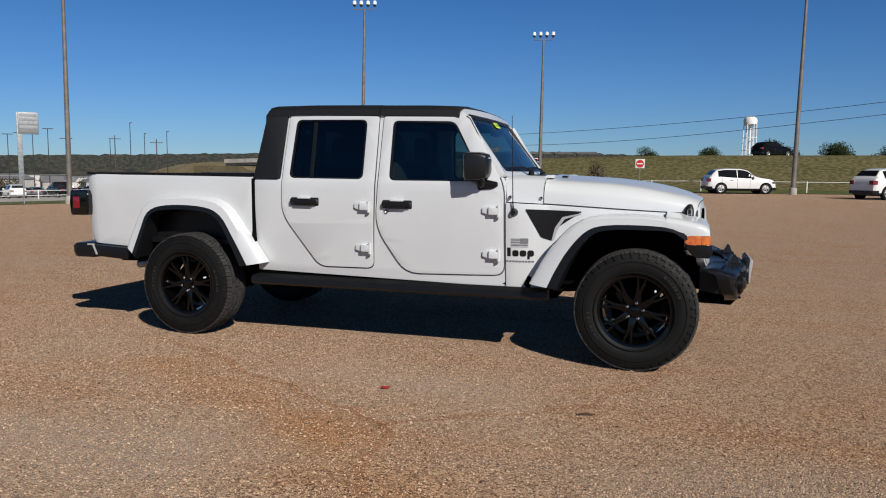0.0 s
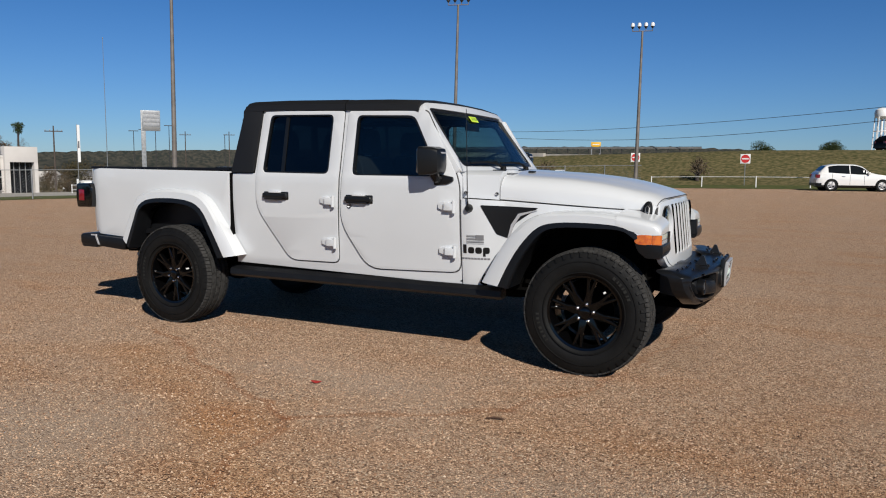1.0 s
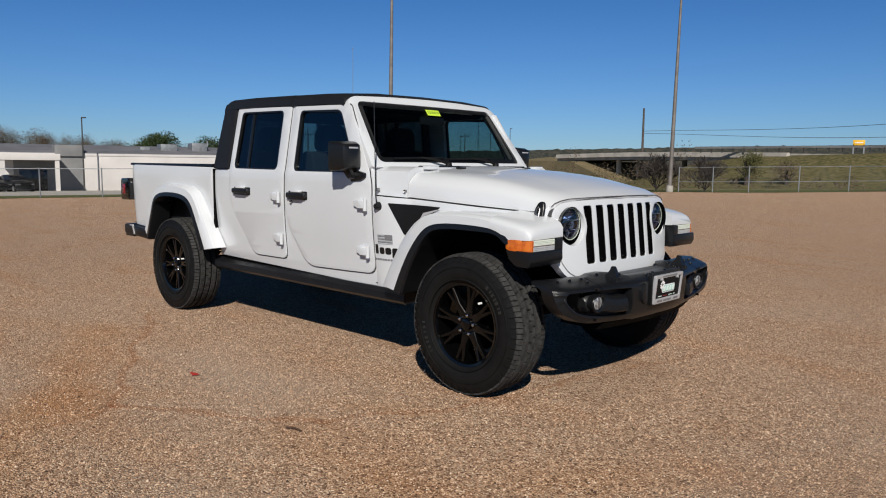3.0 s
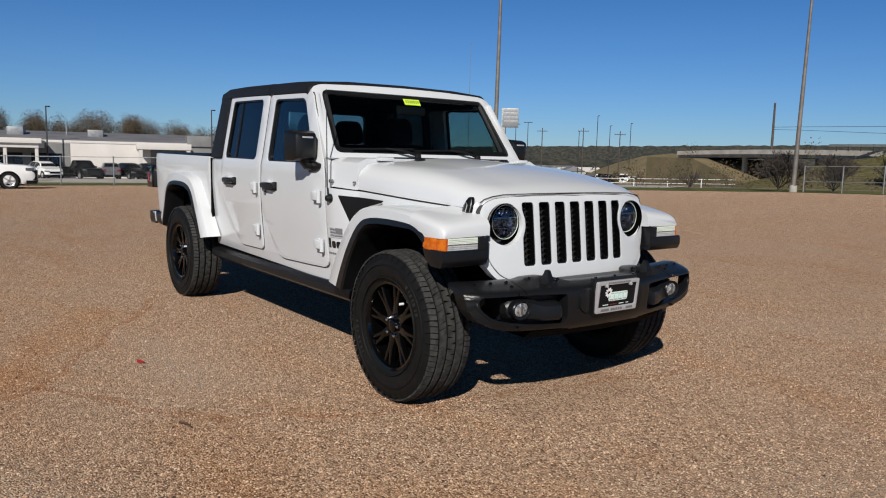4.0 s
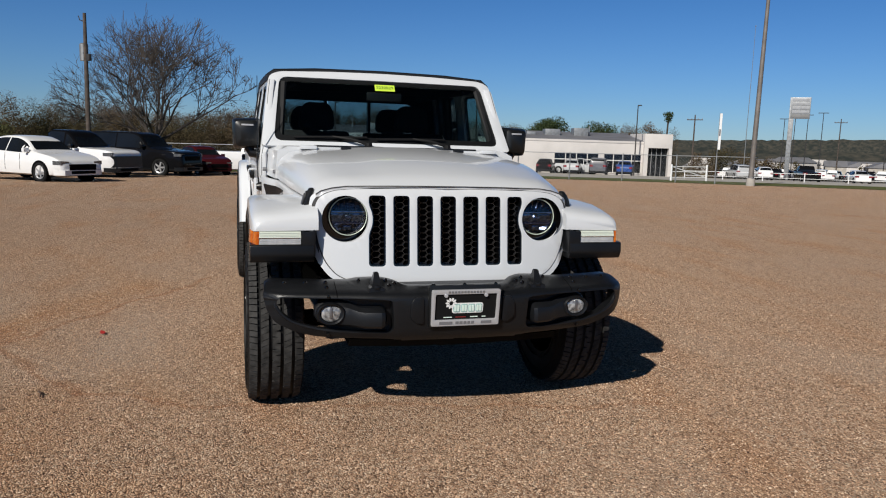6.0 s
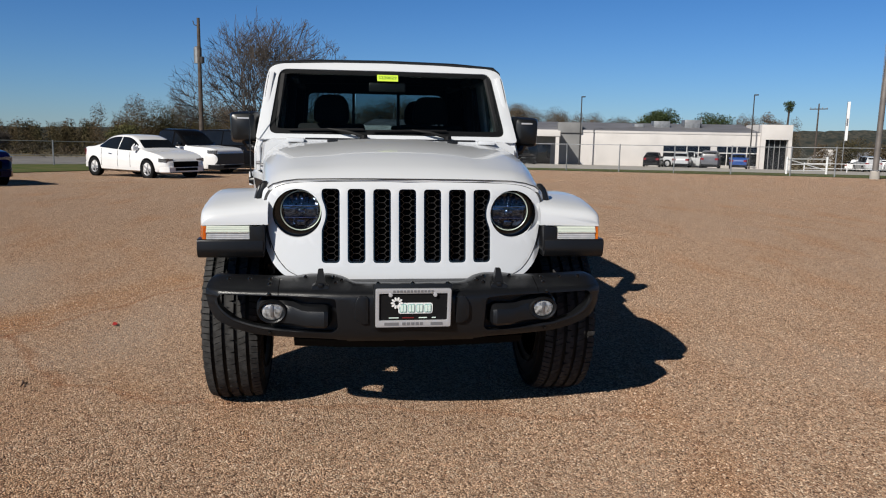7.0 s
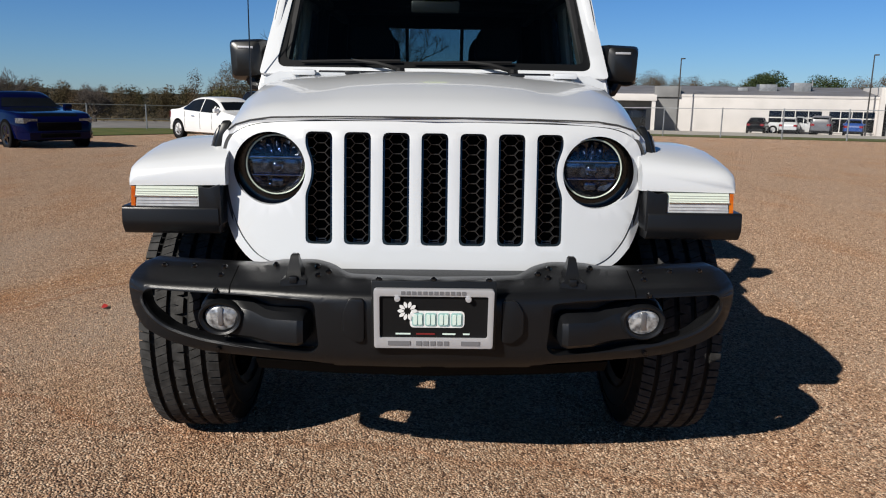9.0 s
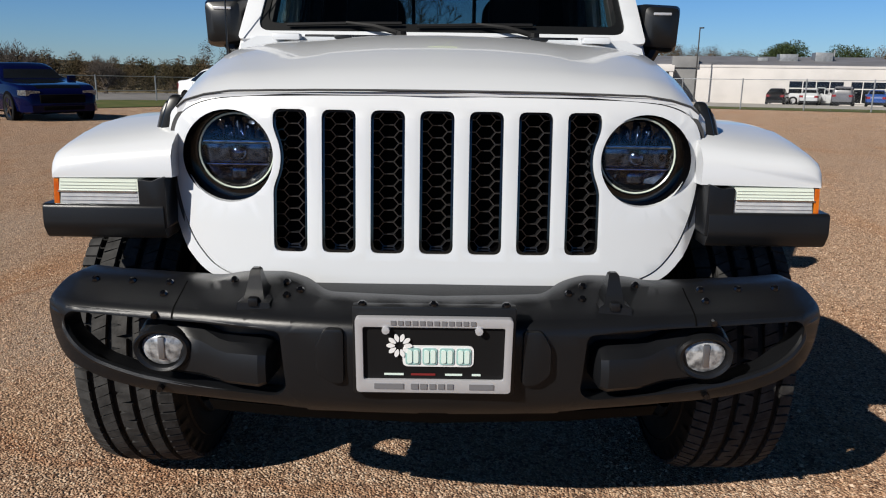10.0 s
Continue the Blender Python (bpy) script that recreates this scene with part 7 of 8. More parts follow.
BANK = [(0, 0.0), (3, 0.12), (9, 0.62), (13, 0.93), (15, 1.0), (26, 1.0), (30, 0.8), (44, 0.0)]
st = [(120 - 6 * i, 63, 3.3) for i in range(25)]
st += [(-30, 64, 3.4), (-37, 66, 2.9), (-44, 69, 1.5), (-50, 72, 0.1)]
tagged(mesh_object("embankment", ridge(st, BANK), GRASS), "grassy highway embankment in dry winter colours", "embankment", kind="structure")
st2 = [(-83, 118, 0.3), (-86, 121, 4.6), (-96, 129, 6.6), (-115, 146, 6.9), (-140, 168, 6.0), (-170, 195, 4.0), (-210, 230, 0.3)]
tagged(mesh_object("far_embankment", ridge(st2, [(-22, 0), (-17, 0.1), (-6, 0.75), (0, 0.97), (3, 1.0), (14, 1.0), (34, 0)]), TAN_FIELD), "tan grass embankment beyond the underpass", "embankment", kind="structure")
bridge = thing("overpass", pose(-33, 80, 0), "concrete highway overpass with a pale parapet", "bridge")
span, back = Vector((-28.0, 10.0, 0)), Vector((3.4, 9.4, 0))
deck_at = lambda u, w, z: tuple(span * u + back * w + Vector((0, 0, z)))
CB = [(u, 2.55 + 0.15 * math.sin(u * 3)) for u in (-0.25, 0.0, 0.25, 0.5, 0.75, 1.0, 1.15)]
part("deck", loft([[deck_at(u, w, z + h) for w, h in ((0, -0.55), (1, -0.55), (1, 0.0), (0, 0.0))] for u, z in CB]), CONCRETE, bridge)
for w in (0.0, 0.97):
    part("parapet", loft([[deck_at(u, w + o, z + h) for o, h in ((-0.03, -0.15), (0.03, -0.15), (0.02, 0.42), (-0.02, 0.42))] for u, z in CB]), CONCRETE, bridge)
for u in (0.1, 0.42, 0.72):
    for w in (0.15, 0.5, 0.85):
        p = deck_at(u, w, 0)
        part("pier", lathe([(-3, 0.35), (2.2, 0.35), (2.2, 0.001)], 10, "z", (p[0], p[1], 0)), CONCRETE, bridge)
part("abutment_slope", loft([[deck_at(u, w, z) for w, z in ((-0.25, -3), (1.2, -3), (1.2, top_), (-0.25, top_))] for u, top_ in ((0.55, -1.2), (0.92, 1.9), (1.3, 2.0))]), TAN_FIELD, bridge, "brown earth slope under the bridge end")
guard = thing("guard_rail", pose(0, 79, 0), "grey guard rail along the top of the embankment", "guard rail")
for i in range(22):
    x = -10 - i * 1.25
    part("post", box(x - 0.05, x + 0.05, -0.05, 0.05, 2.9, 3.62), DARK_POLE, guard)
part("beam", loft([[(x, o, z) for o, z in ((-0.12, 3.38), (-0.06, 3.42), (-0.12, 3.48), (-0.06, 3.54), (-0.12, 3.60), (-0.02, 3.60), (-0.02, 3.38))] for x in (-9, -37)]), WALL_GREY, guard)
ys = thing("yellow_sign", pose(-31.2, 121, 3.0, 0, 0, 15), "yellow roadside sign board beyond the highway", "sign")
part("board", box(-0.8, 0.8, -0.1, 0.1, 1.75, 2.55, 0.03), YELLOW, ys)
part("print_bar", box(-0.55, 0.55, -0.13, -0.11, 2.08, 2.22), SIGN_WHITE, ys)
for xx in (-0.7, 0.7):
    part("post", box(xx - 0.1, xx + 0.1, -0.1, 0.1, -4, 1.9), GALV, ys)
vehicle("crossover", CAR_BLACK, 9.4, 84.5, 40, "dark suv on the highway embankment", "suv").location.z = 3.2


# ---- the white building ----
A, B = Vector((-92.8, -14.0)), Vector((-76.6, 50.6))
wall_dir = (B - A).normalized()
ang = math.degrees(math.atan2(wall_dir.y, wall_dir.x))
bz = ground_z(-84, 27) - 0.05
bld = thing("showroom_building", pose(A.x, A.y, bz, 0, 0, ang), "long low white building with a grey roof and entry tower", "building")
BL = (B - A).length


part("wall", box(BL - 50.0, BL - 3.2, 0.0, 18, 0, 3.95, 0.02), WALL_WHITE, bld)
part("roof", prism([(-0.05, 4.0), (18.3, 4.0), (18.3, 4.15), (9, 5.2), (-0.05, 4.2)], "x", BL - 50.3, BL - 3.2), ROOF_GREY, bld)
part("fascia", box(BL - 50.3, BL - 3.2, -0.06, -0.02, 3.86, 4.12, 0.01), WALL_WHITE, bld)
part("entry_tower", join(box(BL - 3.4, BL, -0.5, 6, 3.4, 5.1, 0.03), box(BL - 3.4, BL - 2.9, -0.5, 6, 0, 3.4), box(BL - 0.4, BL, -0.5, 6, 0, 3.4)), WALL_WHITE, bld, "white entry tower")
part("entry_glass", box(BL - 2.9, BL - 0.4, 0.2, 0.3, 0, 3.4), DARK_GLASS, bld)
for k in range(3):
    part("entry_mullion", box(BL - 2.9 + 0.6 * (k + 1) - 0.04, BL - 2.9 + 0.6 * (k + 1) + 0.04, 0.14, 0.2, 0, 3.4), WALL_GREY, bld)
# grey panel paints the shadow by the canopy onto the white wall
part("grey_wing", box(BL - 30.3, BL - 23.7, -0.06, 0.1, 0, 3.8), WALL_GREY, bld, "white wall section coloured grey for canopy shade")
part("grey_block", box(BL - 26.4, BL - 23.6, -0.3, 4, 3.8, 5.0, 0.03), WALL_GREY, bld)
# grey again paints the shade behind the service canopy
part("grey_wing", box(BL - 49.9, BL - 38.4, -0.06, 0.1, 0, 3.8), WALL_GREY, bld, "white wall section coloured grey for canopy shade")
part("small_canopy", box(BL - 31.8, BL - 26.3, -5.0, -0.1, 3.35, 4.0, 0.03), WALL_WHITE, bld, "white entry canopy")
part("canopy_post", box(BL - 26.8, BL - 26.4, -4.9, -4.5, 0, 3.4), WALL_WHITE, bld)
part("canopy_post", box(BL - 31.6, BL - 31.2, -4.9, -4.5, 0, 3.4), WALL_WHITE, bld)
part("canopy", box(BL - 49.6, BL - 40.8, -6.0, -0.1, 3.25, 4.05, 0.03), WALL_WHITE, bld, "white service canopy")
part("canopy_edge", box(BL - 49.9, BL - 40.5, -6.3, -6.0, 3.7, 4.2, 0.02), WALL_WHITE, bld)
for k in range(4):
    part("canopy_post", box(BL - 49.4 + k * 2.75, BL - 49.1 + k * 2.75, -5.9, -5.5, 0, 3.3), WALL_WHITE, bld)
for k in range(3):
    x0 = BL - 49.5 + k * 3.7
    part("bay_door", box(x0, x0 + 2.9, -0.14, -0.09, 0.1, 2.7, 0.01), DARK_GLASS, bld)
part("service_door", box(BL - 29.8, BL - 27.2, -0.12, -0.07, 0.1, 2.4, 0.01), DARK_GLASS, bld)
for x0, x1 in ((BL - 14.15, BL - 8.85), (BL - 8.1, BL - 3.65)):
    wn = part("window", box(x0, x1, -0.05, 0.0, 0.35, 2.5, 0.01), DARK_GLASS, bld)
    part("window_sill", box(x0 - 0.1, x1 + 0.1, -0.12, -0.04, 0.24, 0.35, 0.01), WALL_WHITE, wn)
    part("transom", box(x0, x1, -0.09, -0.04, 1.72, 1.84), WALL_WHITE, wn)
    for k in range(1, 4):
        xm = x0 + (x1 - x0) * k / 4
        part("mullion", box(xm - 0.045, xm + 0.045, -0.085, -0.04, 0.35, 2.5), WALL_WHITE, wn)
for u, w, h in ((13.8, 1.9, 0.8), (10.2, 1.8, 1.0), (16.5, 1.1, 0.4), (36.0, 1.6, 0.8), (44.0, 1.6, 0.9)):
    part("roof_unit", box(BL - u - w / 2, BL - u + w / 2, 4, 6.2, 4.4, 4.6 + h, 0.05), GALV, bld, "grey rooftop unit")
for u in (9.0, 39.0, 47.0):
    part("vent_pipe", tube([(BL - u, 5, 4.5), (BL - u, 5, 5.9)], 0.08, 6), GALV, bld)
yb = thing("yellow_bin", pose(-84.4, 26.6, ground_z(-84.4, 26.6), 0, 0, ang), "yellow bollard box beside the service bay", "bin")
part("box", box(-0.5, 0.5, -0.4, 0.4, 0, 1.3, 0.06), YELLOW, yb)
part("lid", box(-0.54, 0.54, -0.44, 0.44, 1.3, 1.4, 0.03), ORANGE, yb)


# ---- plants ----
def bare_tree(name, x, y, h, spread, seed, label, levels=5, trunk_r=0.28):
    """A leafless tree: forked limbs that end in fine twigs."""
    g = random.Random(seed)
    z = ground_z(x, y)
    root = thing(name, pose(x, y, z), label, "tree")
    limbs, twigs = bmesh.new(), bmesh.new()

    def grow(p, d, length, r, lvl):
        far = Vector((p.x / (0.44 * h * spread), p.y / (0.44 * h * spread), (p.z - 0.52 * h) / (0.46 * h))).length
        if lvl > 1 and far > 1.0:
            return
        if lvl > 1 and far > 0.75:
            length *= max(0.4, 1 - 2.0 * (far - 0.75))
        pts, rs = [p], [r]
        n = 4 if lvl < 3 else 3
        for i in range(n):
            d = (d + Vector((g.uniform(-1, 1), g.uniform(-1, 1), g.uniform(-0.4, 0.7))) * (0.13 + 0.03 * lvl)).normalized()
            p = p + d * length / n
            pts.append(p)
            rs.append(r * (1 - 0.45 * (i + 1) / n))
        tube(pts, rs, 6 if lvl < 2 else (4 if lvl < 4 else 3), bm=limbs if lvl < 3 else twigs)
        if lvl >= levels:
            return
        kids = g.randint(3, 4) if lvl else 11
        for k in range(kids):
            t = g.uniform(0.45, 1.0) if lvl else g.uniform(0.75, 1.0)
            q = pts[min(n, max(1, round(t * n)))]
            axis = d.orthogonal().normalized()
            axis.rotate(Matrix.Rotation(g.uniform(0, 2 * math.pi) if lvl else 2.4 * k + g.uniform(-0.3, 0.3), 3, d))
            nd = d.copy()
            nd.rotate(Matrix.Rotation(radians(g.uniform(18, 48) if lvl else 10 + 66 * (k + g.random()) / kids), 3, axis))
            nd = (nd + Vector((0, 0, 0.10))).normalized()
            grow(q, nd, length * (g.uniform(0.58, 0.80) if lvl else g.uniform(1.2, 1.75) * spread), rs[-1] * g.uniform(0.55, 0.85) + 0.008, lvl + 1)

    grow(Vector((0, 0, -0.2)), Vector((0.02, 0, 1)), h * 0.165, trunk_r, 0)
    part("trunk", limbs, BARK, root)
    part("crown", twigs, BARK, root, "bare brown twigs")
    return root


bare_tree("bare_tree", -56.0, -6.2, 11.7, 1.42, 11, "wide leafless tree behind the parked trucks", 6, 0.27)


bare_tree("bare_shrub", -23.6, 45.2, 2.7, 1.7, 51, "sprawling leafless shrub by the light pole", 5, 0.07)
bare_tree("bare_shrub", -20.3, 45.9, 2.4, 1.7, 52, "sprawling leafless shrub by the light pole", 5, 0.06)
bare_tree("bare_sapling", -27.4, 40.6, 2.8, 0.9, 53, "thin leafless sapling on the verge", 3, 0.05)
bare_tree("bare_tree", -72.0, -33.0, 5.0, 1.0, 12, "small leafless tree in the brush", 5, 0.2)
bare_tree("bare_tree", -62.0, -35.4, 4.6, 1.3, 13, "small leafless tree in the brush", 5, 0.2)


def clumps(seed, centres, size, n, leaf):
    """Many small leaf blades round the centres, with gaps."""
    g = np.random.RandomState(seed)
    out = []
    for cx, cy, cz, rx, rz in centres:
        m = int(n * rx * rz)
        u = g.normal(size=(m, 3))
        u /= np.linalg.norm(u, axis=1)[:, None] + 1e-6
        p = u * g.uniform(0.35, 1.08, m)[:, None] * np.array([rx, rx, rz]) + np.array([cx, cy, cz])
        a, c = g.normal(size=(m, 3)) * leaf, g.normal(size=(m, 3)) * leaf
        out.append(np.stack([p, p + a, p + a * 0.5 + c], 1))
    v = np.concatenate(out).reshape(-1, 3)
    verts, faces = v.tolist(), np.arange(len(v)).reshape(-1, 3).tolist()
    me = bpy.data.meshes.new("leaves")
    me.from_pydata(verts, [], faces)
    return me


def leafy_tree(x, y, h, w, seed, label, mat=LEAF, name="evergreen_tree", base=None, n=42):
    g = random.Random(seed)
    z = ground_z(x, y) if base is None else base
    root = thing(name, pose(x, y, z), label, "tree")
    trunk = tube([(0, 0, -0.3), (g.uniform(-0.2, 0.2), 0, h * 0.3), (0, g.uniform(-0.3, 0.3), h * 0.7)], [w * 0.07, w * 0.05, w * 0.02], 6)
    for k in range(5):
        a = g.uniform(0, 6.28)
        trunk = tube([(0, 0, h * (0.25 + 0.06 * k)), (w * 0.3 * math.cos(a), w * 0.3 * math.sin(a), h * (0.5 + 0.06 * k))], [w * 0.03, w * 0.012], 4, bm=trunk)
    part("trunk", trunk, BARK, root)
    cs = []
    for k in range(14):
        a, q = g.uniform(0, 6.28), g.uniform(0, 0.34) * w
        s = w * g.uniform(0.16, 0.28)
        cs.append((q * math.cos(a), q * math.sin(a), h * g.uniform(0.38, 0.86), s, s * g.uniform(0.7, 1.0)))
    me = clumps(seed, cs, 1, n, 0.085 * max(1, w / 5))
    me.materials.append(mat)
    crown = new("crown", me)
    crown.parent = root
    return root


def brush(name, pts, h0, h1, seed, mat, label, step=1.3, n=26, leaf=0.22, depth=3.0, base=0.0):
    """A ragged belt of scrub along points."""
    g = random.Random(seed)
    cs = []
    for a, b in zip(pts, pts[1:]):
        a, b = Vector(a), Vector(b)
        m = int((b - a).length / step)
        for i in range(m):
            p = a + (b - a) * (i + g.random()) / m
            x, y = p.x + g.uniform(-depth, depth), p.y + g.uniform(-depth, depth)
            hh = g.uniform(h0, h1) * (0.75 + 0.50 * noise.noise(Vector((x * 0.05, y * 0.05, seed))))
            r = hh * g.uniform(0.22, 0.36)
            z = ground_z(x, y) + base
            for k in range(2 + int(hh > 3)):
                cs.append((x + g.uniform(-0.6, 0.6), y + g.uniform(-0.6, 0.6), z + hh * (0.25 + 0.32 * k), r * (1 - 0.15 * k), hh * 0.28))
    me = clumps(seed, cs, 1, n, leaf)
    me.materials.append(mat)
    return tagged(new(name, me), label, "brush", kind="stuff")


brush("brush_belt", [(-112, -20), (-103, -42), (-90, -60), (-72, -75)], 3.3, 5.4, 3, BUSH, "belt of mixed winter brush behind the wire fence", 0.7, 420, 0.085)
brush("back_brush", [(-134, -14), (-122, -46), (-100, -74), (-76, -92)], 4.4, 6.6, 46, BUSH, "dark far belt of winter trees", 0.6, 240, 0.13)
brush("brown_brush", [(-90, 0), (-80, -20), (-68, -36), (-54, -52)], 1.6, 2.8, 4, BROWN_BRUSH, "bare brown brush along the wire fence", 0.7, 420, 0.06)
brush("tree_belt", [(-112, -24), (-122, -6), (-122, 20)], 8.2, 10.0, 6, BROWN_BRUSH, "bare trees behind the white building", 0.5, 520, 0.07)
brush("far_tree_belt", [(-122, 19), (-116, 49)], 8.4, 10.0, 16, BROWN_BRUSH, "brown bare trees above the building roof", 0.5, 520, 0.07)
brush("low_tree_belt", [(-116, 48), (-110, 72)], 6.2, 7.4, 14, BROWN_BRUSH, "low bare trees behind the white building", 0.8, 360, 0.08)
brush("dark_thicket", [(-98, -30), (-106, -14), (-108, 2)], 5.5, 8.0, 15, BUSH, "dark olive thicket behind the parked trucks", 0.55, 420, 0.075)
brush("highway_trees", [(-25, 205), (20, 190), (80, 176), (130, 160)], 3.0, 4.6, 44, BUSH, "low dark trees beyond the highway", 1.4, 60, 0.25, base=2.2)
brush("valley_trees", [(-150, 190), (-190, 230), (-170, 130), (-230, 190), (-260, 260), (-190, 300)], 2.5, 5.0, 45, BUSH, "scattered dark trees in the valley", 2.6, 40, 0.3, 16)
brush("roadside_brush", [(-30, 55), (-22, 58), (-12, 61)], 0.8, 2.0, 8, BROWN_BRUSH, "leafless brush beyond the fence", 0.6, 110, 0.10, 1.8)
brush("underpass_brush", [(-34, 44), (-27, 48), (-21, 50)], 2.0, 3.0, 9, BROWN_BRUSH, "tangled bare brush near the underpass", 0.8, 230, 0.06, 1.6)
brush("valley_brush", [(-62, 98), (-72, 92), (-84, 100), (-60, 110)], 1.5, 3.5, 10, BROWN_BRUSH, "brown brush under the overpass", 1.0, 30, 0.2, 4)
brush("side_trees", [(-110, 74), (-118, 92), (-130, 112)], 3.8, 5.4, 12, BUSH, "dark trees between the building and the distant lot", 0.9, 180, 0.13)
for x, y, h, w, s in ((-111.5, 49.0, 9.0, 8.5, 21), (-107.0, 57.5, 8.5, 7.0, 22)):
    leafy_tree(x, y, h, w, s, "round dark evergreen tree behind the white building", n=420)
leafy_tree(-100.0, 62.5, 8.6, 4.6, 23, "bare brown tree behind the entry tower", BROWN_BRUSH, "bare_tree", n=420)
palm = thing("palm_tree", pose(-97.5, 63.0, ground_z(-97.5, 63.0)), "tall thin palm with a small tuft behind the building", "tree")
part("trunk", tube([(0, 0, -0.3), (0.1, 0, 5), (0.3, 0, 9.0)], [0.2, 0.15, 0.12], 7), BARK, palm)
tuft = clumps(25, [(0.3, 0, 9.2, 0.75, 0.55), (0.3, 0, 8.6, 0.5, 0.5)], 1, 900, 0.12)
tuft.materials.append(LEAF)
new("crown", tuft).parent = palm
leafy_tree(-25.6, 66.0, 3.6, 3.4, 26, "small olive evergreen bush on the bank", LEAF_OLIVE, "evergreen_bush", n=260)
leafy_tree(-22.0, 66.0, 2.4, 3.0, 27, "small leafless bush on the bank", BROWN_BRUSH, "bare_bush", n=160)
leafy_tree(-7.6, 66.0, 2.6, 2.8, 28, "small leafless bush on the bank", BROWN_BRUSH, "bare_bush", n=160)
for x, y, w, s in ((22, 190, 11, 31), (34, 185, 9, 32), (46, 180, 10, 33), (6, 195, 8, 34), (60, 178, 11, 35), (-8, 200, 7, 36)):
    leafy_tree(x, y, 6.2, w, s, "dark trees beyond the highway", n=260, base=1.5)
leafy_tree(-76.0, -22.0, 3.6, 3.8, 41, "olive green tree in the brush", LEAF_OLIVE, n=500)


# ---- distance ----
def hills(r, h, seed, a0, a1, n=160, lift=0.0):
    b = bmesh.new()
    rows = []
    for i in range(n + 1):
        a = radians(a0 + (a1 - a0) * i / n)
        fade = min(1, i / 8, (n - i) / 8)
        e = h * (0.55 + 0.45 * noise.noise(Vector((math.cos(a) * 3, math.sin(a) * 3, seed))) + 0.06 * noise.noise(Vector((a * 60, seed, 0))) + 0.05 * noise.noise(Vector((a * 220, seed, 1)))) * fade
        rows.append([b.verts.new(((r + d) * math.cos(a), (r + d) * math.sin(a), z + lift)) for d, z in ((-80, -30), (0, max(e, 0.5)), (60, -10))])
    for p, q in zip(rows, rows[1:]):
        for k in range(2):
            b.faces.new((p[k], p[k + 1], q[k + 1], q[k]))
    return b


ridge_line = table([(90, 1.2), (100, 1.55), (113, 1.45), (121, 1.28), (128, 1.12), (134, 0.98), (138, 0.90), (144, 0.68), (150, 0.55), (165, 0.35), (175, 0.3)])
HB = hills(1150, 40, 3.0, 88, 175, 260)
for v in HB.verts:
    if v.co.z > 0:
        az_ = math.degrees(math.atan2(v.co.y, v.co.x))
        v.co.z = 1.3 + 1150 * math.tan(radians(ridge_line(az_))) + 2.2 * noise.noise(Vector((az_ * 1.7, 2, 0))) + 1.4 * noise.noise(Vector((az_ * 7.0, 5, 0)))
tagged(mesh_object("backdrop_hills", HB, HILL), "low wooded hills on the horizon", "hills", kind="structure")
tagged(mesh_object("backdrop_woods", hills(420, 3.6, 8.0, 60, 205), HILL), "dark line of distant woods", "woods", kind="structure")
tagged(mesh_object("backdrop_south_woods", hills(500, 8.0, 5.0, 200, 420), HILL), "dark line of distant woods", "woods", kind="structure")
# pale sheds in the valley
for i in range(44):
    a, d = radians(rng.uniform(122, 146)), rng.uniform(230, 380)
    x, y = d * math.cos(a), d * math.sin(a)
    w, l, h = rng.uniform(4, 9), rng.uniform(6, 18), rng.uniform(2.5, 4.5)
    z = ground_z(x, y)
    sh = thing("distant_shed", pose(x, y, z, 0, 0, rng.uniform(0, 180)), "pale distant building in the valley", "building", "distant buildings")
    part("wall", box(-l / 2, l / 2, -w / 2, w / 2, -1, h), rng.choice((WALL_WHITE, CONCRETE, WALL_WHITE)), sh)
    part("roof", prism([(-w / 2 - 0.3, h), (w / 2 + 0.3, h), (0, h + w * 0.22)], "x", -l / 2 - 0.3, l / 2 + 0.3), rng.choice((ROOF_GREY, WALL_WHITE)), sh)
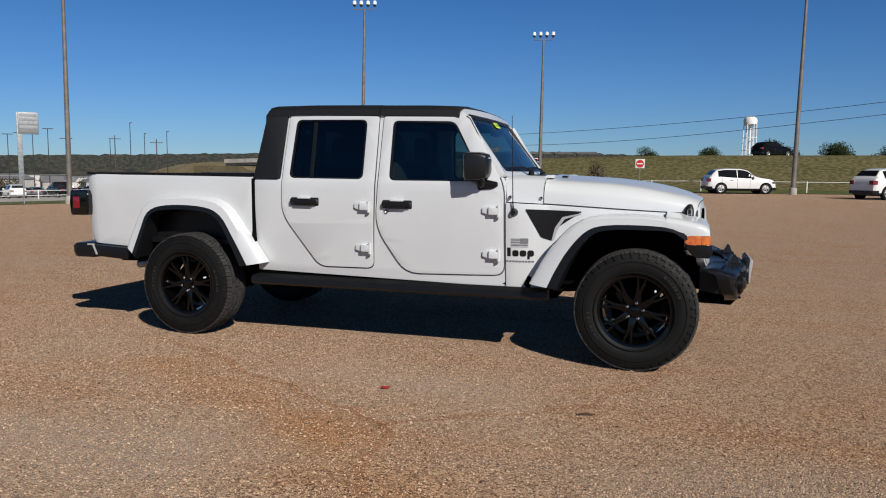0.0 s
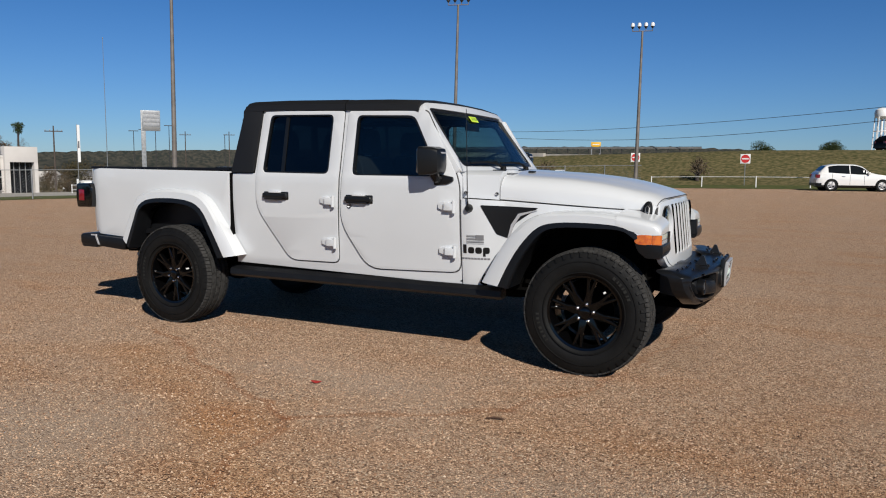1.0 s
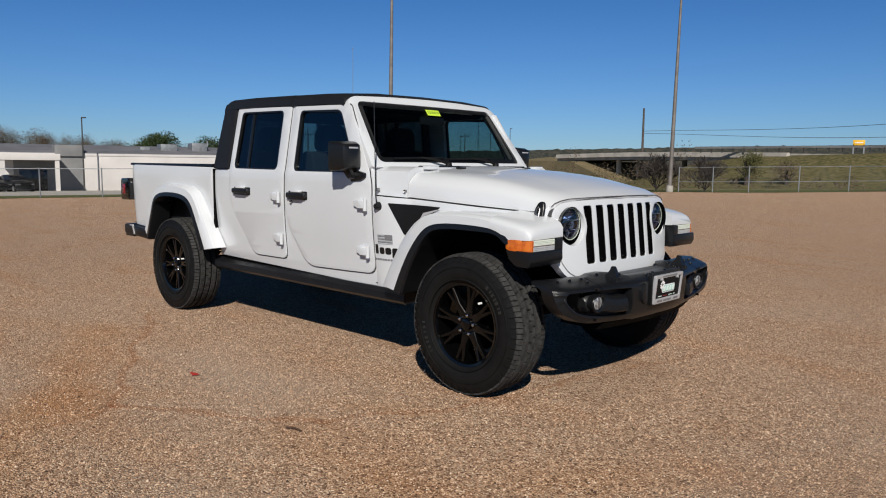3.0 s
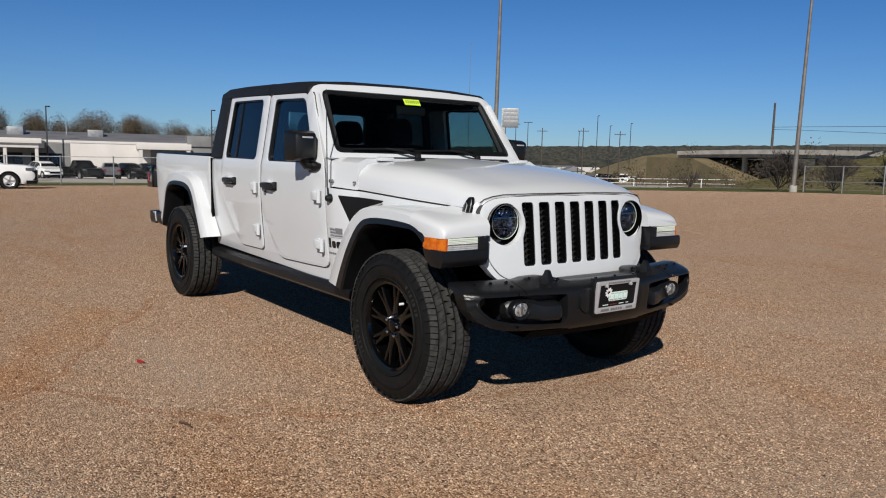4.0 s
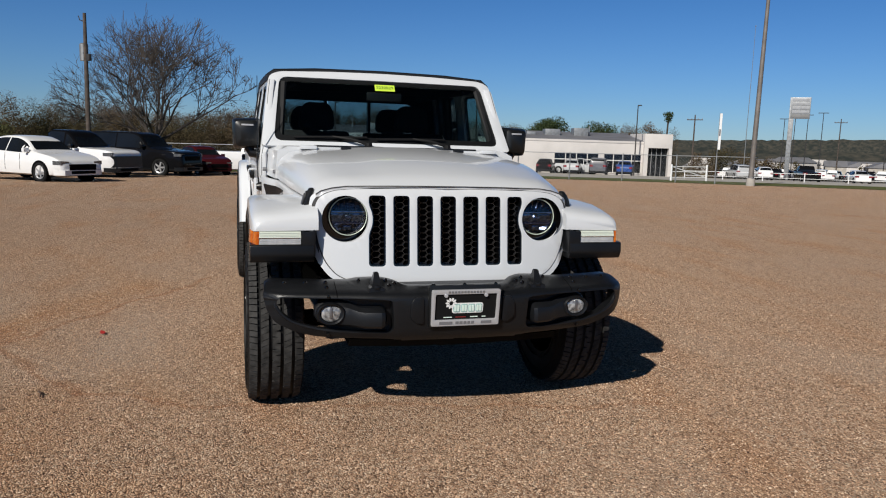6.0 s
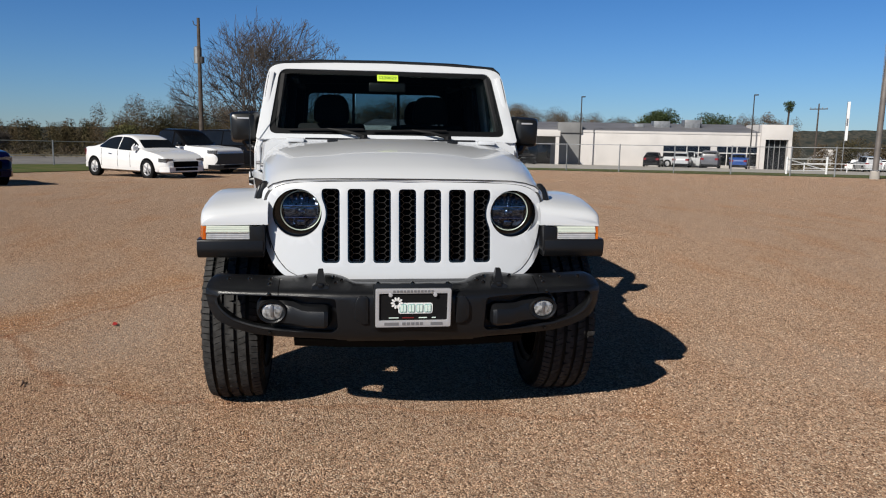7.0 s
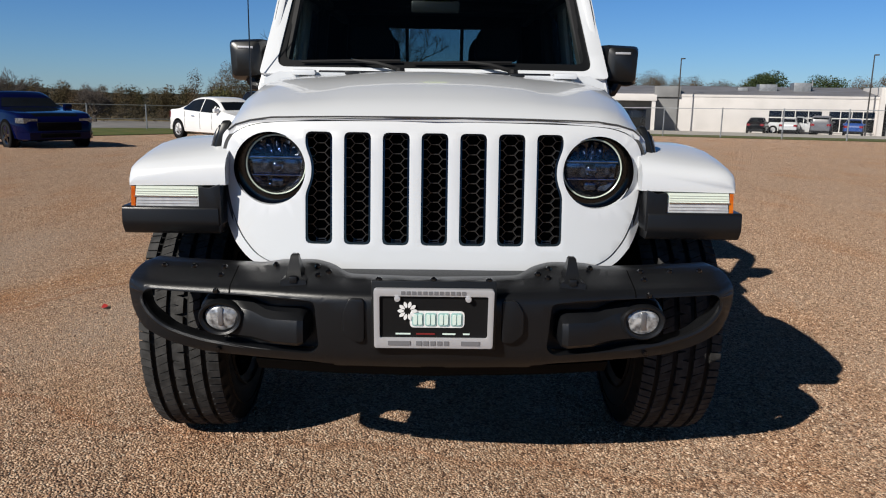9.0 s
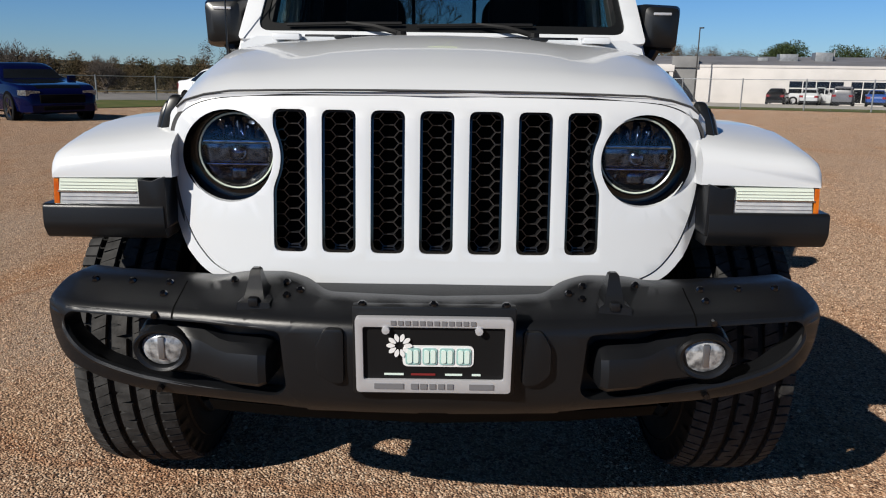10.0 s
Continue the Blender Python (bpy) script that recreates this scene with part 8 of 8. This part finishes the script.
# small things on the gravel
lf = thing("fallen_leaf", pose(-1.40, -1.83, 0.004, 8, 6, 30), "small curled red leaf on the gravel", "leaf")
part("blade", sheet(fillet([(-0.035, 0.0), (-0.01, 0.018), (0.03, 0.006), (0.038, -0.004), (0.0, -0.02)], 0.008), [], lambda x, y: Vector((x, y, 0.006 + 6 * x * x)), (0, 0, 0.002)), RED_LEAF, lf)
tw = thing("dry_twig", pose(-0.18, -1.945, 0.004, 0, 0, 20), "short dark twig on the gravel", "twig")
part("stem", tube([(-0.05, 0, 0.006), (0.0, 0.004, 0.010), (0.05, -0.008, 0.006)], [0.005, 0.006, 0.003], 6), STICK, tw)


# ---- loose pebbles on the near gravel ----
def pebbles(seed, count, x0, x1, y0, y1):
    g = np.random.RandomState(seed)
    c = np.stack([g.uniform(x0, x1, count), g.uniform(y0, y1, count)], 1)
    c = c[(np.abs(c[:, 1]) > 0.5) | (c[:, 0] > 0.7) | (c[:, 0] < -4.8)]
    edge = np.minimum(np.minimum(c[:, 0] - x0, x1 - c[:, 0]), np.minimum(c[:, 1] - y0, y1 - c[:, 1]))
    c = c[g.uniform(size=len(c)) < np.clip(edge / 3.0, 0, 1) ** 1.3]
    n = len(c)
    size = g.uniform(0.0026, 0.0062, n) * (1 + 0.5 * (g.uniform(size=n) > 0.93))
    turn = g.uniform(0, 2 * np.pi, n)
    base = np.array([[1, 0, 0.25], [0.25, 0.8, 0.3], [-0.9, 0.3, 0.2], [-0.5, -0.75, 0.3], [0.55, -0.7, 0.2], [0.05, 0.0, 0.95]])
    tri = np.array([[0, 1, 5], [1, 2, 5], [2, 3, 5], [3, 4, 5], [4, 0, 5]])
    cs, sn = np.cos(turn)[:, None], np.sin(turn)[:, None]
    v = base[None] * (size[:, None, None] * g.uniform(0.75, 1.25, (n, 6, 1)))
    x = v[:, :, 0] * cs - v[:, :, 1] * sn * g.uniform(0.6, 1.0, (n, 1)) + c[:, :1]
    y = v[:, :, 0] * sn + v[:, :, 1] * cs + c[:, 1:]
    z = v[:, :, 2] * 1.1 - 0.0005
    verts = np.stack([x, y, z], 2).reshape(-1, 3)
    faces = (tri[None] + 6 * np.arange(n)[:, None, None]).reshape(-1, 3)
    me = bpy.data.meshes.new("pebbles")
    me.from_pydata(verts.tolist(), [], faces.tolist())
    me.materials.append(PEBBLE)
    return tagged(new("loose_pebbles", me), "loose tan, rust and grey pebbles on the gravel", "pebbles", kind="stuff")


pebbles(77, 330000, -8.0, 6.5, -8.0, 6.0)
pebbles(78, 120000, -3.0, 6.0, -6.5, 3.0)
